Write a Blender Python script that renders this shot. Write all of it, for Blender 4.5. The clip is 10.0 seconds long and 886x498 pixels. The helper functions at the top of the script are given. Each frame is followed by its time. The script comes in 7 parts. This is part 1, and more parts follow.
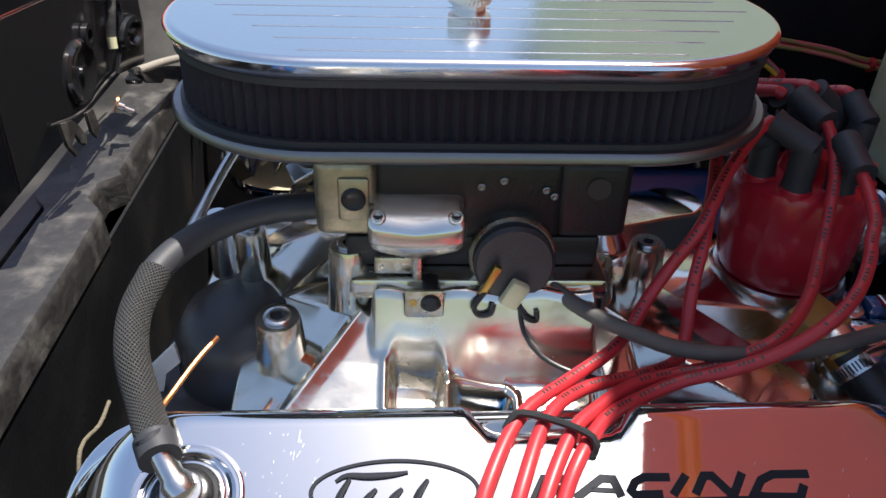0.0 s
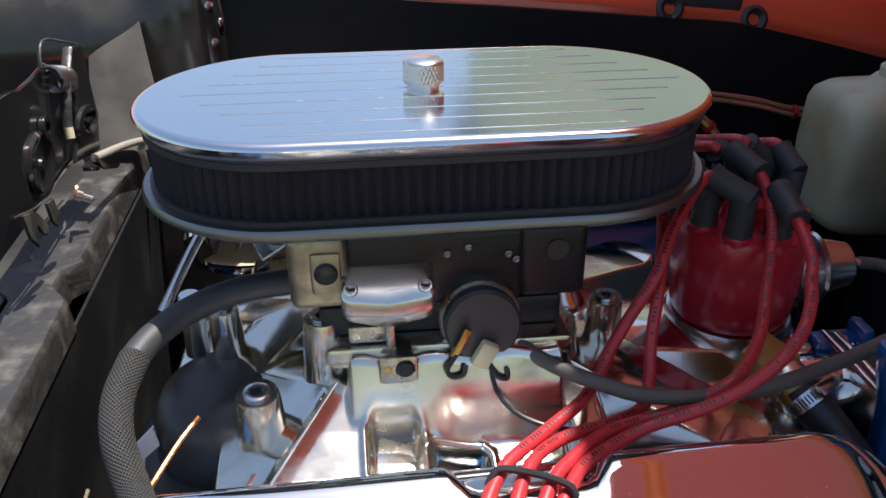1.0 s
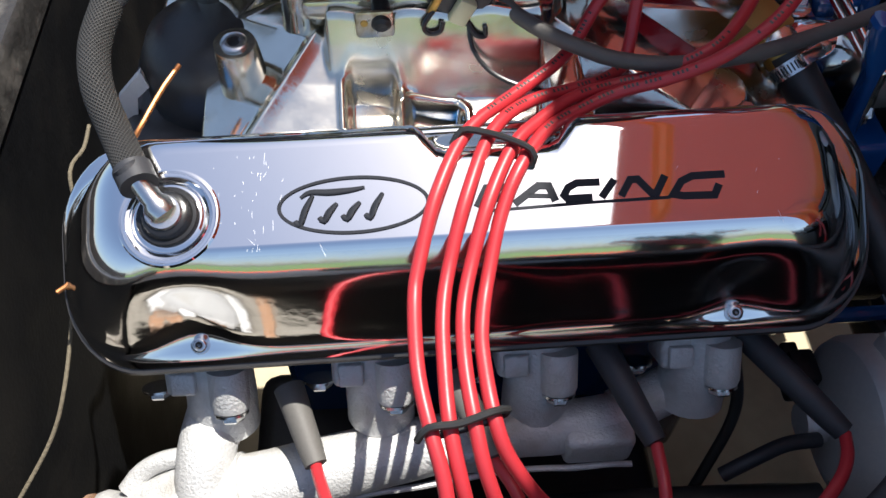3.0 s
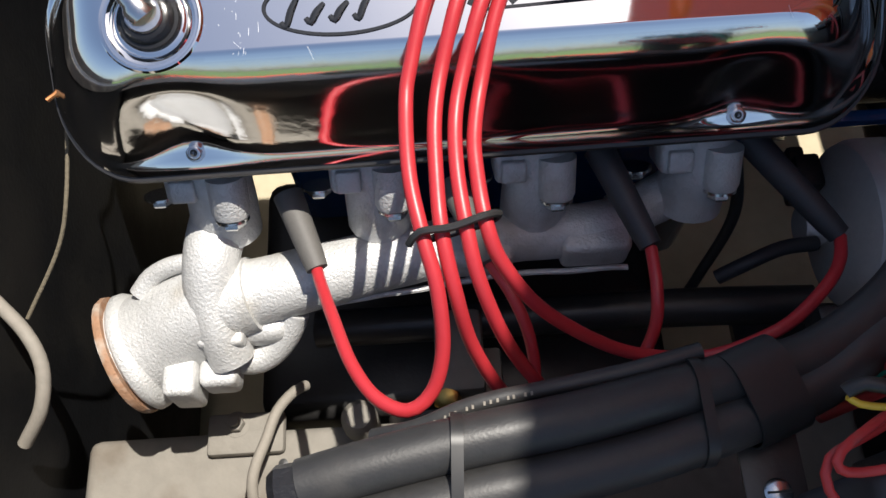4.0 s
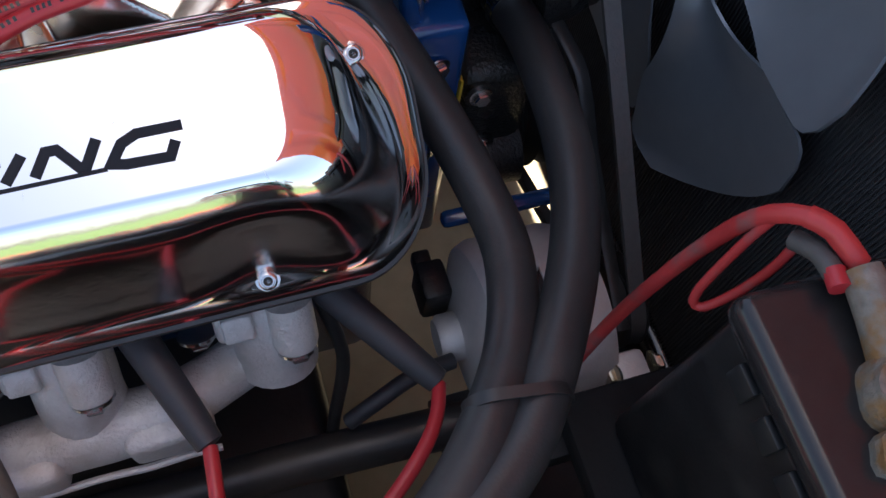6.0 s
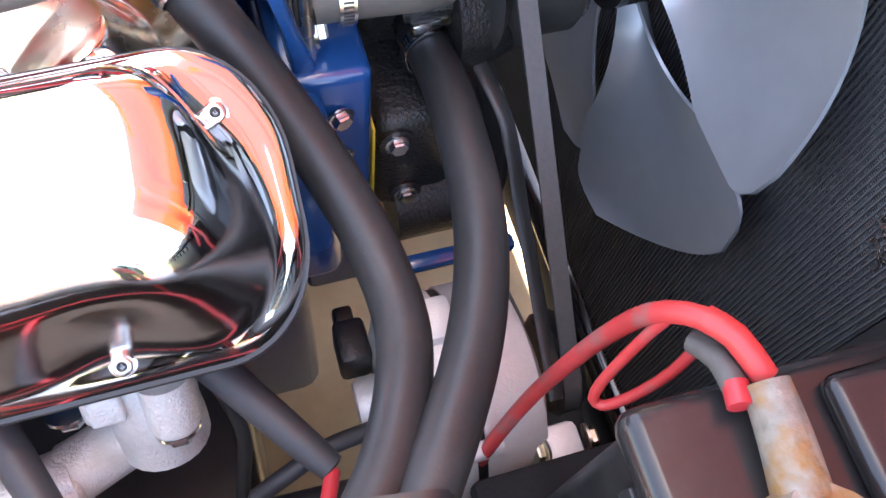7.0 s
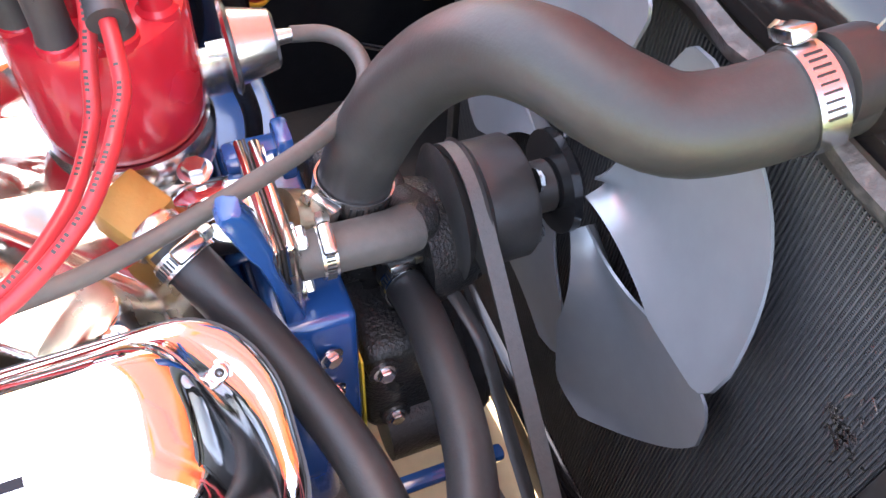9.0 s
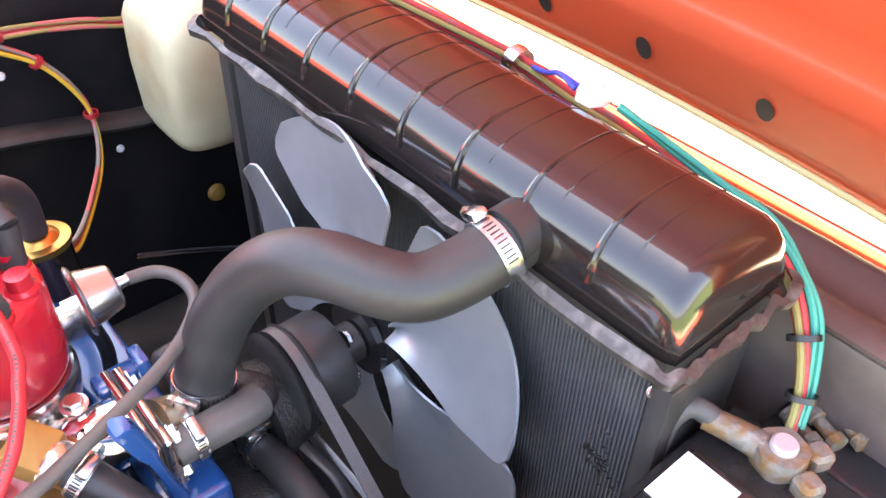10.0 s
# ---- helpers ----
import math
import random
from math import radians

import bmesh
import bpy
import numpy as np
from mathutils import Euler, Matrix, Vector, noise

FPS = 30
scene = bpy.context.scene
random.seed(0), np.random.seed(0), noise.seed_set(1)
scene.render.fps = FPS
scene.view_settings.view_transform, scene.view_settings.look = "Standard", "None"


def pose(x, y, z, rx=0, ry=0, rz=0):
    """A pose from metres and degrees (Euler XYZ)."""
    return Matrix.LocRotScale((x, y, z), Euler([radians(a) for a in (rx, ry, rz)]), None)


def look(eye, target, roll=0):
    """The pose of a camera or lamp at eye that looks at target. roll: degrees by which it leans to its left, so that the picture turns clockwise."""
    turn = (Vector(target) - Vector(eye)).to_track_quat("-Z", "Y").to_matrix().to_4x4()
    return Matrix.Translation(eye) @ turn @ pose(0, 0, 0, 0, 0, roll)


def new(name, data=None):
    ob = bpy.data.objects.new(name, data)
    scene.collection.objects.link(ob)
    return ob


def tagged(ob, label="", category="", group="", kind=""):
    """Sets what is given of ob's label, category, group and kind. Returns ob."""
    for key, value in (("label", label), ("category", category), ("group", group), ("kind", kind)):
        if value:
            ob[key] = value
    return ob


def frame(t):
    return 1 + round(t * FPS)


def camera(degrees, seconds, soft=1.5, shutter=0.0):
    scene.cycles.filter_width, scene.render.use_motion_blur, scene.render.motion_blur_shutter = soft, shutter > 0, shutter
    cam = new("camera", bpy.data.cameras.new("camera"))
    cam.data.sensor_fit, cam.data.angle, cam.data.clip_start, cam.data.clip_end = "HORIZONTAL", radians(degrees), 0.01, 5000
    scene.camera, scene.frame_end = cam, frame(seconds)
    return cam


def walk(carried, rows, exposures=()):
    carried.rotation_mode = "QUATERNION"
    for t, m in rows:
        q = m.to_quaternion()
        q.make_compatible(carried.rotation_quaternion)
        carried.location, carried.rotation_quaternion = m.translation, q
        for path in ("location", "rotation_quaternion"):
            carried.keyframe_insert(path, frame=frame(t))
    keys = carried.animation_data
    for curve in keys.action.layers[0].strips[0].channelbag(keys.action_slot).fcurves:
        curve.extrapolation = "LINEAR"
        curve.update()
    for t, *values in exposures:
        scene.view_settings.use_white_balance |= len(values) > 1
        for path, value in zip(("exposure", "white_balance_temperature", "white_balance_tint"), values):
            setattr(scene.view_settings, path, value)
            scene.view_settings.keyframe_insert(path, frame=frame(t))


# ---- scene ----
cam = camera(55.61, 10.0)
PATH = [
    (0, (0.1224, 0.1797, 1.4559), (0.1598, 1.0262, 0.9250), 1.57),
    (0.5, (0.1082, 0.1693, 1.4646), (0.2002, 1.0132, 0.9360), 1.13),
    (0.75, (0.1088, 0.1661, 1.4683), (0.2047, 1.0185, 0.9543), 0.46),
    (1, (0.1095, 0.1629, 1.4720), (0.2089, 1.0399, 1.0020), -0.21),
    (1.25, (0.1107, 0.1620, 1.4730), (0.2146, 1.0583, 1.0417), -0.29),
    (1.5, (0.1119, 0.1612, 1.4739), (0.2186, 1.0544, 1.0371), -0.37),
    (1.7, (0.1138, 0.1600, 1.4685), (0.2142, 1.0388, 1.0020), 0.12),
    (1.9, (0.1157, 0.1588, 1.4632), (0.2166, 1.0048, 0.9396), 0.61),
    (2, (0.1249, 0.1572, 1.4625), (0.2106, 0.9831, 0.9052), 0.33),
    (2.25, (0.1252, 0.1587, 1.4630), (0.2069, 0.9311, 0.8331), 0.62),
    (2.5, (0.1256, 0.1601, 1.4635), (0.1961, 0.8927, 0.7865), 0.91),
    (2.75, (0.1364, 0.1646, 1.4792), (0.1928, 0.8314, 0.7361), 0.40),
    (3, (0.1471, 0.1692, 1.4949), (0.1818, 0.7608, 0.6895), -0.12),
    (3.2, (0.1536, 0.1635, 1.5037), (0.1660, 0.7109, 0.6669), -2.24),
    (4.3, (0.1623, 0.1739, 1.4766), (0.1632, 0.5353, 0.5443), -3.35),
    (4.5, (0.1648, 0.1817, 1.4700), (0.1715, 0.5280, 0.5319), -2.40),
    (5, (0.1912, 0.1882, 1.4711), (0.2368, 0.5293, 0.5322), 1.27),
    (5.2, (0.2312, 0.2102, 1.4741), (0.2927, 0.5370, 0.5310), 1.82),
    (5.5, (0.2635, 0.2233, 1.4641), (0.4158, 0.5819, 0.5432), 9.67),
    (5.8, (0.3233, 0.2459, 1.4491), (0.5050, 0.6306, 0.5441), 9.41),
    (6, (0.3460, 0.2696, 1.4363), (0.5518, 0.6478, 0.5337), 12.84),
    (6.2, (0.3725, 0.2795, 1.4242), (0.5838, 0.6698, 0.5281), 12.87),
    (7.3, (0.4199, 0.3012, 1.4116), (0.6118, 0.6923, 0.5115), 10.92),
    (7.5, (0.4202, 0.2976, 1.4111), (0.6131, 0.6934, 0.5132), 10.84),
    (8, (0.4246, 0.2950, 1.4224), (0.6215, 0.7155, 0.5368), 9.96),
    (8.5, (0.4239, 0.2946, 1.4313), (0.6365, 0.7696, 0.5774), 7.62),
    (9, (0.4187, 0.2939, 1.4603), (0.6801, 0.8630, 0.6806), 3.97),
    (9.2, (0.4148, 0.2810, 1.4805), (0.7167, 0.8818, 0.7402), 2.44),
    (9.5, (0.3997, 0.2570, 1.5092), (0.7997, 0.8584, 0.8175), 2.02),
    (9.7, (0.3953, 0.2406, 1.5443), (0.8506, 0.8195, 0.8679), 1.52),
    (10, (0.3754, 0.2036, 1.5842), (0.8714, 0.7699, 0.9260), 1.25),
]
EXPOSURES = [(0.0, 1.06, 6400, 10), (1.0, 1.00, 6400, 10), (1.5, 0.98, 6400, 10), (2.1, 1.06, 6400, 10), (2.5, 1.08, 6400, 10), (3.0, 0.95, 6400, 10), (4.3, 0.64, 6600, 10), (5.2, 1.34, 6800, 10), (6.0, 2.05, 7100, 11), (7.3, 4.45, 7900, 16), (8.1, 4.48, 8000, 16), (8.5, 4.36, 8100, 17), (9.2, 4.45, 8400, 18), (9.6, 4.57, 8500, 18), (10.0, 4.47, 8100, 18)]
walk(cam, [(t, look(eye, target, roll)) for t, eye, target, roll in PATH], EXPOSURES)

# ---- light ----
world = bpy.data.worlds.new("world")
scene.world = world
world.use_nodes = True
wn = world.node_tree
bg = wn.nodes["Background"]
sky = wn.nodes.new("ShaderNodeTexSky")
sky.sky_type = "NISHITA"
sky.sun_disc = False
SUN_TO = Vector((0.262, 0.13, 1.0)).normalized()
sky.sun_elevation = math.asin(SUN_TO.z)
sky.sun_rotation = math.atan2(SUN_TO.x, SUN_TO.y)
sky.air_density, sky.dust_density, sky.ozone_density = 1.0, 2.0, 1.0
wn.links.new(sky.outputs[0], bg.inputs[0])
bg.inputs[1].default_value = 0.09
sun = new("sun", bpy.data.lights.new("sun", "SUN"))
sun.data.energy, sun.data.angle, sun.data.color = 5.0, radians(0.53), (1.0, 0.95, 0.87)
sun.matrix_world = look(SUN_TO * 6, (0, 0, 0))


# ---- materials ----
def mat(name, color, rough=0.5, metal=0.0, vary=0.12, scale=40.0, bump=0.0, bump_scale=300.0, second=None, patch=6.0, patch_at=0.55,
        coat=0.0, rough_vary=0.15, spec=0.5, transmission=0.0, sub=0.0):
    """A surface with fine grain, blotches of a second colour, uneven gloss and fine relief."""
    m = bpy.data.materials.new(name)
    m.use_nodes = True
    nt = m.node_tree
    b = nt.nodes["Principled BSDF"]
    b.inputs["Metallic"].default_value = metal
    b.inputs["Specular IOR Level"].default_value = spec
    b.inputs["Coat Weight"].default_value = coat
    b.inputs["Coat Roughness"].default_value = 0.05
    b.inputs["Transmission Weight"].default_value = transmission
    if sub:
        b.inputs["Subsurface Weight"].default_value = sub
        b.inputs["Subsurface Radius"].default_value = (0.01, 0.01, 0.006)
    co = nt.nodes.new("ShaderNodeTexCoord")
    n1 = nt.nodes.new("ShaderNodeTexNoise")
    n1.inputs["Scale"].default_value, n1.inputs["Detail"].default_value = scale, 6
    n2 = nt.nodes.new("ShaderNodeTexNoise")
    n2.inputs["Scale"].default_value, n2.inputs["Detail"].default_value = patch, 5
    for n in (n1, n2):
        nt.links.new(co.outputs["Object"], n.inputs["Vector"])
    hsv = nt.nodes.new("ShaderNodeMix")
    hsv.data_type = "RGBA"
    hsv.inputs["A"].default_value = (*[c * (1 - vary) for c in color], 1)
    hsv.inputs["B"].default_value = (*[min(1, c * (1 + vary)) for c in color], 1)
    nt.links.new(n1.outputs["Fac"], hsv.inputs["Factor"])
    out = hsv.outputs["Result"]
    ramp = nt.nodes.new("ShaderNodeMapRange")
    ramp.inputs["From Min"].default_value, ramp.inputs["From Max"].default_value = patch_at - 0.06, patch_at + 0.14
    nt.links.new(n2.outputs["Fac"], ramp.inputs["Value"])
    if second:
        mx = nt.nodes.new("ShaderNodeMix")
        mx.data_type = "RGBA"
        mx.inputs["B"].default_value = (*second, 1)
        nt.links.new(out, mx.inputs["A"])
        nt.links.new(ramp.outputs[0], mx.inputs["Factor"])
        out = mx.outputs["Result"]
    nt.links.new(out, b.inputs["Base Color"])
    rr = nt.nodes.new("ShaderNodeMapRange")
    rr.inputs["To Min"].default_value = max(0.01, rough * (1 - rough_vary))
    rr.inputs["To Max"].default_value = min(1, rough * (1 + rough_vary * 2))
    rr.inputs["From Min"].default_value, rr.inputs["From Max"].default_value = 0.3, 0.75
    nt.links.new(n2.outputs["Fac"], rr.inputs["Value"])
    nt.links.new(rr.outputs[0], b.inputs["Roughness"])
    if bump:
        n3 = nt.nodes.new("ShaderNodeTexNoise")
        n3.inputs["Scale"].default_value, n3.inputs["Detail"].default_value = bump_scale, 4
        nt.links.new(co.outputs["Object"], n3.inputs["Vector"])
        bp = nt.nodes.new("ShaderNodeBump")
        bp.inputs["Strength"].default_value, bp.inputs["Distance"].default_value = bump, 0.002
        nt.links.new(n3.outputs["Fac"], bp.inputs["Height"])
        nt.links.new(bp.outputs[0], b.inputs["Normal"])
    return m


def braid_mat(name, color):
    """Woven sleeve: two crossing sets of fine ridges, shade in their gaps painted dark."""
    m = mat(name, color, 0.55, 0.0, 0.3, 500)
    nt = m.node_tree
    b = nt.nodes["Principled BSDF"]
    co = nt.nodes.new("ShaderNodeTexCoord")
    heights = []
    for a in (45, -45):
        mp = nt.nodes.new("ShaderNodeMapping")
        mp.inputs["Rotation"].default_value = (0, 0, radians(a))
        w = nt.nodes.new("ShaderNodeTexWave")
        w.inputs["Scale"].default_value = 1.0
        mp.inputs["Scale"].default_value = (19, 19, 19)
        nt.links.new(co.outputs["UV"], mp.inputs["Vector"])
        nt.links.new(mp.outputs[0], w.inputs["Vector"])
        heights.append(w.outputs["Fac"])
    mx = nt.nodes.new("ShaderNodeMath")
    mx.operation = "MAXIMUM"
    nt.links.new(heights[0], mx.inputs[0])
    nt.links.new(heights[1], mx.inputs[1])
    # colour follows ridge height: dark gaps stand in for shade, pale ridges for light
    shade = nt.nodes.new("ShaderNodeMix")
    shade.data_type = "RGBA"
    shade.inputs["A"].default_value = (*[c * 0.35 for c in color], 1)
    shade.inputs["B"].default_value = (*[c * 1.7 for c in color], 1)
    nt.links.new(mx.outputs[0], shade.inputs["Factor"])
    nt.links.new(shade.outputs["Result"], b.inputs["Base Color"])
    bp = nt.nodes.new("ShaderNodeBump")
    bp.inputs["Strength"].default_value, bp.inputs["Distance"].default_value = 1.0, 0.0012
    nt.links.new(mx.outputs[0], bp.inputs["Height"])
    nt.links.new(bp.outputs[0], b.inputs["Normal"])
    return m


CHROME = mat("chrome", (0.88, 0.885, 0.89), 0.035, 1.0, 0.02, 60, 0.022, 16, rough_vary=0.4)
POLISHED = mat("polished_aluminium", (0.78, 0.745, 0.66), 0.16, 1.0, 0.08, 120, 0.22, 34, second=(0.62, 0.55, 0.42), patch=22, patch_at=0.58, rough_vary=0.6)
CHROME_SIDE = mat("hazy_chrome", (0.84, 0.845, 0.855), 0.075, 1.0, 0.05, 60, 0.10, 42, rough_vary=0.8)
# dark tone paints the lid grooves' shade, pale specks their glints
GROOVE = mat("groove_shade_paint", (0.16, 0.165, 0.18), 0.45, 0.8, 0.6, 240, 0.5, 500, second=(0.6, 0.6, 0.6), patch=160, patch_at=0.64)
BRUSHED = mat("machined_aluminium", (0.80, 0.80, 0.80), 0.115, 1.0, 0.04, 300, 0.02, 500, rough_vary=0.3)
CARB = mat("dichromate_casting", (0.42, 0.37, 0.26), 0.38, 0.85, 0.15, 150, 0.15, 400, second=(0.22, 0.20, 0.15), patch=40)
CARB_DARK = mat("dark_casting", (0.017, 0.0165, 0.018), 0.36, 0.2, 0.2, 150, 0.2, 400)
SATIN = mat("satin_silver_casting", (0.78, 0.76, 0.70), 0.24, 1.0, 0.06, 200, 0.04, 400)
ZINC = mat("zinc_plated_steel", (0.62, 0.60, 0.52), 0.28, 1.0, 0.1, 300, 0.05, 500, second=(0.42, 0.36, 0.24), patch=120)
STEEL = mat("bright_steel", (0.66, 0.66, 0.66), 0.22, 1.0, 0.08, 300, 0.03, 500)
SILVER_CAST = mat("silver_painted_iron", (0.56, 0.56, 0.55), 0.40, 0.25, 0.12, 200, 0.55, 480, second=(0.42, 0.40, 0.36), patch=30, patch_at=0.62)
RUSTED = mat("rusted_flange", (0.30, 0.17, 0.10), 0.8, 0.1, 0.35, 120, 0.5, 300, second=(0.42, 0.36, 0.30), patch=50)
HOUSE_WALL = mat("white_render", (0.95, 0.82, 0.72), 0.8, 0.0, 0.05, 3, 0.2, 30, second=(0.87, 0.77, 0.62), patch=0.6)
HOUSE_ROOF = mat("dark_roofing", (0.09, 0.08, 0.075), 0.8, 0.0, 0.2, 8, 0.3, 40)
WING_BLACK = mat("blue_black_underseal", (0.0075, 0.0080, 0.0095), 0.6, 0.0, 0.4, 60, 0.2, 220, second=(0.016, 0.015, 0.014), patch=9, spec=0.18)
PUMP_BLACK = mat("rough_black_casting", (0.016, 0.015, 0.015), 0.30, 0.0, 0.3, 90, 0.7, 420, second=(0.030, 0.027, 0.024), patch=30)
BLACK_GLOSS = mat("black_gloss_paint", (0.012, 0.012, 0.013), 0.14, 0.0, 0.2, 60, 0.03, 200, coat=0.3)
BLACK_PAINT = mat("black_satin_paint", (0.028, 0.027, 0.027), 0.36, 0.0, 0.3, 80, 0.12, 220, second=(0.042, 0.037, 0.033), patch=14)
BLACK_DUSTY = mat("dusty_black_paint", (0.022, 0.021, 0.020), 0.42, 0.0, 0.3, 90, 0.25, 160, second=(0.048, 0.044, 0.038), patch=12, patch_at=0.5)
# paler than the cowl: the colour stands in for sunlight on its dusty face
SUN_PATCH_DUST = mat("sun_patch_dusty_black", (0.072, 0.064, 0.054), 0.45, 0.0, 0.25, 70, 0.10, 160, second=(0.100, 0.090, 0.076), patch=22, patch_at=0.5)
COWL_GLOSS = mat("dusty_glossy_black_paint", (0.030, 0.028, 0.025), 0.11, 0.0, 0.3, 70, 0.05, 160, second=(0.075, 0.068, 0.058), patch=11, patch_at=0.52, rough_vary=0.6)
LEDGE = mat("worn_black_steel", (0.030, 0.0285, 0.0275), 0.40, 0.15, 0.4, 130, 0.5, 150, second=(0.095, 0.088, 0.080), patch=34, patch_at=0.57)
RUBBER = mat("rubber_hose", (0.025, 0.0247, 0.0248), 0.46, 0.0, 0.2, 200, 0.08, 600, second=(0.038, 0.036, 0.034), patch=25, patch_at=0.6)
RUBBER_GREY = mat("aged_rubber", (0.075, 0.069, 0.064), 0.55, 0.0, 0.2, 200, 0.1, 600, second=(0.10, 0.092, 0.080), patch=30)
BOOT = mat("black_boot_rubber", (0.030, 0.031, 0.036), 0.52, 0.0, 0.15, 300, 0.06, 500)
GROMMET = mat("glossy_grommet_rubber", (0.012, 0.012, 0.013), 0.22, 0.0, 0.15, 300, 0.03, 500)
BOOT_GREY = mat("dusty_boot_rubber", (0.10, 0.095, 0.088), 0.6, 0.0, 0.12, 300, 0.08, 500)
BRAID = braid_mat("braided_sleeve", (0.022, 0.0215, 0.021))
RED_WIRE = mat("red_silicone", (0.42, 0.026, 0.034), 0.38, 0.0, 0.08, 200, 0.03, 500, sub=0.05)
RED_CAP = mat("red_cap_plastic", (0.42, 0.014, 0.028), 0.24, 0.0, 0.08, 60, 0.04, 120, coat=0.2)
RED_CABLE = mat("dirty_red_cable", (0.46, 0.035, 0.035), 0.5, 0.0, 0.15, 150, 0.08, 400, second=(0.22, 0.10, 0.09), patch=45, patch_at=0.6)
BLUE = mat("blue_engine_enamel", (0.006, 0.058, 0.20), 0.2, 0.0, 0.12, 60, 0.10, 120, coat=0.4)
ORANGE = mat("orange_car_paint", (0.56, 0.078, 0.030), 0.22, 0.0, 0.05, 60, 0.01, 80, coat=0.6)
ALT = mat("bare_cast_aluminium", (0.72, 0.69, 0.66), 0.5, 0.35, 0.08, 200, 0.18, 500)
DUST_STEEL = mat("dust_covered_steel", (0.20, 0.185, 0.160), 0.85, 0.0, 0.20, 60, 0.3, 150, second=(0.13, 0.108, 0.085), patch=14, patch_at=0.6)
BRASS = mat("brass", (0.48, 0.31, 0.09), 0.33, 1.0, 0.12, 150, 0.1, 300)
OCHRE = mat("ochre_fitting", (0.34, 0.19, 0.045), 0.5, 0.1, 0.15, 100, 0.12, 300)
COPPER = mat("copper_wire", (0.70, 0.30, 0.12), 0.3, 1.0, 0.1, 200)
TANK = mat("radiator_tank_black", (0.014, 0.011, 0.010), 0.12, 0.0, 0.2, 50, 0.05, 60, coat=0.4)
SEAM = mat("solder_seam", (0.065, 0.060, 0.056), 0.42, 0.4, 0.4, 120, 0.7, 120, second=(0.16, 0.15, 0.135), patch=60)
CORE = mat("radiator_fins", (0.11, 0.11, 0.112), 0.40, 0.3, 0.25, 200, 0.1, 300, second=(0.15, 0.15, 0.15), patch=25, patch_at=0.62)
FAN = mat("fan_steel", (0.31, 0.33, 0.35), 0.34, 0.5, 0.08, 60, 0.05, 200)
BOTTLE = mat("yellowed_poly", (0.50, 0.48, 0.31), 0.42, 0.0, 0.07, 30, 0.05, 60, second=(0.36, 0.28, 0.16), patch=7, patch_at=0.52, sub=0.25)
BATTERY_CASE = mat("matt_black_battery_plastic", (0.009, 0.009, 0.0095), 0.42, 0.0, 0.3, 120, 0.08, 300, second=(0.016, 0.015, 0.014), patch=30)
BATTERY = mat("battery_black_plastic", (0.019, 0.017, 0.017), 0.19, 0.0, 0.2, 120, 0.03, 300, second=(0.040, 0.034, 0.031), patch=40, patch_at=0.66)
LEAD = mat("corroded_lead", (0.21, 0.185, 0.155), 0.6, 0.3, 0.5, 170, 0.9, 160, second=(0.24, 0.13, 0.05), patch=90, patch_at=0.50)
LEAD_POST = mat("lead_post", (0.52, 0.44, 0.44), 0.55, 0.3, 0.12, 200, 0.2, 300)
WHITE = mat("white_plastic", (0.78, 0.78, 0.76), 0.4, 0.0, 0.05, 100)
GREEN = mat("green_wire", (0.02, 0.30, 0.22), 0.4, 0.0, 0.1, 200)
YELLOW = mat("yellow_wire", (0.62, 0.42, 0.04), 0.4, 0.0, 0.1, 200)
BLUEWIRE = mat("blue_wire", (0.03, 0.06, 0.38), 0.4, 0.0, 0.1, 200)
PINK = mat("faded_red_wire", (0.46, 0.12, 0.11), 0.5, 0.0, 0.15, 200)
OLIVE = mat("olive_wire", (0.24, 0.20, 0.06), 0.5, 0.0, 0.15, 200)
TWINE = mat("frayed_cloth_wire", (0.13, 0.11, 0.075), 0.8, 0.0, 0.4, 400, 0.6, 500)
SCRATCH = mat("scratched_chrome", (0.85, 0.86, 0.88), 0.5, 0.6, 0.1, 200)
PAN = mat("dull_polished_pan", (0.24, 0.235, 0.24), 0.36, 1.0, 0.1, 120, 0.05, 200)
GREY_LINE = mat("dusty_grey_hose", (0.22, 0.20, 0.17), 0.7, 0.0, 0.15, 150, 0.15, 300)
TIE = mat("black_nylon", (0.02, 0.02, 0.02), 0.35, 0.0, 0.1, 300)
INK = mat("recessed_dark_paint", (0.018, 0.02, 0.026), 0.6, 0.0, 0.1, 200, spec=0.15)
FILTER = mat("dark_filter_cotton", (0.021, 0.017, 0.027), 0.75, 0.0, 0.25, 300, 0.3, 700)
# black panel's colour lifted towards brown, standing in for lens haze
SUPPORT = mat("haze_browned_paint", (0.075, 0.052, 0.045), 0.5, 0.0, 0.2, 80, 0.2, 150, second=(0.12, 0.09, 0.075), patch=12)
BELT = mat("belt_rubber", (0.085, 0.082, 0.080), 0.55, 0.0, 0.2, 300, 0.2, 600)


# ---- mesh helpers ----
def finish(bm, smooth=38):
    bmesh.ops.recalc_face_normals(bm, faces=bm.faces)
    for f in bm.faces:
        f.smooth = True
    lim = radians(smooth)
    for e in bm.edges:
        if len(e.link_faces) == 2 and e.calc_face_angle(0) > lim:
            e.smooth = False
    return bm


def part(name, bm, material, parent=None, label="", m=None, smooth=38):
    """Links a bmesh as one mesh object under a thing or a part."""
    if isinstance(bm, bpy.types.Mesh):
        me = bm
    else:
        finish(bm, smooth)
        me = bpy.data.meshes.new(name)
        bm.to_mesh(me)
        bm.free()
        me.materials.append(material)
    ob = new(name, me)
    if parent:
        ob.parent = parent
    if m is not None:
        ob.matrix_basis = m
    if label:
        ob["label"] = label
    return ob


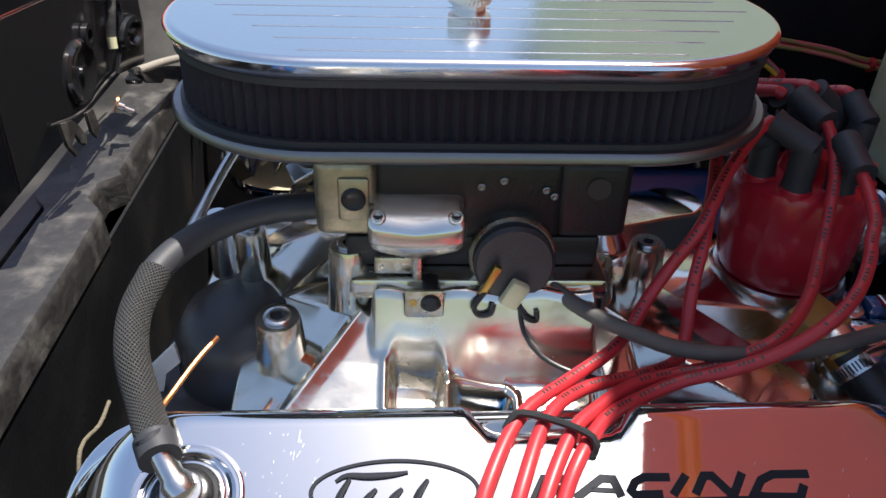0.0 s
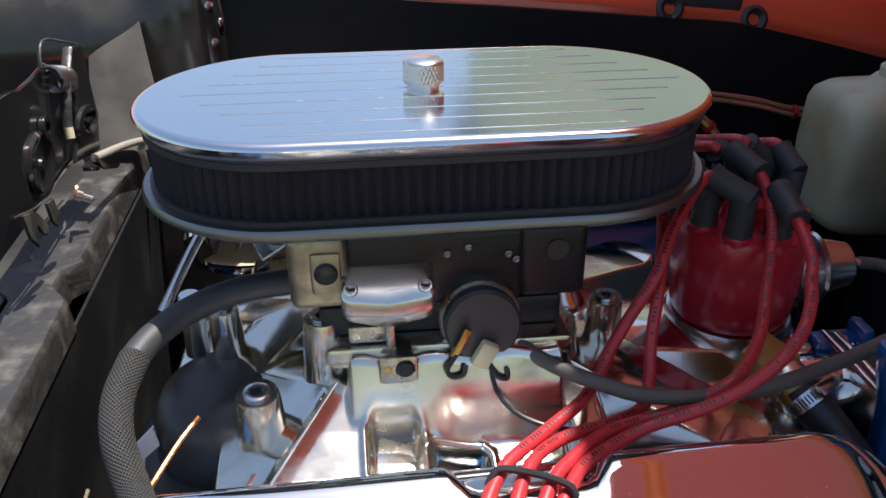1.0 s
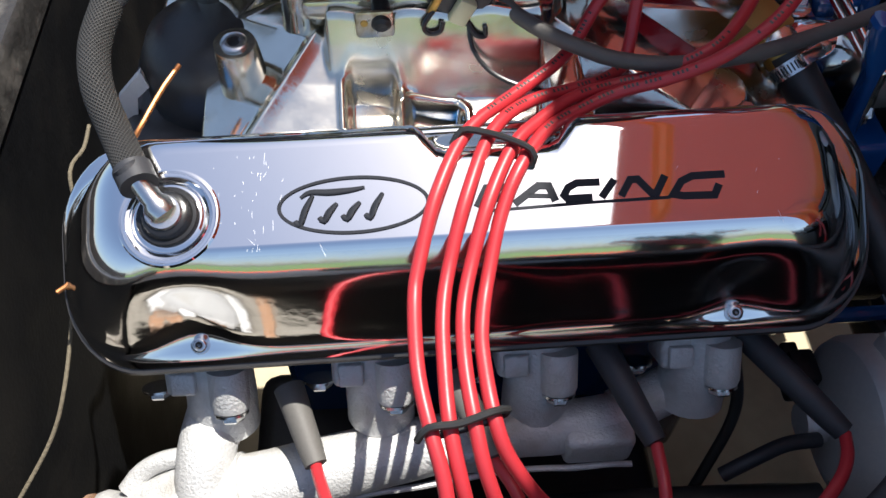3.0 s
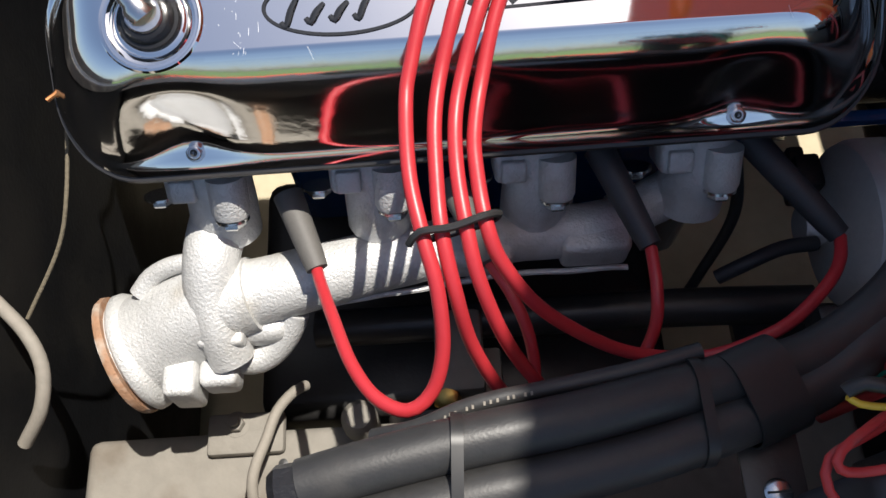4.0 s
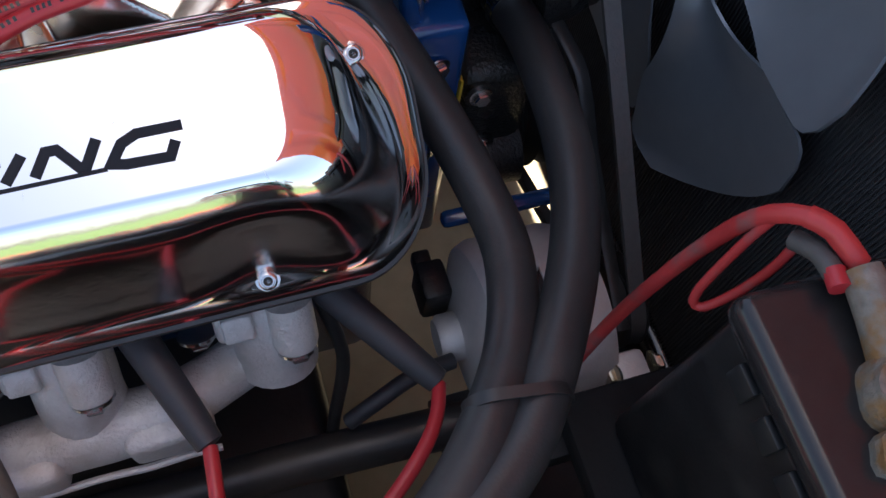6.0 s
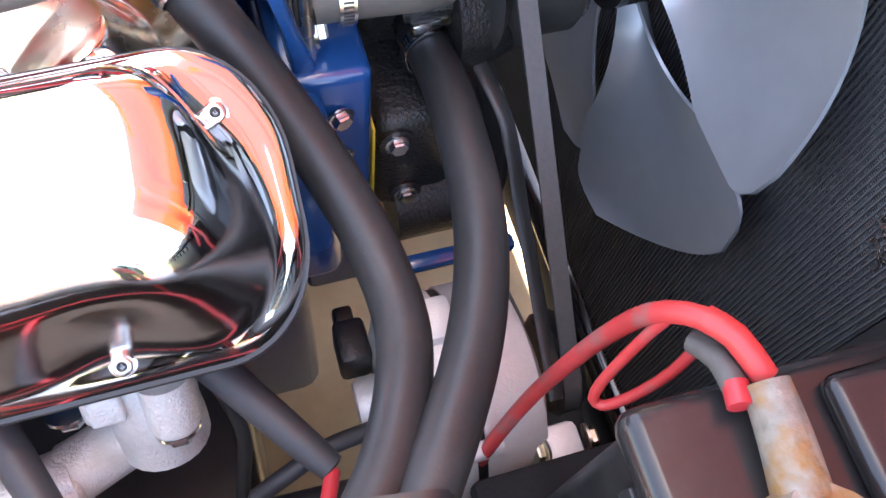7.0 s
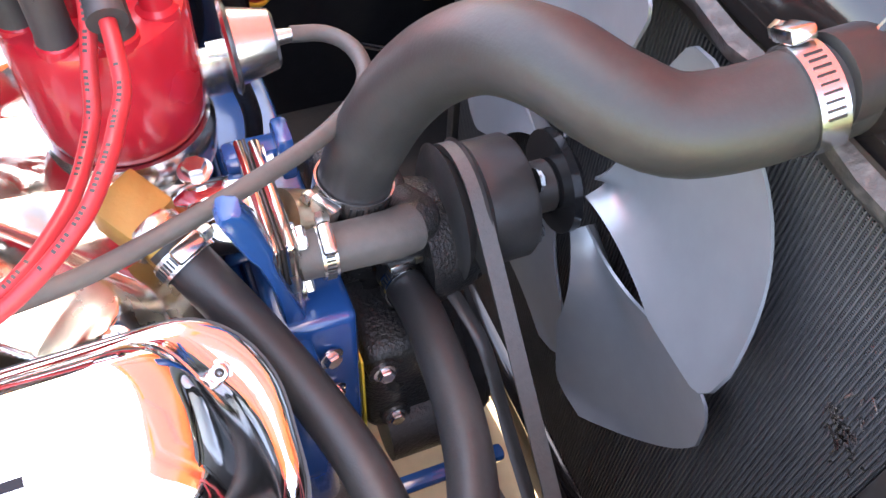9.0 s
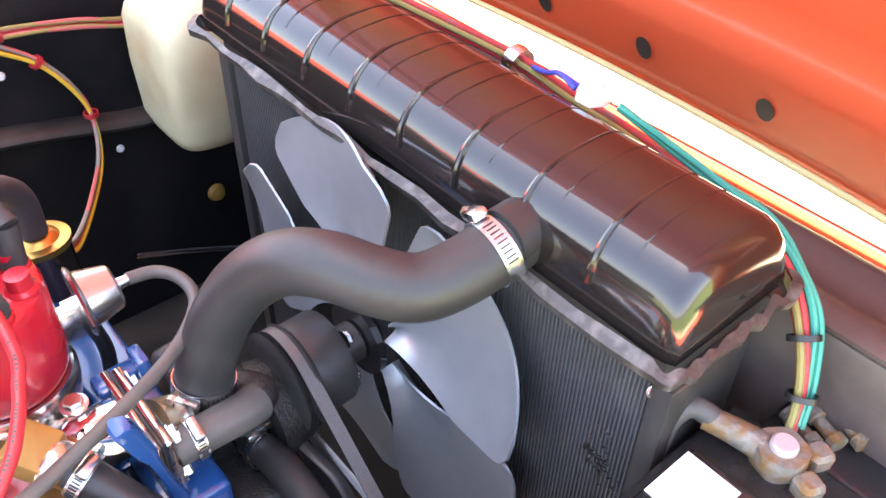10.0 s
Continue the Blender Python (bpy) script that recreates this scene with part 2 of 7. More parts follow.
def thing(name, label, category, group="", kind="", at=(0, 0, 0)):
    e = new(name)
    e.empty_display_size = 0.02
    e.location = at
    return tagged(e, label, category, group, kind)


def box(bm, lo, hi, bevel=0.0, seg=2, m=None):
    """A box between two corners, its edges rounded."""
    lo, hi = Vector(lo), Vector(hi)
    r = bmesh.ops.create_cube(bm, size=1, matrix=Matrix.Translation((lo + hi) / 2) @ Matrix.Diagonal((*(hi - lo), 1)))
    vs = r["verts"]
    if bevel:
        es = list({e for v in vs for e in v.link_edges})
        out = bmesh.ops.bevel(bm, geom=es, offset=bevel, segments=seg, affect="EDGES", profile=0.5)
        vs = list({v for f in out["faces"] for v in f.verts} | {v for v in vs if v.is_valid})
        seen = set(vs)
        stack = list(vs)
        while stack:
            for e in stack.pop().link_edges:
                for v in e.verts:
                    if v not in seen:
                        seen.add(v)
                        stack.append(v)
        vs = list(seen)
    if m is not None:
        bmesh.ops.transform(bm, matrix=m, verts=vs)
    return bm


def boxbm(lo, hi, bevel=0.0, seg=2, m=None):
    return box(bmesh.new(), lo, hi, bevel, seg, m)


def loft(bm, rings, close=True, cap0=False, cap1=False):
    """Joins rings of equally many places into a skin."""
    vs = [[bm.verts.new(p) for p in ring] for ring in rings]
    n = len(vs[0])
    for a, b in zip(vs, vs[1:]):
        for i in range(n if close else n - 1):
            j = (i + 1) % n
            bm.faces.new((a[i], a[j], b[j], b[i]))
    if cap0:
        bm.faces.new(vs[0][::-1])
    if cap1:
        bm.faces.new(vs[-1])
    return vs


def lathe(bm, profile, m=None, seg=28, wob=None):
    """Turns a profile of (radius, height) round z; ends on the axis are closed."""
    m = m or Matrix()
    rings = []
    for r, h in profile:
        rings.append([m @ Vector((max(r, 1e-5) * (wob(a, h) if wob else 1) * math.cos(a), max(r, 1e-5) * (wob(a, h) if wob else 1) * math.sin(a), h))
                      for a in (2 * math.pi * i / seg for i in range(seg))])
    loft(bm, rings, cap0=True, cap1=True)
    return bm


def lathebm(profile, m=None, seg=28, wob=None):
    return lathe(bmesh.new(), profile, m, seg, wob)


def spline(pts, step=0.006):
    """A smooth line through places, in small steps (Catmull-Rom)."""
    pts = [Vector(p) for p in pts]
    if len(pts) == 2:
        pts = [pts[0], (pts[0] + pts[1]) / 2, pts[1]]
    ext = [pts[0] * 2 - pts[1]] + pts + [pts[-1] * 2 - pts[-2]]
    out = []
    for a, b, c, d in zip(ext, ext[1:], ext[2:], ext[3:]):
        n = max(2, int((c - b).length / step))
        for i in range(n):
            t = i / n
            out.append(0.5 * ((2 * b) + (c - a) * t + (2 * a - 5 * b + 4 * c - d) * t * t + (3 * b - a - 3 * c + d) * t ** 3))
    out.append(pts[-1])
    return out


def tube(bm, pts, r, seg=14, step=0.006, flat=1.0, radii=None, uv=False):
    """A round hose or wire along a smooth line; r may change along it by radii(0..1)."""
    line = spline(pts, step)
    n = len(line)
    up = Vector((0, 0, 1))
    t0 = (line[1] - line[0]).normalized()
    side = t0.cross(up) if abs(t0.z) < 0.95 else t0.cross(Vector((1, 0, 0)))
    side.normalize()
    rings = []
    for i, p in enumerate(line):
        t = (line[min(i + 1, n - 1)] - line[max(i - 1, 0)]).normalized()
        side = (side - t * side.dot(t)).normalized()
        nor = t.cross(side)
        rad = r * (radii(i / (n - 1)) if radii else 1)
        rings.append([p + side * (rad * math.cos(a)) + nor * (rad * flat * math.sin(a)) for a in (2 * math.pi * k / seg for k in range(seg))])
    vs = loft(bm, rings, cap0=True, cap1=True)
    if uv:
        lay = bm.loops.layers.uv.verify()
        index = {v: (i, k) for i, ring in enumerate(vs) for k, v in enumerate(ring)}
        for f in bm.faces:
            if len(f.verts) != 4:
                continue
            ks = [index[v][1] for v in f.verts]
            for l in f.loops:
                i, k = index[l.vert]
                if max(ks) - min(ks) > seg / 2 and k == 0:
                    k = seg
                l[lay].uv = (k / seg * 2 * math.pi * r * 10, i * step * 10)
    return bm


def tubebm(pts, r, **k):
    return tube(bmesh.new(), pts, r, **k)


def axis(p, d):
    """A frame at p whose z points along d."""
    return Matrix.Translation(p) @ Vector(d).to_track_quat("Z", "Y").to_matrix().to_4x4()


def hexbm(r=0.0065, h=0.006, washer=0.009, stud=0.0):
    """A hexagon bolt head on a washer, along +z."""
    bm = bmesh.new()
    lathe(bm, [(0, 0), (washer, 0), (washer, 0.0015), (r * 1.12, 0.002), (0, 0.002)], seg=24)
    lathe(bm, [(0, 0.0021), (r, 0.0021), (r, h * 0.8), (r * 0.86, h), (0, h)], seg=6)
    if stud:
        lathe(bm, [(0, h), (r * 0.5, h), (r * 0.5, h + stud), (0, h + stud)], seg=12)
    return finish(bm, 30)


def meshof(name, bm, material):
    me = bpy.data.meshes.new(name)
    finish(bm)
    bm.to_mesh(me)
    bm.free()
    me.materials.append(material)
    return me


BOLT_ZINC = meshof("bolt", hexbm(), ZINC)
BOLT_STEEL = meshof("bolt", hexbm(), STEEL)
BOLT_COPPER = meshof("bolt", hexbm(), COPPER)


def bolt(parent, p, d, material=None, scale=1.0, name="bolt"):
    return part(name, material or BOLT_ZINC, None, parent, m=axis(p, d) @ Matrix.Scale(scale, 4))


def zip_tie(parent_label, pts, r=0.0022, name="cable_tie"):
    """A nylon tie: a closed flat band with its head."""
    t = tagged(part(name, tubebm(pts, r, seg=8, step=0.004), TIE), parent_label, "cable tie", "cable ties")
    return t


def clamp_band(parent, p, d, r, width=0.011, screw_dir=(0, 0, 1), name="hose_clamp", label="worm-drive steel hose clamp"):
    """A worm-drive clamp round a hose: slotted band and screw housing, a thing of its own."""
    c = thing(name, label, "hose clamp", "hose clamps", at=p)
    q = Vector(d).to_track_quat("Z", "Y").to_matrix().to_4x4()
    w = width / 2
    part("band", lathebm([(r, -w), (r + 0.0012, -w), (r + 0.0012, w), (r, w), (r, -w)], q, 36), STEEL, c)
    sd = Vector(screw_dir)
    sd = (sd - Vector(d).normalized() * sd.dot(Vector(d).normalized())).normalized()
    tang = sd.cross(Vector(d).normalized())
    h = bmesh.new()
    f = Matrix((( *tang, 0), (*Vector(d).normalized(), 0), (*sd, 0), (0, 0, 0, 1))).transposed()
    f = Matrix.Translation(sd * (r + 0.004)) @ f
    box(h, (-0.009, -w * 0.95, -0.003), (0.009, w * 0.95, 0.004), 0.002, 2, f)
    part("screw_housing", h, STEEL, c)
    part("screw", lathebm([(0, 0), (0.0042, 0), (0.0045, 0.004), (0.003, 0.0065), (0, 0.0065)], f @ pose(0.009, 0, 0.0005, 0, 90, 0), 6), ZINC, c)
    for k in range(9):
        a = 0.55 + k * 0.15
        v = sd * math.cos(a) - tang * math.sin(a)
        s = bmesh.new()
        fm = Matrix(((*v.cross(Vector(d).normalized()), 0), (*Vector(d).normalized(), 0), (*v, 0), (0, 0, 0, 1))).transposed()
        box(s, (-0.0005, -w * 0.6, -0.0003), (0.0005, w * 0.6, 0.0003), 0, 1, Matrix.Translation(v * (r + 0.0013)) @ fm)
        part("slot", s, TIE, c)
    return c


# ---- the setting: ground, bay panels, bonnet ----
def ground_material():
    m = mat("dry_ground", (0.42, 0.36, 0.25), 0.9, 0, 0.18, 30, 0.3, 60, second=(0.33, 0.28, 0.19), patch=3)
    nt = m.node_tree
    b = nt.nodes["Principled BSDF"]
    src = b.inputs["Base Color"].links[0].from_socket
    co = nt.nodes.new("ShaderNodeTexCoord")
    ln = nt.nodes.new("ShaderNodeVectorMath")
    ln.operation = "LENGTH"
    nz = nt.nodes.new("ShaderNodeTexNoise")
    nz.inputs["Scale"].default_value = 0.6
    ad = nt.nodes.new("ShaderNodeMath")
    ad.operation = "MULTIPLY_ADD"
    ad.inputs[1].default_value = 3.0
    mr = nt.nodes.new("ShaderNodeMapRange")
    mr.inputs["From Min"].default_value, mr.inputs["From Max"].default_value = 4.8, 5.6
    mx = nt.nodes.new("ShaderNodeMix")
    mx.data_type = "RGBA"
    mx.inputs["B"].default_value = (0.07, 0.12, 0.03, 1)
    nt.links.new(co.outputs["Object"], ln.inputs[0])
    nt.links.new(co.outputs["Object"], nz.inputs["Vector"])
    nt.links.new(nz.outputs["Fac"], ad.inputs[0])
    nt.links.new(ln.outputs["Value"], ad.inputs[2])
    nt.links.new(ad.outputs[0], mr.inputs["Value"])
    nt.links.new(src, mx.inputs["A"])
    nt.links.new(mr.outputs[0], mx.inputs["Factor"])
    nt.links.new(mx.outputs["Result"], b.inputs["Base Color"])
    return m


def sheet(bm, fn, nu, nv):
    """A skin over a grid: fn(u, v) with u and v from 0 to 1."""
    vs = [[bm.verts.new(fn(i / nu, j / nv)) for j in range(nv + 1)] for i in range(nu + 1)]
    for i in range(nu):
        for j in range(nv):
            bm.faces.new((vs[i][j], vs[i + 1][j], vs[i + 1][j + 1], vs[i][j + 1]))
    return vs


def panel(fn, nu, nv, thick, material, name, label, category):
    bm = bmesh.new()
    sheet(bm, fn, nu, nv)
    bmesh.ops.recalc_face_normals(bm, faces=bm.faces)
    bmesh.ops.solidify(bm, geom=bm.faces[:], thickness=thick)
    return tagged(part(name, bm, material), label, category, kind="structure")


GROUND_Z = 0.2
g = bmesh.new()
bmesh.ops.create_grid(g, x_segments=40, y_segments=40, size=300, matrix=Matrix.Translation((0, 0, GROUND_Z)))
tagged(part("ground", g, ground_material()), "dry sandy yard ground, grass further off", "ground", kind="structure")

# pale rendered house beyond the car, added out of view for the lid's reflection
house = thing("house", "plain white house with a low dark roof, added to be mirrored in the lid", "house")
part("wall", boxbm((2.85, 12.8, GROUND_Z), (11.5, 19.0, 7.6), 0.03, 2), HOUSE_WALL, house)
rb = bmesh.new()
loft(rb, [[(2.45, 12.4, z0 + 7.6), (11.9, 12.4, z0 + 7.6), (11.9, 15.9, z0 + 9.1), (11.9, 19.4, z0 + 7.6), (2.45, 19.4, z0 + 7.6), (2.45, 15.9, z0 + 9.1)] for z0 in (0.004, 0.16)], cap0=True, cap1=True)
part("roof", rb, HOUSE_ROOF, house)

# firewall with its ledge, across the bay behind the engine
tagged(part("wall_firewall", boxbm((-0.23, -0.06, 0.3), (-0.20, 1.24, 1.09), 0.004), BLACK_DUSTY), "dusty black painted firewall panel", "firewall", kind="structure")


def ledge_line(v):
    y = -0.05 + v * 1.45
    notch = max(0.0, 1 - abs(y - 0.86) / 0.035)
    return y, -0.146 - 0.018 * min(1.0, notch * 1.8) - 0.006 * (y > 0.90), 1.088 + 0.01 * (y - 0.7)


def ledge_fn(u, v):
    y, x, z = ledge_line(v)
    n = noise.noise(Vector((u * 3, y * 14, 1))) * 0.0015
    if u < 0.6:
        k = u / 0.6
        return Vector((x - 0.048 * (1 - k), y, z + n + 0.003 * (1 - k)))
    k = (u - 0.6) / 0.4
    return Vector((x + 0.003 * k, y, z + n * (1 - k) - 0.03 * k))


panel(ledge_fn, 14, 160, 0.003, LEDGE, "trim_firewall_ledge", "worn bare-edged steel ledge along the firewall", "ledge")
panel(lambda u, v: Vector((-0.147 - 0.05 * u, -0.05 + v * 1.45, 1.062 - 0.75 * u)), 6, 10, 0.003, WING_BLACK, "wall_transmission_side", "black sloping lower firewall panel", "firewall")


# rounded cowl box beyond the ledge
def cowl_plan(v):
    """Foot of the cowl in plan: along the bay, round a corner, then back; with the outward direction."""
    l = v * 0.82
    if l < 0.52:
        return Vector((-0.62 + l, 1.203, 0)), Vector((0, -1, 0)), 0.06 + 0.11 * min(1, (0.52 - l) / 0.12)
    a = (l - 0.52) / 0.075
    if a < math.pi / 2:
        n = Vector((math.sin(a), -math.cos(a), 0))
        return Vector((-0.10, 1.278, 0)) + n * 0.075, n, 0.06
    return Vector((-0.025, 1.278 + (l - 0.52 - 0.075 * math.pi / 2), 0)), Vector((1, 0, 0)), 0.06


def cowl_fn(u, v):
    base, n, depth = cowl_plan(v)
    if u < 0.4:
        k = u / 0.4
        return base - n * (0.010 * k + 0.002 * math.sin(9 * v) * (1 - k)) + Vector((0, 0, 0.86 + 0.335 * k))
    a = (u - 0.4) / 0.6 * math.pi / 2
    return base - n * (0.010 + (1 - math.cos(a)) * depth) + Vector((0, 0, 1.195 + math.sin(a) * (0.138 + 0.13 * max(-0.2, base.x + 0.2))))


panel(cowl_fn, 50, 90, 0.003, COWL_GLOSS, "wall_cowl", "glossy black rounded cowl panel, its upright face filmed with dust", "cowl panel")
rv = meshof("rivet", lathebm([(0, 0), (0.006, 0), (0.005, 0.0025), (0, 0.004)], seg=12), STEEL)
cw = thing("cowl_end_strip", "black strip with bright rivets round the cowl corner", "panel", kind="structure")
strip = bmesh.new()
sheet(strip, lambda u, v: cowl_fn(0.12 + 0.62 * u, (0.52 + 0.075 * (0.62 + 0.42 * v)) / 0.82) + cowl_plan((0.52 + 0.075 * (0.62 + 0.42 * v)) / 0.82)[1] * (0.003 + 0.004 * math.sin(math.pi * v)), 24, 8)
part("strip", strip, BLACK_GLOSS, cw, smooth=60)
for k in range(8):
    v = (0.52 + 0.075 * (0.74 if k % 2 else 0.94)) / 0.82
    p, n = cowl_fn(0.16 + 0.055 * k, v), cowl_plan(v)[1]
    part("rivet", rv, None, cw, m=axis(p + n * 0.006, n + Vector((0, 0, 0.15))))
# sheet added as the cowl's sunlit patch, its corners fitted to the camera's view
sl = bmesh.new()
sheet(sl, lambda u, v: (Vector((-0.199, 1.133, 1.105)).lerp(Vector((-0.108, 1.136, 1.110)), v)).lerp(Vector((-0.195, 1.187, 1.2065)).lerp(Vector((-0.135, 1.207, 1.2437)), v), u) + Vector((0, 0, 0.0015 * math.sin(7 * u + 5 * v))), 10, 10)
tagged(part("sun_patch_panel", sl, SUN_PATCH_DUST), "dusty sheet added in the shape of the sunlit patch on the cowl", "panel", kind="structure")

# far inner wing, its flange and the orange wing top
def wing_low(x):
    """Height of the lower edge of the far wing's painted lip."""
    return 1.264 - 0.092 * max(0, x) - 0.2 * max(0, x - 0.62) ** 1.2


panel(lambda u, v: Vector((-0.35 + 1.35 * v, 1.242 + 0.018 * u, 0.3 + (wing_low(-0.35 + 1.35 * v) - 0.298) * u)), 10, 40, 0.006, WING_BLACK, "wall_far_wing", "black painted inner wing", "inner wing")


def far_wing(u, v):
    x = -0.75 + 2.3 * v
    top = wing_low(x)
    prof = [(1.264, -0.003), (1.263, 0.0), (1.265, 0.012), (1.285, 0.034), (1.325, 0.066), (1.42, 0.108), (1.55, 0.09), (1.63, -0.06), (1.64, -0.5), (1.60, -0.9)]
    k = u * (len(prof) - 1)
    i = min(int(k), len(prof) - 2)
    f = k - i
    return Vector((x, prof[i][0] * (1 - f) + prof[i + 1][0] * f, top + prof[i][1] * (1 - f) + prof[i + 1][1] * f))


panel(far_wing, 36, 40, 0.003, ORANGE, "wing_far", "orange painted front wing top and inner lip", "car wing")
wg = thing("wing_stop", "black rubber stop bar with two round ends on the wing lip", "rubber stop")
part("bar", boxbm((0.555, 1.268, 1.222), (0.645, 1.286, 1.243), 0.005, 3, Matrix.Translation((0.60, 1.27, 1.23)) @ pose(0, 0, 0, 0, 6, 0) @ Matrix.Translation((-0.60, -1.27, -1.23))), BOOT, wg)
for x, z in ((0.541, 1.226), (0.662, 1.208)):
    part("ring", lathebm([(0.008, 0), (0.019, 0), (0.019, 0.006), (0.014, 0.009), (0.008, 0.004), (0.008, 0)], axis((x, 1.268, z), (0, -1, 0.35)), 28), BLACK_PAINT, wg)
# hollow rib along the far inner wing
tagged(part("trim_wing_rib", tubebm([(0.3, 1.235, 1.0), (0.52, 1.234, 0.985), (0.72, 1.232, 0.945), (0.9, 1.23, 0.93)], 0.022, flat=0.5), BLACK_DUSTY),
       "dusty pressed rib along the black inner wing", "inner wing rib", kind="structure")

# near inner wing: shelf and wall below the hoses, orange wing behind
tagged(part("wall_near_wing", boxbm((-0.30, 0.150, 0.35), (0.95, 0.166, 1.02), 0.004), BLACK_PAINT), "black painted inner wing beside the engine", "inner wing", kind="structure")
tagged(part("shelf_near_wing", boxbm((-0.30, -0.12, 1.005), (0.95, 0.215, 1.02), 0.005), BLACK_PAINT), "black painted inner wing shelf", "inner wing", kind="structure")


def near_wing(u, v):
    x = -0.75 + 2.3 * v
    prof = [(-0.115, -0.06), (-0.118, -0.045), (-0.14, -0.03), (-0.19, -0.01), (-0.26, -0.02), (-0.32, -0.1), (-0.34, -0.5), (-0.30, -0.72)]
    k = u * (len(prof) - 1)
    i = min(int(k), len(prof) - 2)
    f = k - i
    return Vector((x, prof[i][0] * (1 - f) + prof[i + 1][0] * f, 1.04 + prof[i][1] * (1 - f) + prof[i + 1][1] * f))


panel(near_wing, 18, 24, 0.003, ORANGE, "wing_near", "orange painted front wing top", "car wing")

# front support panel, black, in front of the radiator
tagged(part("wall_front_support", boxbm((0.80, 0.20, 0.4), (0.83, 1.008, 1.20), 0.006), SUPPORT), "brown-black radiator support panel, tinted for lens haze", "support panel", kind="structure")
tagged(part("wall_support_corner", boxbm((0.888, 1.0, 0.4), (0.91, 1.25, 1.19), 0.006), BLACK_PAINT), "black panel closing the corner behind the bottle", "support panel", kind="structure")
tagged(part("wall_support_return", boxbm((0.802, 0.998, 0.4), (0.892, 1.0095, 1.185), 0.003), BLACK_PAINT), "black return panel beside the radiator", "support panel", kind="structure")
# two black sheets added low down, standing in for the unlit depth of the bay
tagged(part("floor_near_dark_sheet", boxbm((0.47, 0.168, 0.60), (0.80, 0.46, 0.612), 0.004), BLACK_PAINT), "black sheet added as the dark depth under the battery", "apron", kind="structure")
tagged(part("floor_far_dark_sheet", boxbm((0.25, 0.93, 0.585), (0.90, 1.25, 0.60), 0.004), BLACK_DUSTY), "dusty black sheet added as the dark depth beside the far wing", "apron", kind="structure")
fs = bmesh.new()
sheet(fs, lambda u, v: Vector((0.80 + 0.142 * u, 0.02 + 0.988 * v, 1.205 - 0.045 * u + 0.007 * math.sin(u * 10))), 24, 20)
bmesh.ops.recalc_face_normals(fs, faces=fs.faces)
bmesh.ops.solidify(fs, geom=fs.faces[:], thickness=0.004)
tagged(part("trim_support_top", fs, SUPPORT), "brown-black top of the radiator support, tinted for lens haze", "support panel", kind="structure")

# body panels added in front and behind to close the bay and shade its ground
tagged(part("wall_front_apron", boxbm((1.06, -0.30, 0.32), (1.09, 1.62, 1.08), 0.02, 3), ORANGE), "orange painted front apron, added to keep light off the ground", "car body", kind="structure")
tagged(part("wall_bulkhead", boxbm((-0.78, -0.30, 0.30), (-0.72, 1.62, 1.16), 0.02, 3), BLACK_PAINT), "black bulkhead added to close the bay to light at the rear", "car body", kind="structure")
tagged(part("floor_pan", boxbm((-0.76, -0.28, 0.36), (-0.22, 1.60, 0.40), 0.01), BLACK_PAINT), "black car floor added to shade the ground behind the engine", "car body", kind="structure")
# bonnet, hinged at the front and raised, its orange underside towards the engine
HX, HZ = 1.00, 1.131
hd = Vector((-0.487, 0, 1.293)).normalized()
hn = Vector((-hd.z, 0, hd.x))


def hood_fn(u, v):
    y = -0.02 + 1.42 * v
    l = (1.36 + 0.10 * abs(y / 0.71 - 0.97) ** 1.5) * u
    p = Vector((HX, 0, HZ)) + hd * l
    p.y = y
    crown = 0.05 * (1 - (2 * v - 1) ** 2)
    return p - hn * crown


hood = thing("bonnet", "orange painted car bonnet raised on its front hinge", "car bonnet")
hb = bmesh.new()
sheet(hb, hood_fn, 40, 40)
bmesh.ops.recalc_face_normals(hb, faces=hb.faces)
bmesh.ops.solidify(hb, geom=hb.faces[:], thickness=0.003)
part("skin", hb, ORANGE, hood)


def hood_inner(u, v):
    l = 0.02 + 1.30 * u
    y = 0.02 + 1.34 * v
    p = Vector((HX, 0, HZ)) + hd * l
    p.y = y
    rib = 0.0
    cy = abs(y - 0.69)
    du, dv = min(l - 0.02, 1.32 - l), 0.67 - cy
    edge = min(du, dv)
    rib = 0.022 * (1 - min(1, max(0, (edge - 0.10) / 0.03)))
    for c in (0.42,):
        d = abs(cy - c)
        rib = max(rib, 0.022 * (1 - min(1, max(0, (d - 0.045) / 0.03))))
    return p + hn * (rib + 0.004 - 0.05 * (1 - (2 * v - 1) ** 2))


hi = bmesh.new()
sheet(hi, hood_inner, 90, 90)
part("inner_frame", hi, ORANGE, hood, smooth=60)
for y in (0.36, 0.493, 0.629, 0.76, 0.89):
    h = lathebm([(0, 0), (0.0085, 0), (0.009, 0.001), (0.0, 0.0012)], seg=20)
    v = (y + 0.02) / 1.42
    p = hood_inner(0.040, (y - 0.02) / 1.34)
    part("frame_hole", h, TIE, hood, "dark oval hole", m=axis(p + hn * 0.001, hn) @ Matrix.Diagonal((1.0, 1.5, 1, 1)))
part("edge_seal", tubebm([hood_inner(0.006, k / 8) + hn * 0.006 for k in range(9)], 0.0035), mat("pale_seam_sealer", (0.62, 0.50, 0.22), 0.5), hood, "pale seam sealer line")


# ---- valve cover, breather and lettering ----
Q = 2 ** -0.5
COVER = Matrix(((1, 0, 0, 0), (0, Q, -Q, 0), (0, Q, Q, 0), (0, 0, 0, 1)))


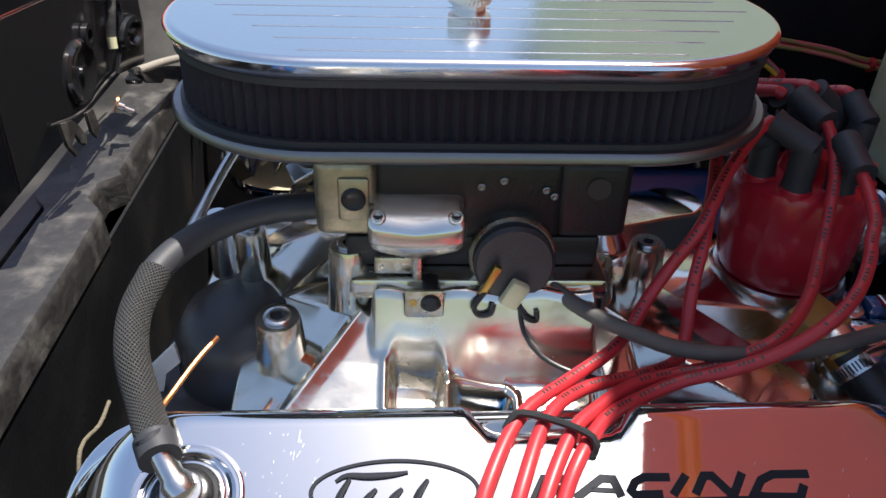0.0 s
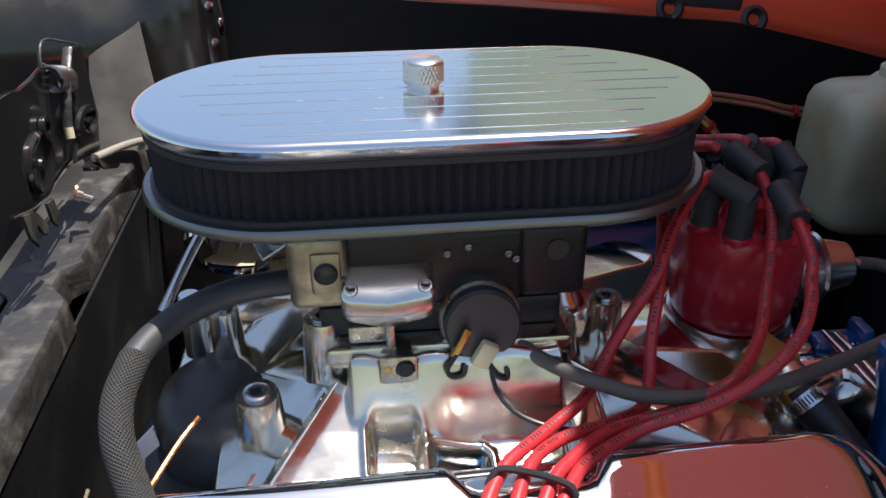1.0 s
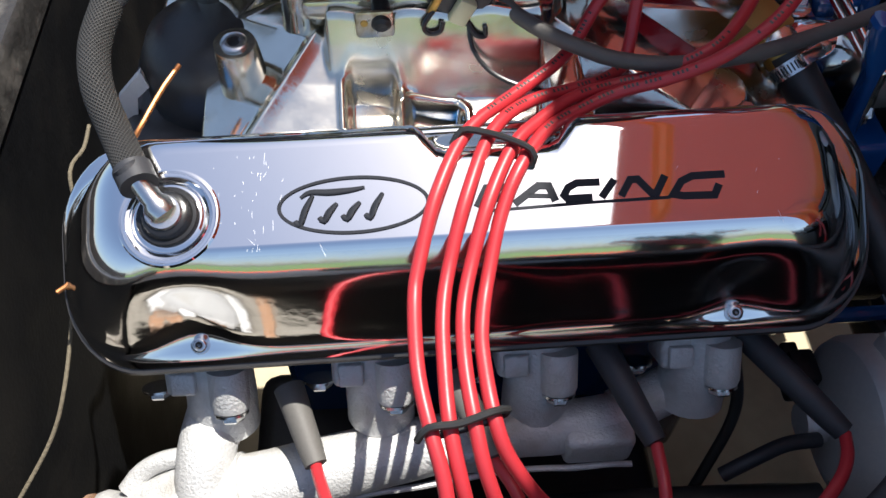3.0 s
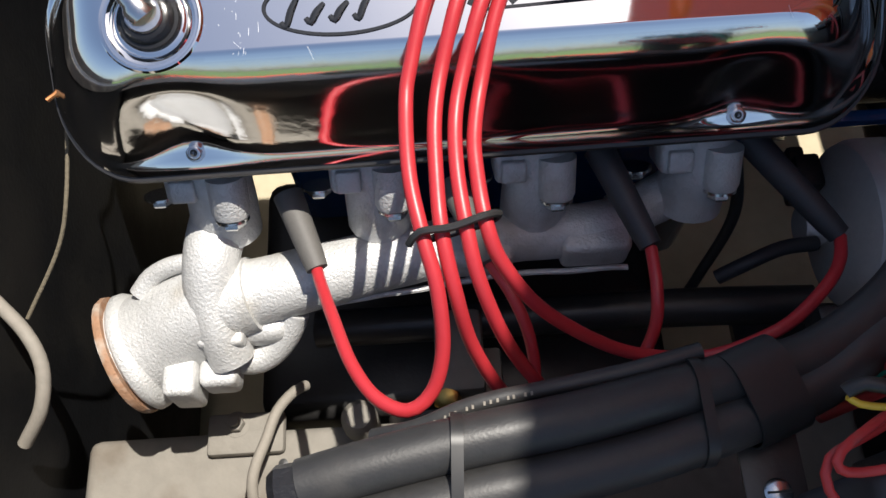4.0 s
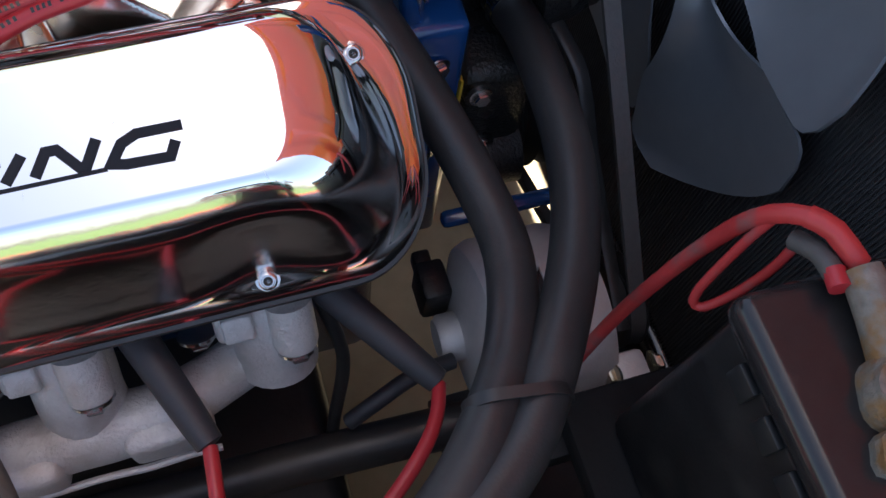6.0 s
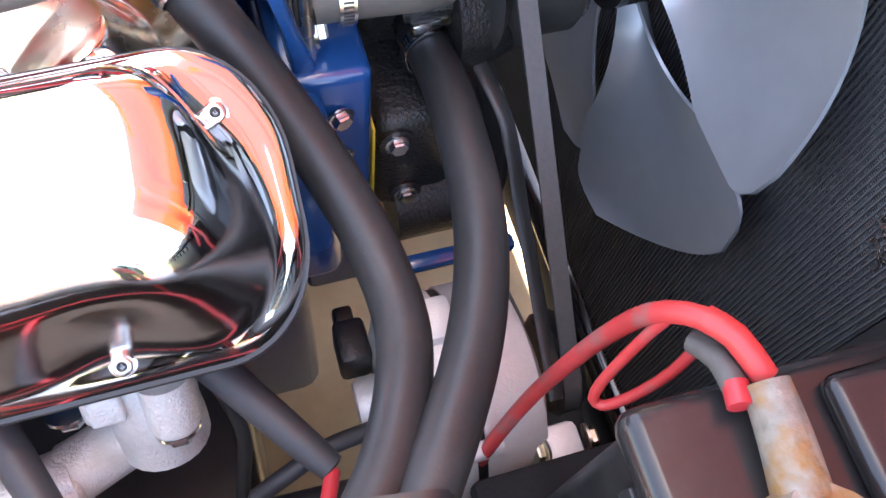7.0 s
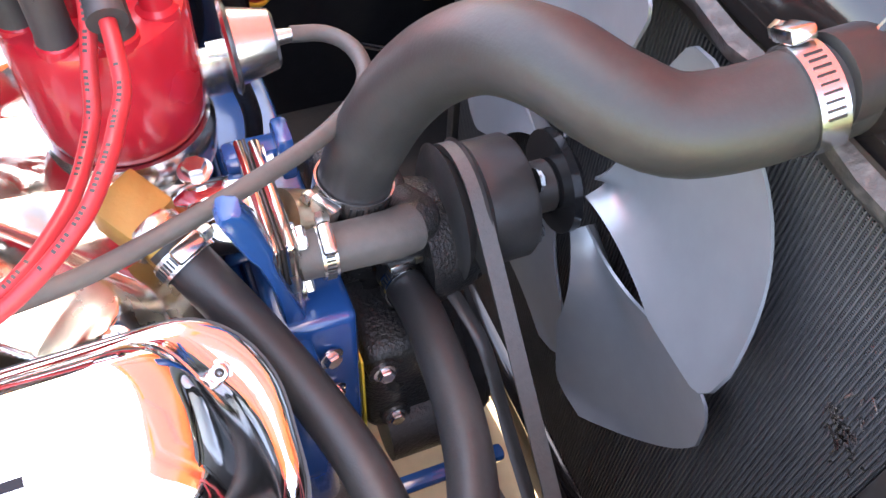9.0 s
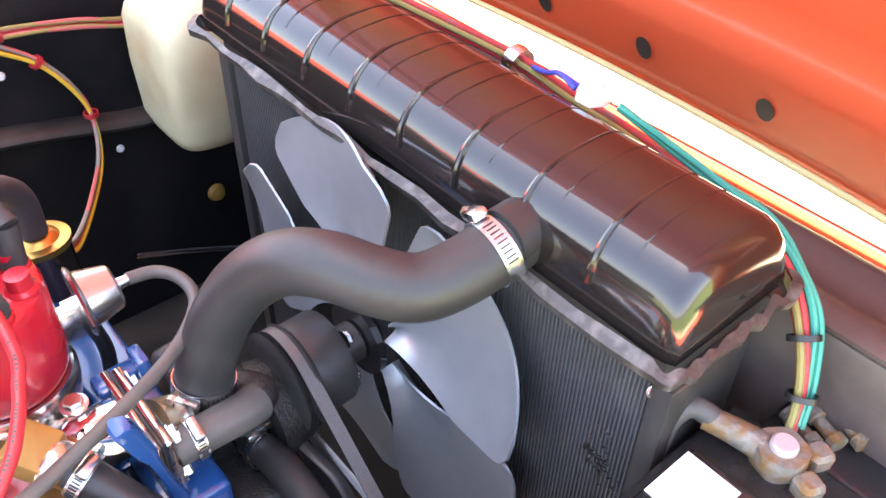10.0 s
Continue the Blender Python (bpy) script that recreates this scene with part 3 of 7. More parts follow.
def round_ring(x0, x1, s0, s1, r, d, counts=(60, 10, 18, 10, 60, 10, 18, 10)):
    out = []
    cor = [(x0 + r, s0 + r), (x1 - r, s0 + r), (x1 - r, s1 - r), (x0 + r, s1 - r)]
    starts = [(-90, 1), (0, 2), (90, 3), (180, 0)]
    for k in range(4):
        a, b = Vector(cor[k]), Vector(cor[(k + 1) % 4])
        off = Vector((math.cos(radians(-90 + 90 * k)), math.sin(radians(-90 + 90 * k)))) * r
        n = counts[2 * k]
        out += [(*(a + off + (b - a) * (i / n)), d) for i in range(n)]
        n = counts[2 * k + 1]
        out += [(b.x + r * math.cos(radians(-90 + 90 * k + 90 * i / n)), b.y + r * math.sin(radians(-90 + 90 * k + 90 * i / n)), d) for i in range(n)]
    return out


POCKETS = ((0.0117, 0.431, 0.009, 0.026), (0.3456, 0.431, 0.006, 0.024), (0.418, 0.527, 0.012, 0.024), (-0.036, 0.527, 0.012, 0.024))
NOTCH = (0.198, 0.040)


def rim_z(x, y):
    """Height of the cover's bolting flange, which slopes up to the middle of the engine."""
    return 0.72217 + 0.02594 * x + 0.71683 * y


def face_z(x, y):
    """Height of the cover's flatter top face."""
    return 1.126 + 0.015 * x + 0.4 * (y - 0.471)


def cover_ring(a, b, c, d, r, h, lift=0.0, dent=0.0, notch=0.0):
    """One level of the shell: inset from the low, front, rear and back edges of the flange, and the share of its height."""
    pts = []
    for x, y, w in round_ring(-0.072 + c, 0.4355 - b, 0.4315 + a, 0.546 - d, r, 0):
        for px, py, deep, wide in POCKETS:
            g = dent * deep * math.exp(-((x - px) / wide) ** 2 - ((y - py) / 0.030) ** 2)
            v = Vector((0.0 if py < 0.5 else 0.19 - px, 0.49 - py)).normalized()
            x, y = x + v.x * g, y + v.y * g
        if y > 0.48:
            k = max(0.0, min(1.0, (NOTCH[1] + 0.008 - abs(x - NOTCH[0])) / 0.016))
            y -= notch * k * k * (3 - 2 * k)
        pts.append(Vector((x, y, rim_z(x, y) * (1 - h) + face_z(x, y) * h + lift)))
    return pts


vc = thing("valve_cover", "mirror-chromed valve cover with embossed lettering and an oval badge", "valve cover")
b = bmesh.new()
loft(b, [cover_ring(*r) for r in (
    (0.0012, 0.0012, 0.0012, 0.0012, 0.046, 0, -0.0062), (0.0, 0.0, 0.0000, 0.0, 0.046, 0, -0.0050), (0.0004, 0.0005, 0.0002, 0.0004, 0.046, 0, -0.0036), (0.0012, 0.0020, 0.0006, 0.0012, 0.0445, 0, -0.0022),
    (0.0022, 0.0042, 0.0012, 0.0024, 0.043, 0, -0.0010, 0.1), (0.0034, 0.0074, 0.0020, 0.0040, 0.041, 0.004, 0, 0.25), (0.0046, 0.0100, 0.0030, 0.0060, 0.040, 0.016, 0, 0.5), (0.0056, 0.0120, 0.0040, 0.0080, 0.039, 0.042, 0, 0.75),
    (0.0063, 0.0140, 0.0055, 0.0098, 0.038, 0.085, 0, 0.9), (0.0066, 0.0162, 0.0075, 0.0112, 0.037, 0.15, 0, 1.0, 0.001), (0.0074, 0.0192, 0.0105, 0.0130, 0.036, 0.25, 0, 1.0, 0.004),
    (0.0081, 0.0228, 0.0145, 0.0146, 0.035, 0.37, 0, 0.9, 0.008), (0.0088, 0.0268, 0.0190, 0.0166, 0.034, 0.50, 0, 0.75, 0.012), (0.0094, 0.0306, 0.0240, 0.0188, 0.033, 0.62, 0, 0.55, 0.014),
    (0.0101, 0.0344, 0.0290, 0.0212, 0.032, 0.725, 0, 0.36, 0.015), (0.0113, 0.0384, 0.0340, 0.0238, 0.031, 0.81, 0, 0.2, 0.015), (0.0138, 0.0426, 0.0390, 0.0264, 0.030, 0.875, 0, 0.1, 0.015),
    (0.0162, 0.0470, 0.0440, 0.0290, 0.028, 0.923, 0, 0.04, 0.015), (0.0182, 0.0518, 0.0490, 0.0315, 0.025, 0.957, 0, 0, 0.015), (0.0197, 0.0570, 0.0540, 0.0340, 0.022, 0.980, 0, 0, 0.015),
    (0.0207, 0.0626, 0.0590, 0.0366, 0.019, 0.993, 0, 0, 0.015), (0.0217, 0.0690, 0.0640, 0.0394, 0.0165, 1.0, 0, 0, 0.015), (0.0224, 0.0700, 0.0650, 0.0401, 0.016, 1.0, 0, 0, 0.015))], cap1=True)
shell = part("shell", b, CHROME, vc, smooth=60)
shell.data.materials.append(CHROME_SIDE)
for f in shell.data.polygons:
    f.material_index = int(f.normal.z < 0.55)
# frame of the top face: x along the engine, y up the slope
VV = Vector((0, 1, 0.4)).normalized()
NN = Vector((0, -0.4, 1)).normalized()
FACE = Matrix(((1, 0, 0, 0), (0, VV.y, NN.y, 0.471), (0.015, VV.z, NN.z, 1.126), (0, 0, 0, 1)))


def fp3(x, v, n=0.0):
    return FACE @ Vector((x, v, n))


gk = bmesh.new()
loft(gk, [cover_ring(*r) for r in ((0.004, 0.004, 0.004, 0.004, 0.044, 0, -0.0092), (-0.0015, -0.0015, -0.0015, -0.0015, 0.047, 0, -0.0090), (-0.0015, -0.0015, -0.0015, -0.0015, 0.047, 0, -0.0064), (0.006, 0.006, 0.006, 0.006, 0.042, 0, -0.0062))], cap0=True)
part("gasket", gk, BLACK_PAINT, vc)
RIMN = Vector((-0.0211, -0.5825, 0.8126))
for x, y in ((0.0117, 0.4402), (0.3456, 0.4390), (0.4090, 0.5190), (-0.038, 0.5190)):
    part("bolt_washer", lathebm([(0.0, 0.0), (0.0062, 0.0), (0.0062, 0.0010), (0.0055, 0.0013), (0, 0.0013)], axis((x, y, rim_z(x, y)), RIMN), 28), STEEL, vc)
    part("cover_bolt", lathebm([(0, 0.0012), (0.0047, 0.0012), (0.0047, 0.0044), (0.0042, 0.0050), (0.0033, 0.0052), (0.0030, 0.0047), (0, 0.0047)], axis((x, y, rim_z(x, y)), RIMN), 24), STEEL, vc)
    part("bolt_mark", lathebm([(0.0012, 0.0047), (0.0018, 0.0051), (0.0024, 0.0047)], axis((x, y, rim_z(x, y)), RIMN), 20), TIE, vc)


def ribbon(pts, width, material, parent, name, label=""):
    """A flat embossed stroke of even width on the cover's face, its corners mitred, its upper edge softened."""
    pts = [Vector((u + 0.50 * v, v)) for u, v in pts]
    sides = []
    for k, p in enumerate(pts):
        d0 = (p - pts[k - 1]).normalized() if k else (pts[1] - p).normalized()
        d1 = (pts[k + 1] - p).normalized() if k + 1 < len(pts) else d0
        n0, n1 = Vector((-d0.y, d0.x)), Vector((-d1.y, d1.x))
        m = (n0 + n1).normalized()
        sides.append((p, m / max(0.45, m.dot(n0))))
    rings = [[fp3(p.x + n.x * width / 2 * e, p.y + n.y * width / 2 * e, h) for e, h in ((1.0, -0.0004), (1.0, 0.0003), (0.86, 0.0006), (-0.86, 0.0006), (-1.0, 0.0003), (-1.0, -0.0004))] for p, n in sides]
    bm = bmesh.new()
    loft(bm, rings, cap0=True, cap1=True)
    return part(name, bm, material, parent, label, smooth=20)


LETTERS = (((0.1860, -0.0040), (0.1863, 0.0070), (0.1990, 0.0068), (0.2010, 0.0045), (0.1995, 0.0016), (0.1890, 0.0016)), ((0.1950, 0.0016), (0.2020, -0.0040)),
           ((0.2069, -0.0034), (0.2160, 0.0067), (0.2222, 0.0062), (0.2300, -0.0030)), ((0.2130, 0.0010), (0.2265, 0.0000)),
           ((0.2510, 0.0068), (0.2378, 0.0070), (0.2340, 0.0045), (0.2335, 0.0002), (0.2365, -0.0021), (0.2505, -0.0020)),
           ((0.2560, -0.0024), (0.2590, 0.0078)), ((0.2672, -0.0022), (0.2684, 0.0072), (0.2727, 0.0072), (0.2842, -0.0016), (0.2870, -0.0018), (0.2878, 0.0084)),
           ((0.3225, 0.0074), (0.3040, 0.0074), (0.2988, 0.0045), (0.2972, -0.0030), (0.3035, -0.0042), (0.3214, -0.0047), (0.3216, 0.0015)))
for k, stroke in enumerate(LETTERS):
    ribbon(stroke, 0.0027 if k == 3 else 0.0044, INK, vc, "letter_stroke", "dark embossed stroke of the word RACING")
ribbon(((0.1880, -0.0068), (0.2081, -0.0062), (0.2500, -0.0050), (0.2960, -0.0046)), 0.0018, INK, vc, "letter_underline")


def badge_oval(rx, ry, w, material, name):
    bm = bmesh.new()
    n = 72
    rings = []
    for k, (dr, dh) in enumerate(((w, 0.0), (w * 0.8, 0.0007), (-w * 0.8, 0.0007), (-w, 0.0))):
        rings.append([fp3(0.1145 + (rx + dr) * math.cos(2 * math.pi * i / n), 0.0015 + (ry + dr) * math.sin(2 * math.pi * i / n), 0.0004 + dh) for i in range(n)])
    loft(bm, rings)
    return part(name, bm, material, vc, "dark oval badge outline")


badge_oval(0.0420, 0.0162, 0.0011, INK, "badge_outline")
for x, lo, hi in ((0.087, -0.0085, 0.0085), (0.1005, -0.0070, 0.0030), (0.1135, -0.0065, 0.0030), (0.1265, -0.0065, 0.0075)):
    part("badge_bar", tubebm([fp3(x - 0.0055, lo + 0.0022, 0.0004), fp3(x - 0.0030, lo, 0.0006), fp3(x, (lo + hi) / 2, 0.0007), fp3(x + 0.0045, hi, 0.0005)], 0.0021, seg=10, step=0.0015, flat=0.5, radii=lambda t: 0.7 + 0.5 * math.sin(math.pi * t)), INK, vc, "plain slanting badge bar")
part("badge_swash", tubebm([fp3(x, v, 0.0006) for x, v in ((0.0845, 0.0072), (0.090, 0.0102), (0.101, 0.0098), (0.113, 0.0104), (0.121, 0.0116))], 0.0018, seg=10, step=0.0015, flat=0.5, radii=lambda t: 0.55 + 0.6 * math.sin(math.pi * t)), INK, vc, "plain curved badge bar")
rnd = random.Random(4)
for k in range(46):
    x, v = rnd.gauss(0.057, 0.009) if k < 34 else rnd.uniform(0.02, 0.37), rnd.uniform(-0.024, 0.034)
    l = rnd.uniform(0.0003, 0.0011) if k % 4 else rnd.uniform(0.0015, 0.0040)
    part("scratch", boxbm((-0.00005, -l, 0.00004), (0.00005, l, 0.00008), 0, 1), SCRATCH, vc, m=FACE @ pose(x, v, 0.0, 0, 0, rnd.gauss(-6, 14)))
gm = FACE @ pose(0.0108, 0.0, 0.0)
part("filler_ring", lathebm([(0.0205, 0), (0.0215, 0.0022), (0.0232, 0.0028), (0.0248, 0.0006), (0.0262, 0.0006), (0.0272, 0.0022), (0.0282, 0.002), (0.0290, 0)], gm, 48), CHROME, vc)
part("filler_dish", lathebm([(0.0205, 0.0002), (0.0190, 0.0012), (0.0172, 0.0014), (0.0150, 0.0008)], gm, 48), CHROME, vc)
part("grommet", lathebm([(0.0, 0.0006), (0.0172, 0.0006), (0.0176, 0.0024), (0.0166, 0.0040), (0.0146, 0.0042), (0.0140, 0.0056), (0.0128, 0.0086), (0.0108, 0.0096), (0.0, 0.0096)], gm, 48), GROMMET, vc)
part("valve_seat", lathebm([(0.0, 0.0096), (0.0100, 0.0096), (0.0104, 0.0106), (0.0096, 0.0118), (0.0, 0.0122)], gm, 40), STEEL, vc)
pcv = thing("breather_valve", "bright breather valve in a black grommet on the valve cover", "breather valve")
vd = Vector((-0.45, 0.42, 0.62)).normalized()
vp = fp3(0.0108, 0.0, 0.010)
part("stem", lathebm([(0, 0), (0.0085, 0), (0.0085, 0.006), (0.0062, 0.009), (0.0062, 0.024), (0, 0.024)], axis(vp, vd), 20), STEEL, pcv)
part("barb", lathebm([(0, 0.024), (0.0075, 0.024), (0.0075, 0.032), (0.0, 0.034)], axis(vp, vd), 20), BOOT, pcv)
brh = thing("breather_hose", "grey braided breather hose turning to smooth black rubber", "hose")
h0 = vp + vd * 0.022
HP = [h0, (-0.015, 0.508, 1.156), (-0.026, 0.533, 1.168), (-0.030, 0.560, 1.176), (-0.025, 0.587, 1.184), (-0.011, 0.609, 1.190), (0.010, 0.625, 1.195), (0.036, 0.634, 1.199), (0.072, 0.638, 1.201)]
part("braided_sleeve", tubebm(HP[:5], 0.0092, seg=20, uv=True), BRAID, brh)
part("rubber_section", tubebm(HP[3:], 0.0086, seg=18), BOOT, brh)
part("end_collar", lathebm([(0.009, -0.004), (0.0105, -0.004), (0.0108, 0.008), (0.0098, 0.009), (0.009, 0.009)], axis(h0, (Vector(HP[1]) - h0)), 22), BOOT, brh)


# ---- engine block and heads ----
blk = thing("engine_block", "dark blue painted V8 block and cylinder heads", "engine block")
part("head", boxbm((-0.045, 1.058, 0.335), (0.425, 1.160, 0.398), 0.008, 3), BLUE, blk, m=COVER)
part("oil_pan", boxbm((-0.02, 0.345, 0.60), (0.372, 0.60, 0.712), 0.02, 3), BLACK_PAINT, blk, "black oil pan and lower block")
part("crankcase", boxbm((0.02, 0.55, 0.55), (0.44, 0.83, 0.98), 0.02, 3), BLUE, blk)
far_head = boxbm((0.045, 1.058, 0.335), (0.425, 1.160, 0.424), 0.008, 3)
FARM = Matrix.Translation((0, 1.38, 0)) @ Matrix.Diagonal((1, -1, 1, 1)) @ COVER
bmesh.ops.transform(far_head, matrix=FARM, verts=far_head.verts)
part("head", far_head, BLUE, blk)
fvc = thing("valve_cover", "chromed valve cover on the far bank, mostly hidden", "valve cover")
fc = bmesh.new()
loft(fc, [[FARM @ Vector(p) for p in round_ring(*r)] for r in ((-0.052, 0.432, 1.034, 1.18, 0.04, 0.427), (-0.052, 0.432, 1.034, 1.18, 0.04, 0.433), (-0.035, 0.414, 1.054, 1.174, 0.033, 0.436),
                                                     (-0.02, 0.398, 1.083, 1.17, 0.03, 0.459), (-0.009, 0.385, 1.101, 1.165, 0.024, 0.464))], cap1=True)
part("shell", fc, CHROME, fvc)

# ---- intake manifold ----
YC = 0.69


def seg_dist(px, py, a, b):
    ax, ay, bx, by = *a, *b
    t = ((px - ax) * (bx - ax) + (py - ay) * (by - ay)) / ((bx - ax) ** 2 + (by - ay) ** 2)
    t = min(1, max(0, t))
    return math.hypot(px - ax - t * (bx - ax), py - ay - t * (by - ay)), t


def box_mask(v, lo, hi, soft):
    return max(0.0, min(1.0, (v - lo) / soft + 0.5)) * max(0.0, min(1.0, (hi - v) / soft + 0.5))


def ease(k):
    return k * k * (3 - 2 * k)


RIDGE = ((0.092, 0.602), (0.036, 0.526))


def slab(x, y, a, b, za, zb, half, fall, crown=0.10):
    """A flat-topped runner between two places, its flanks falling away."""
    d, t = seg_dist(x, y, a, b)
    z = za + (zb - za) * t - crown * d * d / half
    return z - max(0.0, d - half) * fall


def manifold_z(x, y):
    yy = min(y, 2 * YC - y)
    zs = [1.078 + 0.10 * max(0, yy - 0.53)]
    # carburettor pedestal with its plain sloping flank
    m = ease(box_mask(x, 0.094, 0.240, 0.014))
    flank = min(1.166, 1.094 + (yy - 0.535) * 0.40 + max(0, yy - 0.574) * 2.5) + 0.0020 * math.sin((x - 0.094) * 2 * math.pi / 0.047) * box_mask(yy, 0.572, 0.604, 0.02)
    zs.append(1.05 + (flank - 1.05) * m)
    # rear runner: a gently crowned plane that ends in a sharp slanting ridge
    (ax, ay), (bx, by) = RIDGE
    d, t = seg_dist(x, yy, (ax, ay), (bx, by))
    right = (bx - ax) * (yy - ay) - (by - ay) * (x - ax) > 0
    top = 1.147 + (1.107 - 1.147) * t
    if right:
        zs.append(top - 0.42 * d - 0.004 * (1 - math.exp(-d / 0.004)))
    else:
        zs.append(top - 0.0045 - 0.22 * d - max(0.0, 0.014 - x) * 2.2 + 0.0045 * math.exp(-(d / 0.0045) ** 2))
    # front runners: broad flat tops that mirror the bonnet
    zs.append(slab(x, yy, (0.262, 0.640), (0.345, 0.572), 1.140, 1.114, 0.026, 1.3))
    zs.append(slab(x, yy, (0.246, 0.650), (0.252, 0.548), 1.146, 1.104, 0.010, 1.6))
    zs.append(slab(x, yy, (0.300, 0.690), (0.420, 0.690), 1.122, 1.106, 0.034, 1.2))
    zs.append(slab(x, yy, (0.06, 0.69), (0.02, 0.655), 1.150, 1.128, 0.020, 1.4))
    k = 300.0
    high = max(zs)
    z = high + math.log(sum(math.exp(k * (v - high)) for v in zs)) / k
    # two cast pockets with raised round-cornered rims above the flange
    for cx, hx, top_y, deep in ((0.1255, 0.0165, 0.5810, 0.022), (0.1655, 0.0185, 0.5690, 0.016)):
        ex_, ey = max(0.0, abs(x - cx) - (hx - 0.007)), max(0.0, yy - (top_y - 0.007))
        e = math.hypot(ex_, ey) - 0.007
        z -= deep * ease(max(0.0, min(1.0, (0.0005 - e) / 0.0035)))
        z += 0.0028 * math.exp(-((e - 0.0028) / 0.0018) ** 2)
    return z + noise.noise(Vector((x * 22, yy * 22, 3))) * 0.0006


im = thing("intake_manifold", "polished cast aluminium intake manifold with bolt bosses", "intake manifold")
ib = bmesh.new()


def casting(u, v):
    """The manifold's skin: its near rear corner is cut back, its rear edge turned down."""
    y = 0.520 + 0.34 * v
    x0 = 0.010 - 0.045 * max(0.0, min(1.0, (y - 0.675) / 0.012))
    x = x0 + (0.420 - x0) * u
    return Vector((x, y, manifold_z(x, y) - (0.06 if u == 0 else 0.004 if u < 0.006 else 0)))


sheet(ib, casting, 300, 200)
part("casting", ib, POLISHED, im, smooth=70)
for p, r, h, d in (((0.0420, 0.5885, 1.1505), 0.0140, 0.050, (0, -0.12, 1)), ((0.015, 0.664, 1.168), 0.0105, 0.075, (0, -0.1, 1)), ((0.0835, 0.624, 1.180), 0.0125, 0.045, (0, 0, 1)), ((0.24, 0.63, 1.165), 0.0125, 0.035, (0, 0, 1)), ((0.276, 0.640, 1.172), 0.0115, 0.05, (0, -0.1, 1))):
    part("boss", lathebm([(0, -h), (r * 1.25, -h), (r * 1.12, -h * 0.55), (r, -0.003), (r * 0.93, 0), (0, 0)], axis(p, d), 30), POLISHED, im)
    part("socket_screw", lathebm([(0, 0.0003), (r * 0.60, 0.0003), (r * 0.60, 0.0016), (r * 0.54, 0.0022), (r * 0.30, 0.0022), (r * 0.28, 0.0006), (0, 0.0006)], axis(p, d), 24), STEEL, im)
    part("hex_socket", lathebm([(0, 0.0007), (r * 0.28, 0.0007), (r * 0.27, 0.0013), (0, 0.0009)], axis(p, d), 6), CARB_DARK, im)
for x, y in ((0.020, 0.545), (0.085, 0.540), (0.178, 0.540), (0.236, 0.545), (0.325, 0.545), (0.365, 0.55)):
    bolt(im, (x, y, manifold_z(x, y) - 0.0005), (0, -0.6, 1), BOLT_STEEL, 1.15, "manifold_bolt")
part("rear_housing", lathebm([(0, -0.14), (0.054, -0.14), (0.052, -0.050), (0.048, -0.022), (0.038, -0.006), (0.022, 0), (0, 0)], axis((0.008, 0.640, 1.128), (-0.1, -0.05, 1)), 36), BLACK_PAINT, im, "black rounded rear housing")
# black box added to fill the dark area below the rear housing
part("rear_block", boxbm((-0.058, 0.555, 0.98), (0.014, 0.70, 1.072), 0.018, 4), BLACK_PAINT, im, "black box filling the dark area behind the manifold")
part("rear_boss", lathebm([(0, -0.05), (0.0085, -0.05), (0.0080, -0.001), (0.007, 0), (0, 0)], axis((-0.012, 0.690, 1.165), (0, 0, 1)), 20), STEEL, im)
rbk = bmesh.new()
corners = [(-0.052, 1.088), (-0.031, 1.110), (-0.029, 1.096), (-0.040, 1.086), (-0.047, 1.055), (-0.058, 1.055)]
rf = rbk.faces.new([rbk.verts.new((x, 0.612, z)) for x, z in corners])
rex = bmesh.ops.extrude_face_region(rbk, geom=[rf])["geom"]
bmesh.ops.translate(rbk, vec=(-0.001, 0.006, -0.001), verts=[v for v in rex if isinstance(v, bmesh.types.BMVert)])
bmesh.ops.recalc_face_normals(rbk, faces=rbk.faces)
part("rear_bracket", rbk, ALT, im, "pale bare metal bracket behind the manifold")
part("mounting_pad", boxbm((0.085, 0.60, 1.155), (0.243, 0.78, 1.170), 0.004), POLISHED, im)

# ---- carburettor ----
cb = thing("carburettor", "four-barrel carburettor with dark body, silver accelerator cover and black choke", "carburettor")
part("throttle_body", boxbm((0.082, 0.615, 1.170), (0.238, 0.775, 1.192), 0.004), CARB_DARK, cb)
part("main_body", boxbm((0.098, 0.612, 1.190), (0.214, 0.775, 1.246), 0.008, 3), CARB_DARK, cb)
part("air_horn", lathebm([(0.0, 1.240), (0.062, 1.240), (0.064, 1.244), (0.064, 1.256), (0, 1.256)], Matrix.Translation((0.156, 0.69, 0)), 40), CARB_DARK, cb)
bowl = part("float_bowl", boxbm((0.066, 0.607, 1.196), (0.102, 0.765, 1.246), 0.006, 3), CARB, cb, "dull yellowish float bowl")
part("bowl_recess", boxbm((0.080, 0.6045, 1.208), (0.098, 0.608, 1.236), 0.002), CARB, bowl)
part("bowl_plug", lathebm([(0, 0), (0.0072, 0), (0.0072, 0.003), (0.006, 0.004), (0.004, 0.0025), (0, 0.0025)], axis((0.089, 0.606, 1.223), (0, -1, 0)), 24), CARB_DARK, bowl)
bowl2 = part("float_bowl", boxbm((0.208, 0.612, 1.192), (0.252, 0.765, 1.244), 0.006, 3), CARB_DARK, cb, "dark grey float bowl")
part("bowl_plug", lathebm([(0, 0), (0.007, 0), (0.007, 0.002), (0.0, 0.002)], axis((0.232, 0.6125, 1.227), (0, -1, 0)), 24), BLACK_PAINT, bowl2)
# accelerator cover with its waist and two screws
ac = bmesh.new()


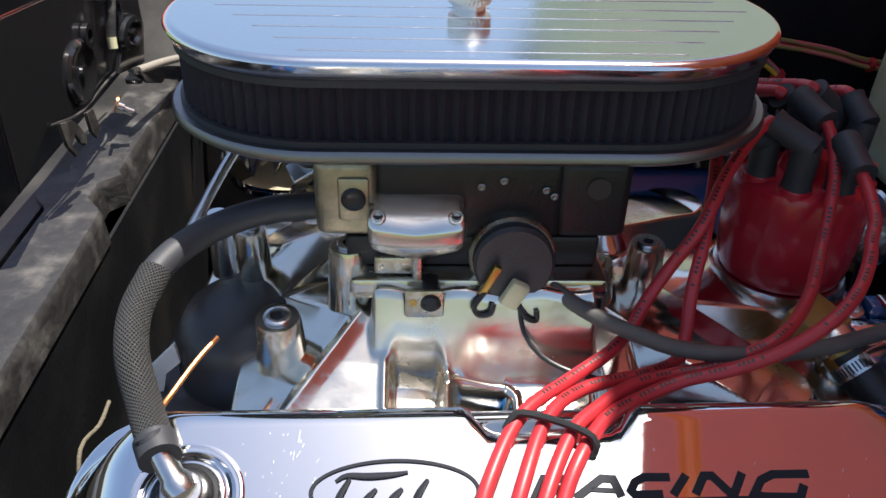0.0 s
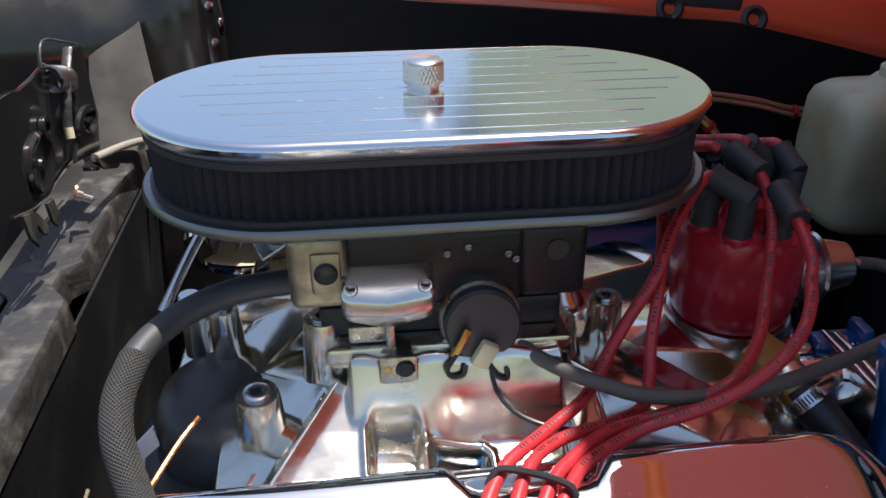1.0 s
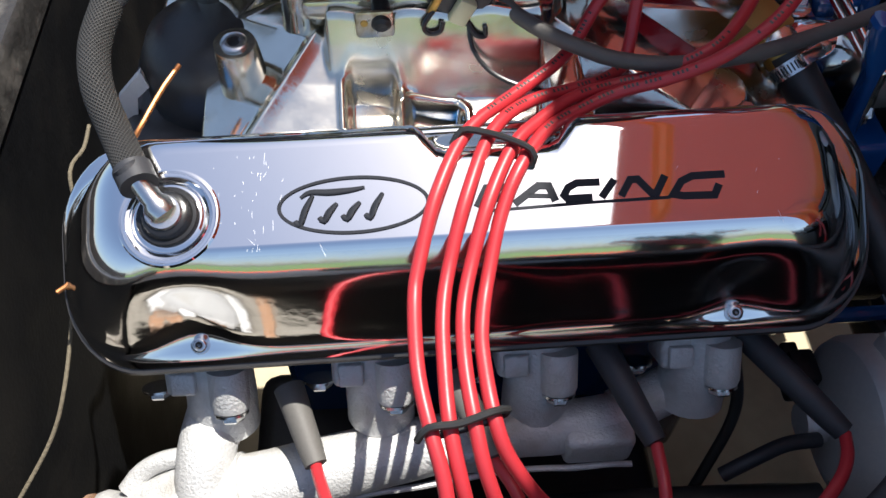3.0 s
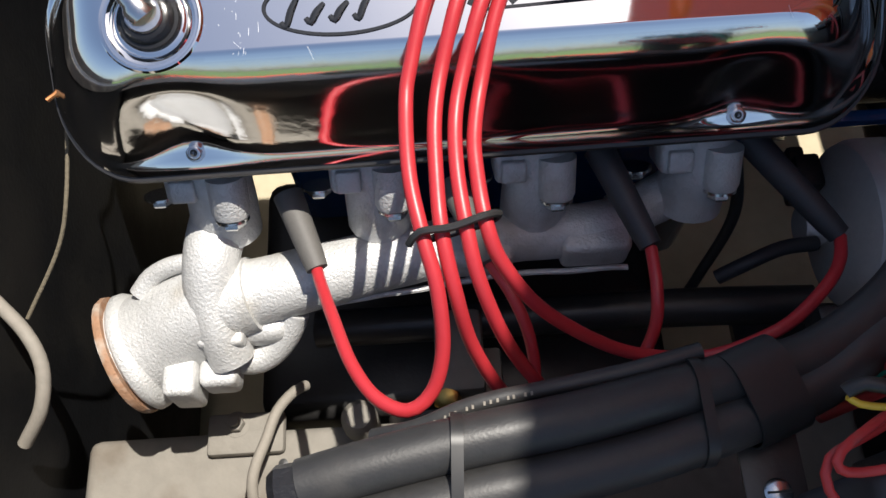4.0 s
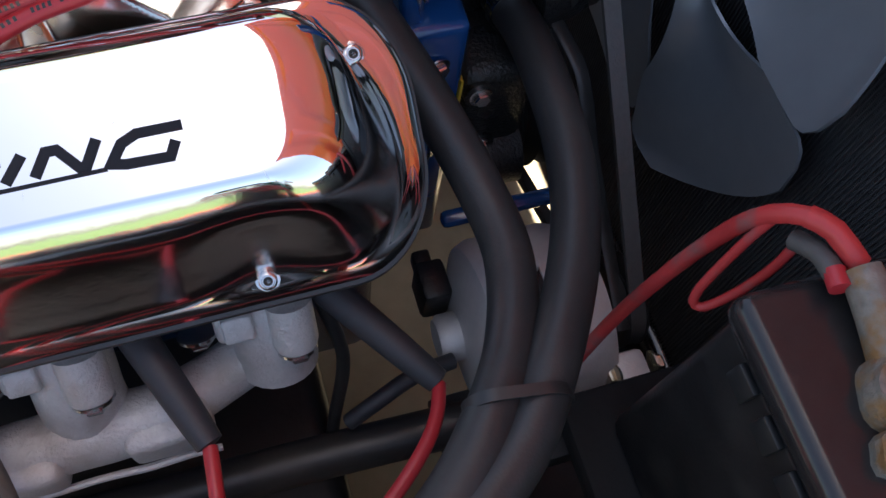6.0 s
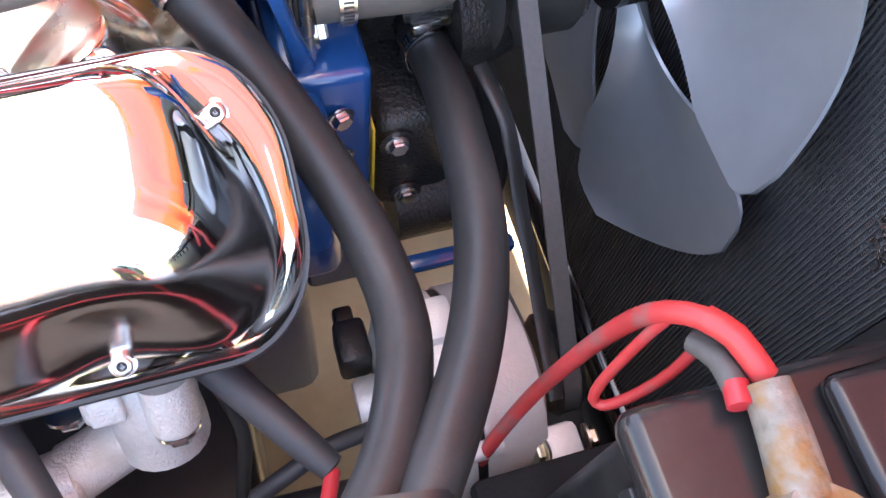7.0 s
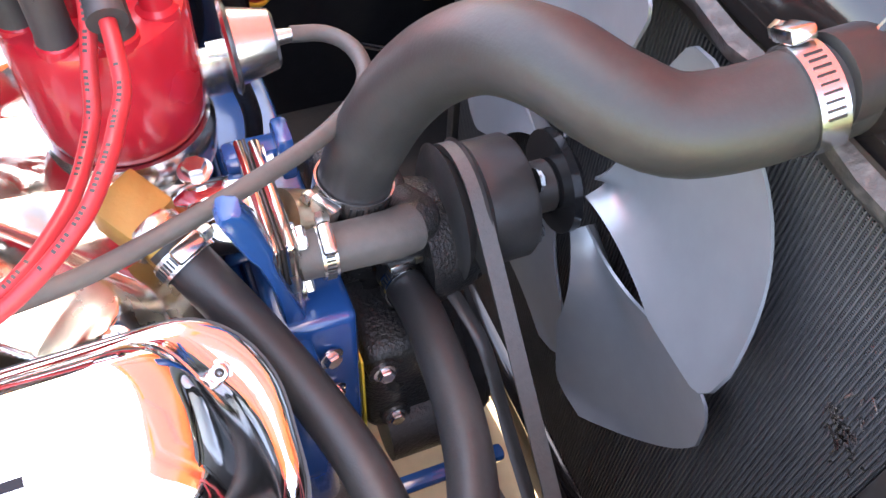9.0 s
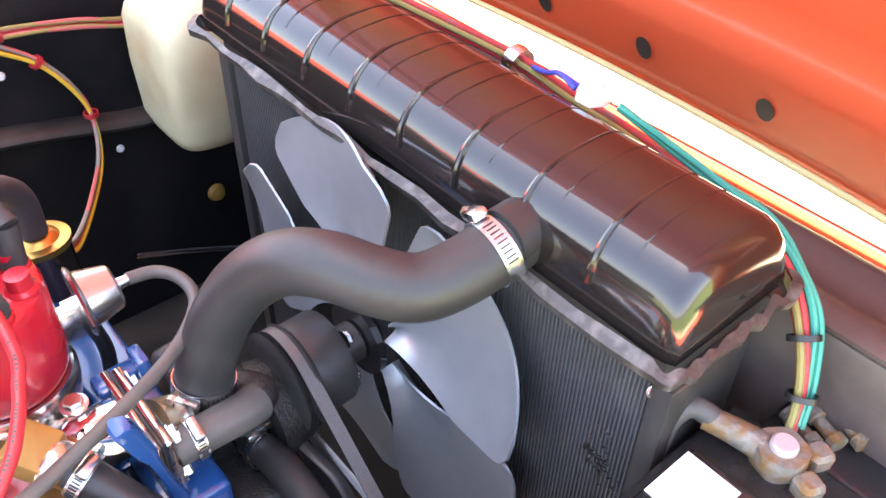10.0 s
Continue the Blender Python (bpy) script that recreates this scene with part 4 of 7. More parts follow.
def pump_ring(hx, yf, z, tilt=0.0, lobe=0.0):
    """One level of the pump cover: a rounded oblong, sloping to the front, dipped at its middle."""
    out = []
    cy, hy = (yf + 0.615) / 2, (0.615 - yf) / 2
    for i in range(72):
        a = 2 * math.pi * i / 72
        ca, sa = math.cos(a), math.sin(a)
        x = 0.1255 + hx * math.copysign(abs(ca) ** 0.36, ca)
        y = cy + hy * math.copysign(abs(sa) ** 0.36, sa)
        out.append((x, y, z + tilt * (y - 0.600) - lobe * math.exp(-((x - 0.1255) / 0.013) ** 2)))
    return out


loft(ac, [pump_ring(*r) for r in ((0.012, 0.602, 1.1905, 0, 0.004), (0.0225, 0.5960, 1.1918, 0, 0.004), (0.0262, 0.5932, 1.1945, 0, 0.003), (0.0278, 0.5918, 1.1985, 0, 0.0015), (0.0270, 0.5930, 1.1990, 0, 0.0015), (0.0270, 0.5930, 1.1999, 0, 0.0015),
                                  (0.0284, 0.5914, 1.2005, 0, 0.0015), (0.0288, 0.5912, 1.2105, 0.3, 0.002), (0.0284, 0.5918, 1.2135, 0.45, 0.0028), (0.0272, 0.5938, 1.2156, 0.5, 0.003), (0.0240, 0.5975, 1.2166, 0.5, 0.003))], cap0=True, cap1=True)
acp = part("pump_cover", ac, SATIN, cb, "bright polished cover with two screws", smooth=45)
for x in (0.1030, 0.1480):
    seat = axis((x, 0.5972, 1.2150), (0, -0.50, 0.87))
    part("counterbore", lathebm([(0, 0.0002), (0.0042, 0.0002), (0.0047, 0.0008), (0.0043, 0.0011), (0.0038, 0.0004), (0, 0.0004)], seat, 24), SATIN, acp)
    part("screw", lathebm([(0, 0.0003), (0.0030, 0.0003), (0.0030, 0.0010), (0.0022, 0.0015), (0.0011, 0.0007), (0, 0.0007)], seat, 18), ZINC, acp)
    part("screw_slot", boxbm((-0.0026, -0.0004, 0.0004), (0.0026, 0.0004, 0.00165), 0, 1, seat), CARB_DARK, acp)
ck = part("choke_housing", lathebm([(0, 0), (0.026, 0), (0.0265, 0.010), (0.0250, 0.012), (0, 0.012)], axis((0.1835, 0.616, 1.182), (0, -1, 0.1)), 40), ZINC, cb, "dull metal choke housing rim")
part("choke_cap", lathebm([(0, 0.012), (0.0245, 0.012), (0.0245, 0.019), (0.0225, 0.0215), (0.010, 0.0205), (0, 0.0205)], axis((0.1835, 0.616, 1.182), (0, -1, 0.1)), 40), BOOT, ck)
part("terminal", boxbm((0.1665, 0.589, 1.165), (0.1715, 0.5935, 1.187), 0.001, 2, Matrix.Translation((0.169, 0.59, 1.176)) @ pose(0, 0, 0, 0, 25, 0) @ Matrix.Translation((-0.169, -0.59, -1.176))), BRASS, ck)
part("connector", boxbm((0.178, 0.586, 1.158), (0.190, 0.5935, 1.176), 0.002, 2, Matrix.Translation((0.184, 0.59, 1.167)) @ pose(0, 0, 0, 0, 28, 0) @ Matrix.Translation((-0.184, -0.59, -1.167))), BOTTLE, ck, "pale plastic push-on connector")
for pts in ([(0.166, 0.590, 1.168), (0.160, 0.586, 1.160), (0.163, 0.586, 1.154), (0.170, 0.586, 1.155), (0.172, 0.588, 1.161)], [(0.187, 0.588, 1.159), (0.192, 0.584, 1.153), (0.198, 0.585, 1.151), (0.198, 0.587, 1.157)]):
    part("wire_loop", tubebm(pts, 0.0016, seg=8, step=0.002), TIE, ck)
part("choke_wire", tubebm([(0.188, 0.588, 1.158), (0.190, 0.580, 1.146), (0.200, 0.570, 1.136), (0.218, 0.562, 1.130), (0.240, 0.556, 1.128)], 0.0016, seg=8), TIE, ck)
for x, z in ((0.163, 1.228), (0.176, 1.232), (0.201, 1.226), (0.206, 1.222)):
    part("screw", lathebm([(0, 0), (0.0024, 0), (0.0024, 0.0012), (0.0016, 0.0016), (0, 0.0010)], axis((x, 0.6115, z), (0, -1, 0)), 14), PAN, cb)
sn = part("idle_bracket", boxbm((0.118, 0.588, 1.150), (0.142, 0.5905, 1.170), 0.002), ZINC, cb, "small plated bracket")
part("idle_solenoid", lathebm([(0, 0), (0.0062, 0), (0.0062, 0.02), (0.004, 0.022), (0, 0.022)], axis((0.134, 0.606, 1.166), (0, -1, -0.25)), 20), CARB_DARK, sn)
part("bracket_hole", lathebm([(0, 0), (0.0025, 0), (0.0022, 0.0006), (0, 0.0003)], axis((0.1235, 0.588, 1.162), (0, -1, 0)), 14), BRASS, sn)
part("linkage_post", tubebm([(0.126, 0.60, 1.19), (0.126, 0.598, 1.172)], 0.003, seg=8), ZINC, cb)
part("throttle_lever", boxbm((0.10, 0.603, 1.172), (0.126, 0.608, 1.184), 0.002), ZINC, cb)
part("stud", lathebm([(0, 0), (0.006, 0), (0.006, 0.01), (0.003, 0.011), (0.003, 0.02), (0, 0.02)], axis((0.096, 0.622, 1.178), (0, 0, 1)), 6), CARB_DARK, cb)

# throttle rod and brackets at the rear of the carburettor
rod = thing("throttle_linkage", "plated steel throttle rod and bracket behind the carburettor", "throttle linkage")
part("rod", tubebm([(0.030, 0.80, 1.232), (-0.012, 0.74, 1.180), (-0.035, 0.70, 1.145)], 0.0042, seg=12), STEEL, rod)
part("arm", boxbm((-0.005, 0.775, 1.222), (0.045, 0.785, 1.232), 0.003), ZINC, rod)
part("upright", lathebm([(0, 0), (0.005, 0), (0.005, 0.07), (0, 0.07)], axis((0.028, 0.79, 1.155), (0, 0, 1)), 14), STEEL, rod)
br = bmesh.new()
box(br, (-0.03, -0.010, -0.0015), (0.03, 0.010, 0.0015), 0.001, 1, Matrix.Translation((0.062, 0.72, 1.196)) @ pose(0, 0, 0, 15, -25, 20))
part("bracket", br, STEEL, rod)
bolt(rod, (0.050, 0.715, 1.192), (0.1, -0.3, 1), BOLT_STEEL, 0.9)

# ---- air cleaner ----
CX, CY, RL, RW = 0.1595, 0.694, 0.1866, 0.0965


def oval(inset, z, n=30, zig=0.0, pleats=0):
    """A stadium outline, inset from the lid's edge."""
    r, h = RW - inset, RL - RW
    out = []
    m = pleats or 2 * n + 60
    per = 4 * h + 2 * math.pi * r
    for i in range(m):
        t = per * i / m
        rr = -zig if i % 2 else 0.0
        if t < 2 * h:
            p, nrm = (-h + t, -r), (0, -1)
        elif t < 2 * h + math.pi * r:
            a = -math.pi / 2 + (t - 2 * h) / r
            p, nrm = (h + r * math.cos(a), r * math.sin(a)), (math.cos(a), math.sin(a))
        elif t < 4 * h + math.pi * r:
            p, nrm = (h - (t - 2 * h - math.pi * r), r), (0, 1)
        else:
            a = math.pi / 2 + (t - 4 * h - math.pi * r) / r
            p, nrm = (-h + r * math.cos(a), r * math.sin(a)), (math.cos(a), math.sin(a))
        out.append((CX + p[0] + nrm[0] * rr, CY + p[1] + nrm[1] * rr, z))
    return out


air = thing("air_cleaner", "oval air cleaner with a grooved polished lid and dark pleated element", "air cleaner")
LZ = 1.308
lb = bmesh.new()
loft(lb, [oval(0.009, LZ - 0.0130), oval(0.0052, LZ - 0.0130), oval(0.0040, LZ - 0.0120), oval(0.0, LZ - 0.0038), oval(0.0004, LZ - 0.0024), oval(0.0014, LZ - 0.0011), oval(0.0030, LZ - 0.0003), oval(0.0048, LZ), oval(0.0056, LZ)], cap1=True)
lid = part("lid", lb, BRUSHED, air, "polished aluminium lid")
# grooves: flat dark strips painted as shade, with a lip to catch the sun
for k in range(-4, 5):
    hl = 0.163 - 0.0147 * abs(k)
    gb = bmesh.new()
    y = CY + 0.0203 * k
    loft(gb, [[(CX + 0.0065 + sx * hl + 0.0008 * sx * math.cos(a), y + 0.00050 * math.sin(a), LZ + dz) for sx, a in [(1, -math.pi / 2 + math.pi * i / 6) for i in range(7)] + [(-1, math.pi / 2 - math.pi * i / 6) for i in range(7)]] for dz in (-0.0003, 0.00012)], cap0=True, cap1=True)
    gv = part("groove_shade_strip", gb, GROOVE, lid)
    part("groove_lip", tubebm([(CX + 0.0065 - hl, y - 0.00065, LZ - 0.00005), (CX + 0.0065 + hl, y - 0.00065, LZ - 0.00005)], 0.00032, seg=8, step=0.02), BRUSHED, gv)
part("knob", lathebm([(0, 0), (0.0105, 0), (0.0105, 0.0030), (0.0126, 0.0036)] + [(0.0130, 0.0042 + 0.00105 * k) for k in range(13)] + [(0.0124, 0.0176), (0.0108, 0.0188), (0, 0.0192)], Matrix.Translation((CX - 0.0022, CY, LZ)), 132,
                          wob=lambda a, h: 1 + 0.075 * (abs(math.sin(16 * a + 520 * h)) * abs(math.sin(16 * a - 520 * h)) - 0.5) if 0.0040 < h < 0.0172 else 1), SATIN, air, "knurled steel knob")
eb = bmesh.new()
zs = [1.258 + (LZ - 0.0130 - 1.258) * i / 4 for i in range(5)]
loft(eb, [oval(0.007, z, zig=0.0040, pleats=236) for z in zs])
part("element", eb, FILTER, air, "dark pleated cotton element", smooth=20)
for z in (1.2575, LZ - 0.0150):
    rb = bmesh.new()
    loft(rb, [oval(0.0085, z - 0.002), oval(0.0045, z - 0.002), oval(0.0045, z + 0.002), oval(0.0085, z + 0.002)])
    part("element_rim", rb, BOOT, air)
bb = bmesh.new()
loft(bb, [oval(0.050, 1.246), oval(0.012, 1.2455), oval(0.002, 1.2475), oval(-0.0015, 1.2505), oval(-0.0015, 1.2540), oval(0.0, 1.2560), oval(0.008, 1.2560)], cap0=True, cap1=True)
part("base", bb, PAN, air, "dull polished aluminium base pan")

# ---- distributor ----
ds = thing("distributor", "red-capped distributor with black plug boots and a silver vacuum can", "distributor")
DM = Matrix.Translation((0.3965, 0.6990, 1.085))
part("body", lathebm([(0, -0.10), (0.020, -0.10), (0.020, -0.03), (0.032, -0.012), (0.041, -0.006), (0.0470, 0.006), (0.0490, 0.020), (0.0492, 0.029), (0.0470, 0.0335), (0, 0.0355)], DM, 48), STEEL, ds)
part("cap", lathebm([(0, 0.0345), (0.0435, 0.0345), (0.0455, 0.039), (0.0470, 0.048), (0.0478, 0.062), (0.0480, 0.104), (0.0462, 0.1095), (0.042, 0.112), (0.030, 0.1135), (0.018, 0.1135), (0.015, 0.125), (0, 0.125)], DM, 96,
                    wob=lambda a, h: 1 + (0.028 * (abs(math.cos(4 * (a - 0.244))) - 0.6) * min(1, max(0, (h - 0.037) / 0.02)) if h < 0.111 else 0.0)), RED_CAP, ds, "glossy red distributor cap")
for a in range(8):
    an = radians(45 * a + 14)
    part("tower", lathebm([(0, 0.100), (0.0118, 0.100), (0.0110, 0.1135), (0.0085, 0.116), (0.0080, 0.126), (0, 0.126)], DM @ pose(0.036 * math.cos(an), 0.036 * math.sin(an), 0), 18), RED_CAP, ds)
part("vacuum_can", lathebm([(0, -0.010), (0.006, -0.010), (0.006, 0.0), (0.026, 0.001), (0.028, 0.003), (0.026, 0.005), (0.0225, 0.006), (0.0175, 0.028), (0.015, 0.030), (0.005, 0.030), (0.004, 0.04), (0, 0.04)],
                             axis((0.4585, 0.7000, 1.150), (1, -0.05, 0.05)), 36), STEEL, ds, "silver vacuum advance can")
part("can_arm", boxbm((0.430, 0.692, 1.122), (0.460, 0.708, 1.150), 0.004), STEEL, ds)
part("hold_down", tubebm([(0.462, 0.70, 1.13), (0.468, 0.705, 1.09), (0.462, 0.70, 1.05)], 0.006, seg=10), CARB_DARK, ds)


def tower(a, h=0.114):
    an = radians(45 * a + 14)
    return DM @ Vector((0.036 * math.cos(an), 0.036 * math.sin(an), h))


def plug_boot(base, elbow, end, parent, r=0.0094):
    """A moulded angled boot: skirt on its tower, sharp elbow with a seam, plain nose."""
    b0, e0, n0 = Vector(base), Vector(elbow), Vector(end)
    d = (n0 - e0).normalized()
    bm = bmesh.new()
    tube(bm, [b0, b0.lerp(e0, 0.5), e0], r, seg=20, step=0.0025, radii=lambda t: 1.06 if t < 0.12 else 1.0)
    tube(bm, [e0 - d * 0.004, e0.lerp(n0, 0.5), n0], r * 0.97, seg=20, step=0.0025, radii=lambda t: 1.05 if 0.10 < t < 0.22 else 1.04 if t > 0.9 else 1.0 - 0.05 * t)
    return part("plug_boot", bm, BOOT, parent)


BOOTS = {4: ((0.3600, 0.6880, 1.226), (0.3400, 0.6840, 1.230)), 5: ((0.3775, 0.6665, 1.2300), (0.3565, 0.6800, 1.2415)), 6: ((0.4035, 0.6680, 1.2310), (0.4040, 0.6410, 1.2220)), 0: ((0.4355, 0.7110, 1.2290), (0.4310, 0.7280, 1.2390)),
         1: ((0.4270, 0.7300, 1.2250), (0.4035, 0.7280, 1.2440)), 2: ((0.3990, 0.7250, 1.2250), (0.3765, 0.7190, 1.2440)), 3: ((0.3620, 0.7180, 1.2290), (0.3450, 0.7220, 1.2320))}
COIL_BOOT = ((0.3850, 0.7060, 1.2460), (0.3946, 0.6840, 1.2385))
for a, (elbow, end) in BOOTS.items():
    plug_boot(tower(a), elbow, end, ds)
plug_boot(DM @ Vector((0, 0, 0.116)), *COIL_BOOT, ds)

# ---- spark plug leads ----
PRINT = meshof("print_mark", boxbm((-0.0007, -0.0011, -0.0001), (0.0007, 0.0011, 0.00016)), TIE)


def lead(pts, label="red silicone spark plug lead", r=0.0041):
    ob = tagged(part("spark_plug_lead", tubebm(pts, r, seg=14, step=0.005), RED_WIRE), label, "spark plug lead", "spark plug leads")
    line = spline(pts, 0.0026)
    for i in range(8, min(len(line) - 2, 96)):
        if i % 11 in (4, 9, 10) or 44 < i < 58:
            continue
        t = (line[i + 1] - line[i - 1]).normalized()
        n = (Vector((-0.25, -0.45, 1)) - t * Vector((-0.25, -0.45, 1)).dot(t)).normalized()
        part("print_mark", PRINT, None, ob, m=Matrix.Translation(line[i] + n * (r - 0.0001)) @ Matrix((t, n.cross(t), n)).transposed().to_4x4())
    return ob


lead([COIL_BOOT[1], (0.3970, 0.6740, 1.2300), (0.3955, 0.658, 1.216), (0.390, 0.642, 1.200), (0.383, 0.626, 1.178), (0.365, 0.592, 1.164), (0.336, 0.560, 1.157), (0.300, 0.552, 1.1435), (0.276, 0.550, 1.1385), (0.248, 0.540, 1.1385), (0.226, 0.522, 1.1395), (0.207, 0.500, 1.141), (0.190, 0.466, 1.133), (0.178, 0.435, 1.115), (0.172, 0.41, 1.107), (0.171, 0.380, 1.104),
      (0.174, 0.349, 1.098), (0.179, 0.327, 1.082), (0.191, 0.307, 1.049), (0.207, 0.294, 1.013), (0.227, 0.288, 0.970), (0.250, 0.290, 0.940), (0.270, 0.299, 0.938), (0.284, 0.311, 0.956), (0.294, 0.330, 0.975), (0.296, 0.352, 0.986), (0.297, 0.380, 0.984)])
lead([BOOTS[6][1], (0.4040, 0.6280, 1.2160), (0.4025, 0.611, 1.2065), (0.397, 0.600, 1.200), (0.390, 0.584, 1.195), (0.376, 0.564, 1.186), (0.356, 0.549, 1.176), (0.330, 0.543, 1.160), (0.302, 0.540, 1.150), (0.276, 0.539, 1.143), (0.252, 0.530, 1.139), (0.229, 0.515, 1.138), (0.210, 0.487, 1.138), (0.197, 0.462, 1.126), (0.187, 0.430, 1.108), (0.182, 0.405, 1.104), (0.181, 0.385, 1.103),
      (0.184, 0.352, 1.099), (0.193, 0.334, 1.080), (0.218, 0.319, 1.043), (0.264, 0.309, 0.998), (0.305, 0.3055, 0.984), (0.329, 0.306, 0.988), (0.358, 0.3145, 0.992), (0.3785, 0.3255, 0.992), (0.403, 0.3465, 0.990), (0.4165, 0.364, 0.985), (0.424, 0.382, 0.978)])
lead([BOOTS[5][1], (0.3430, 0.6700, 1.2370), (0.3170, 0.638, 1.224), (0.298, 0.612, 1.203), (0.281, 0.606, 1.176), (0.267, 0.596, 1.159), (0.255, 0.582, 1.146), (0.240, 0.566, 1.142), (0.214, 0.545, 1.140), (0.182, 0.513, 1.142), (0.162, 0.474, 1.135), (0.150, 0.440, 1.116), (0.146, 0.420, 1.108), (0.146, 0.379, 1.105), (0.151, 0.347, 1.099),
      (0.157, 0.322, 1.085), (0.158, 0.297, 1.061), (0.151, 0.279, 1.044), (0.137, 0.271, 1.036), (0.119, 0.281, 1.029), (0.104, 0.305, 1.016), (0.091, 0.340, 0.996), (0.080, 0.372, 0.975), (0.076, 0.386, 0.967)])
lead([BOOTS[4][1], (0.3230, 0.6730, 1.2280), (0.3110, 0.640, 1.212), (0.301, 0.612, 1.192), (0.294, 0.597, 1.166), (0.290, 0.582, 1.143), (0.283, 0.568, 1.135), (0.262, 0.556, 1.134), (0.222, 0.541, 1.136), (0.196, 0.512, 1.141), (0.178, 0.470, 1.134), (0.166, 0.436, 1.114), (0.161, 0.410, 1.107), (0.160, 0.381, 1.103), (0.161, 0.349, 1.098),
      (0.166, 0.323, 1.080), (0.173, 0.305, 1.048), (0.186, 0.291, 1.012), (0.200, 0.287, 0.972), (0.212, 0.292, 0.945), (0.217, 0.312, 0.950), (0.213, 0.334, 0.968), (0.203, 0.358, 0.978), (0.192, 0.380, 0.974)])
for k, a in enumerate((2, 1, 0, 3)):
    e = Vector(BOOTS[a][1])
    lead([e, e + (e - Vector(BOOTS[a][0])).normalized() * 0.005, e + Vector((-0.014, 0.022, -0.004)), (0.335 - 0.016 * k, 0.775 + 0.01 * k, 1.235 - 0.012 * k), (0.27, 0.84, 1.16), (0.24, 0.86, 1.12)], "red silicone spark plug lead to the far bank")
for pts in ([(0.172, 0.503, 1.141), (0.178, 0.508, 1.1475), (0.190, 0.506, 1.1475), (0.205, 0.499, 1.1475), (0.216, 0.492, 1.146), (0.217, 0.488, 1.139), (0.205, 0.492, 1.134), (0.188, 0.498, 1.135), (0.174, 0.500, 1.137)],
            [(0.144, 0.342, 1.098), (0.150, 0.345, 1.106), (0.166, 0.347, 1.105), (0.183, 0.352, 1.106), (0.191, 0.355, 1.101), (0.186, 0.354, 1.094), (0.168, 0.350, 1.092), (0.152, 0.346, 1.093)]):
    zip_tie("black cable tie bundling the red spark plug leads", pts)
PLUGS = (((0.076, 0.387, 0.966), (0.057, 0.440, 0.975), BOOT_GREY), ((0.192, 0.381, 0.974), (0.170, 0.440, 0.980), BOOT_GREY), ((0.297, 0.382, 0.983), (0.270, 0.450, 0.996), BOOT), ((0.424, 0.384, 0.977), (0.372, 0.455, 0.992), BOOT))
for p, q2, mt in PLUGS:
    a, c = Vector(p), Vector(q2)
    tagged(part("plug_boot", lathebm([(0, -0.001), (0.0045, -0.001), (0.0075, 0.0), (0.0085, 0.012), (0.0092, 0.03), (0.0105, (c - a).length), (0, (c - a).length)], axis(a, c - a), 20), mt),
           "dusty grey rubber spark plug boot" if mt is BOOT_GREY else "black rubber spark plug boot", "plug boot", "plug boots")

# ---- exhaust manifold ----
ex = thing("exhaust_manifold", "silver-painted cast iron exhaust manifold, rough cast texture", "exhaust manifold")
PB = (0.019, 0.130, 0.241, 0.353)
DOWN = Vector((0, -0.60, -0.75)).normalized()


def rough_cast(bm, amount=0.0014):
    for v in bm.verts:
        n = noise.noise(v.co * 45)
        v.co += Vector((0.6, 0.7, 0.5)) * (n * amount)
    return bm


def slanted(c, half, bevel):
    """A block set square to the slanted exhaust face."""
    return boxbm([-h for h in half], half, bevel, 3, axis(c, DOWN))


for x in PB:
    part("port", rough_cast(tubebm([(x - 0.010, 0.486, 1.020), (x - 0.0105, 0.464, 0.992), (x - 0.011, 0.447, 0.966), (x - 0.012, 0.434, 0.938)], 0.0232, seg=24, step=0.006, radii=lambda t: 1.0 + 0.05 * t)), SILVER_CAST, ex, smooth=60)
    part("port_flange", rough_cast(slanted((x - 0.026, 0.474, 0.992), (0.042, 0.026, 0.010), 0.005), 0.0008), SILVER_CAST, ex, smooth=60)
    part("shoulder", rough_cast(slanted((x - 0.030, 0.455, 0.985), (0.012, 0.018, 0.015), 0.005), 0.0008), SILVER_CAST, ex, smooth=60)
    part("square_boss", slanted((x - 0.029, 0.4415, 0.990), (0.0085, 0.0085, 0.008), 0.002), SILVER_CAST, ex)
    part("bolt_boss", rough_cast(lathebm([(0, -0.030), (0.0135, -0.030), (0.0130, -0.004), (0.0115, 0), (0, 0)], axis((x, 0.4262, 0.9745), DOWN), 22), 0.0008), SILVER_CAST, ex)
    bolt(ex, (x, 0.4259, 0.9741), DOWN, BOLT_STEEL, 1.3, "flange_bolt")
    bolt(ex, (x - 0.053, 0.4500, 0.9680), DOWN, BOLT_STEEL, 1.3, "flange_bolt")
part("log", rough_cast(tubebm([(0.290, 0.424, 0.929), (0.27, 0.421, 0.930), (0.25, 0.420, 0.930), (0.20, 0.418, 0.929), (0.14, 0.411, 0.927), (0.095, 0.404, 0.924), (0.05, 0.396, 0.920), (0.01, 0.390, 0.915), (-0.012, 0.386, 0.910)], 0.020, seg=28, step=0.008, radii=lambda t: 0.98 + 0.42 * max(0, t - 0.25))), SILVER_CAST, ex, smooth=60)
part("front_neck", rough_cast(tubebm([(0.343, 0.446, 0.960), (0.332, 0.442, 0.944), (0.312, 0.436, 0.934), (0.288, 0.428, 0.930)], 0.0175, seg=20, step=0.006)), SILVER_CAST, ex, smooth=60)
part("log_web", rough_cast(boxbm((0.246, 0.397, 0.913), (0.296, 0.424, 0.946), 0.006, 3)), SILVER_CAST, ex)
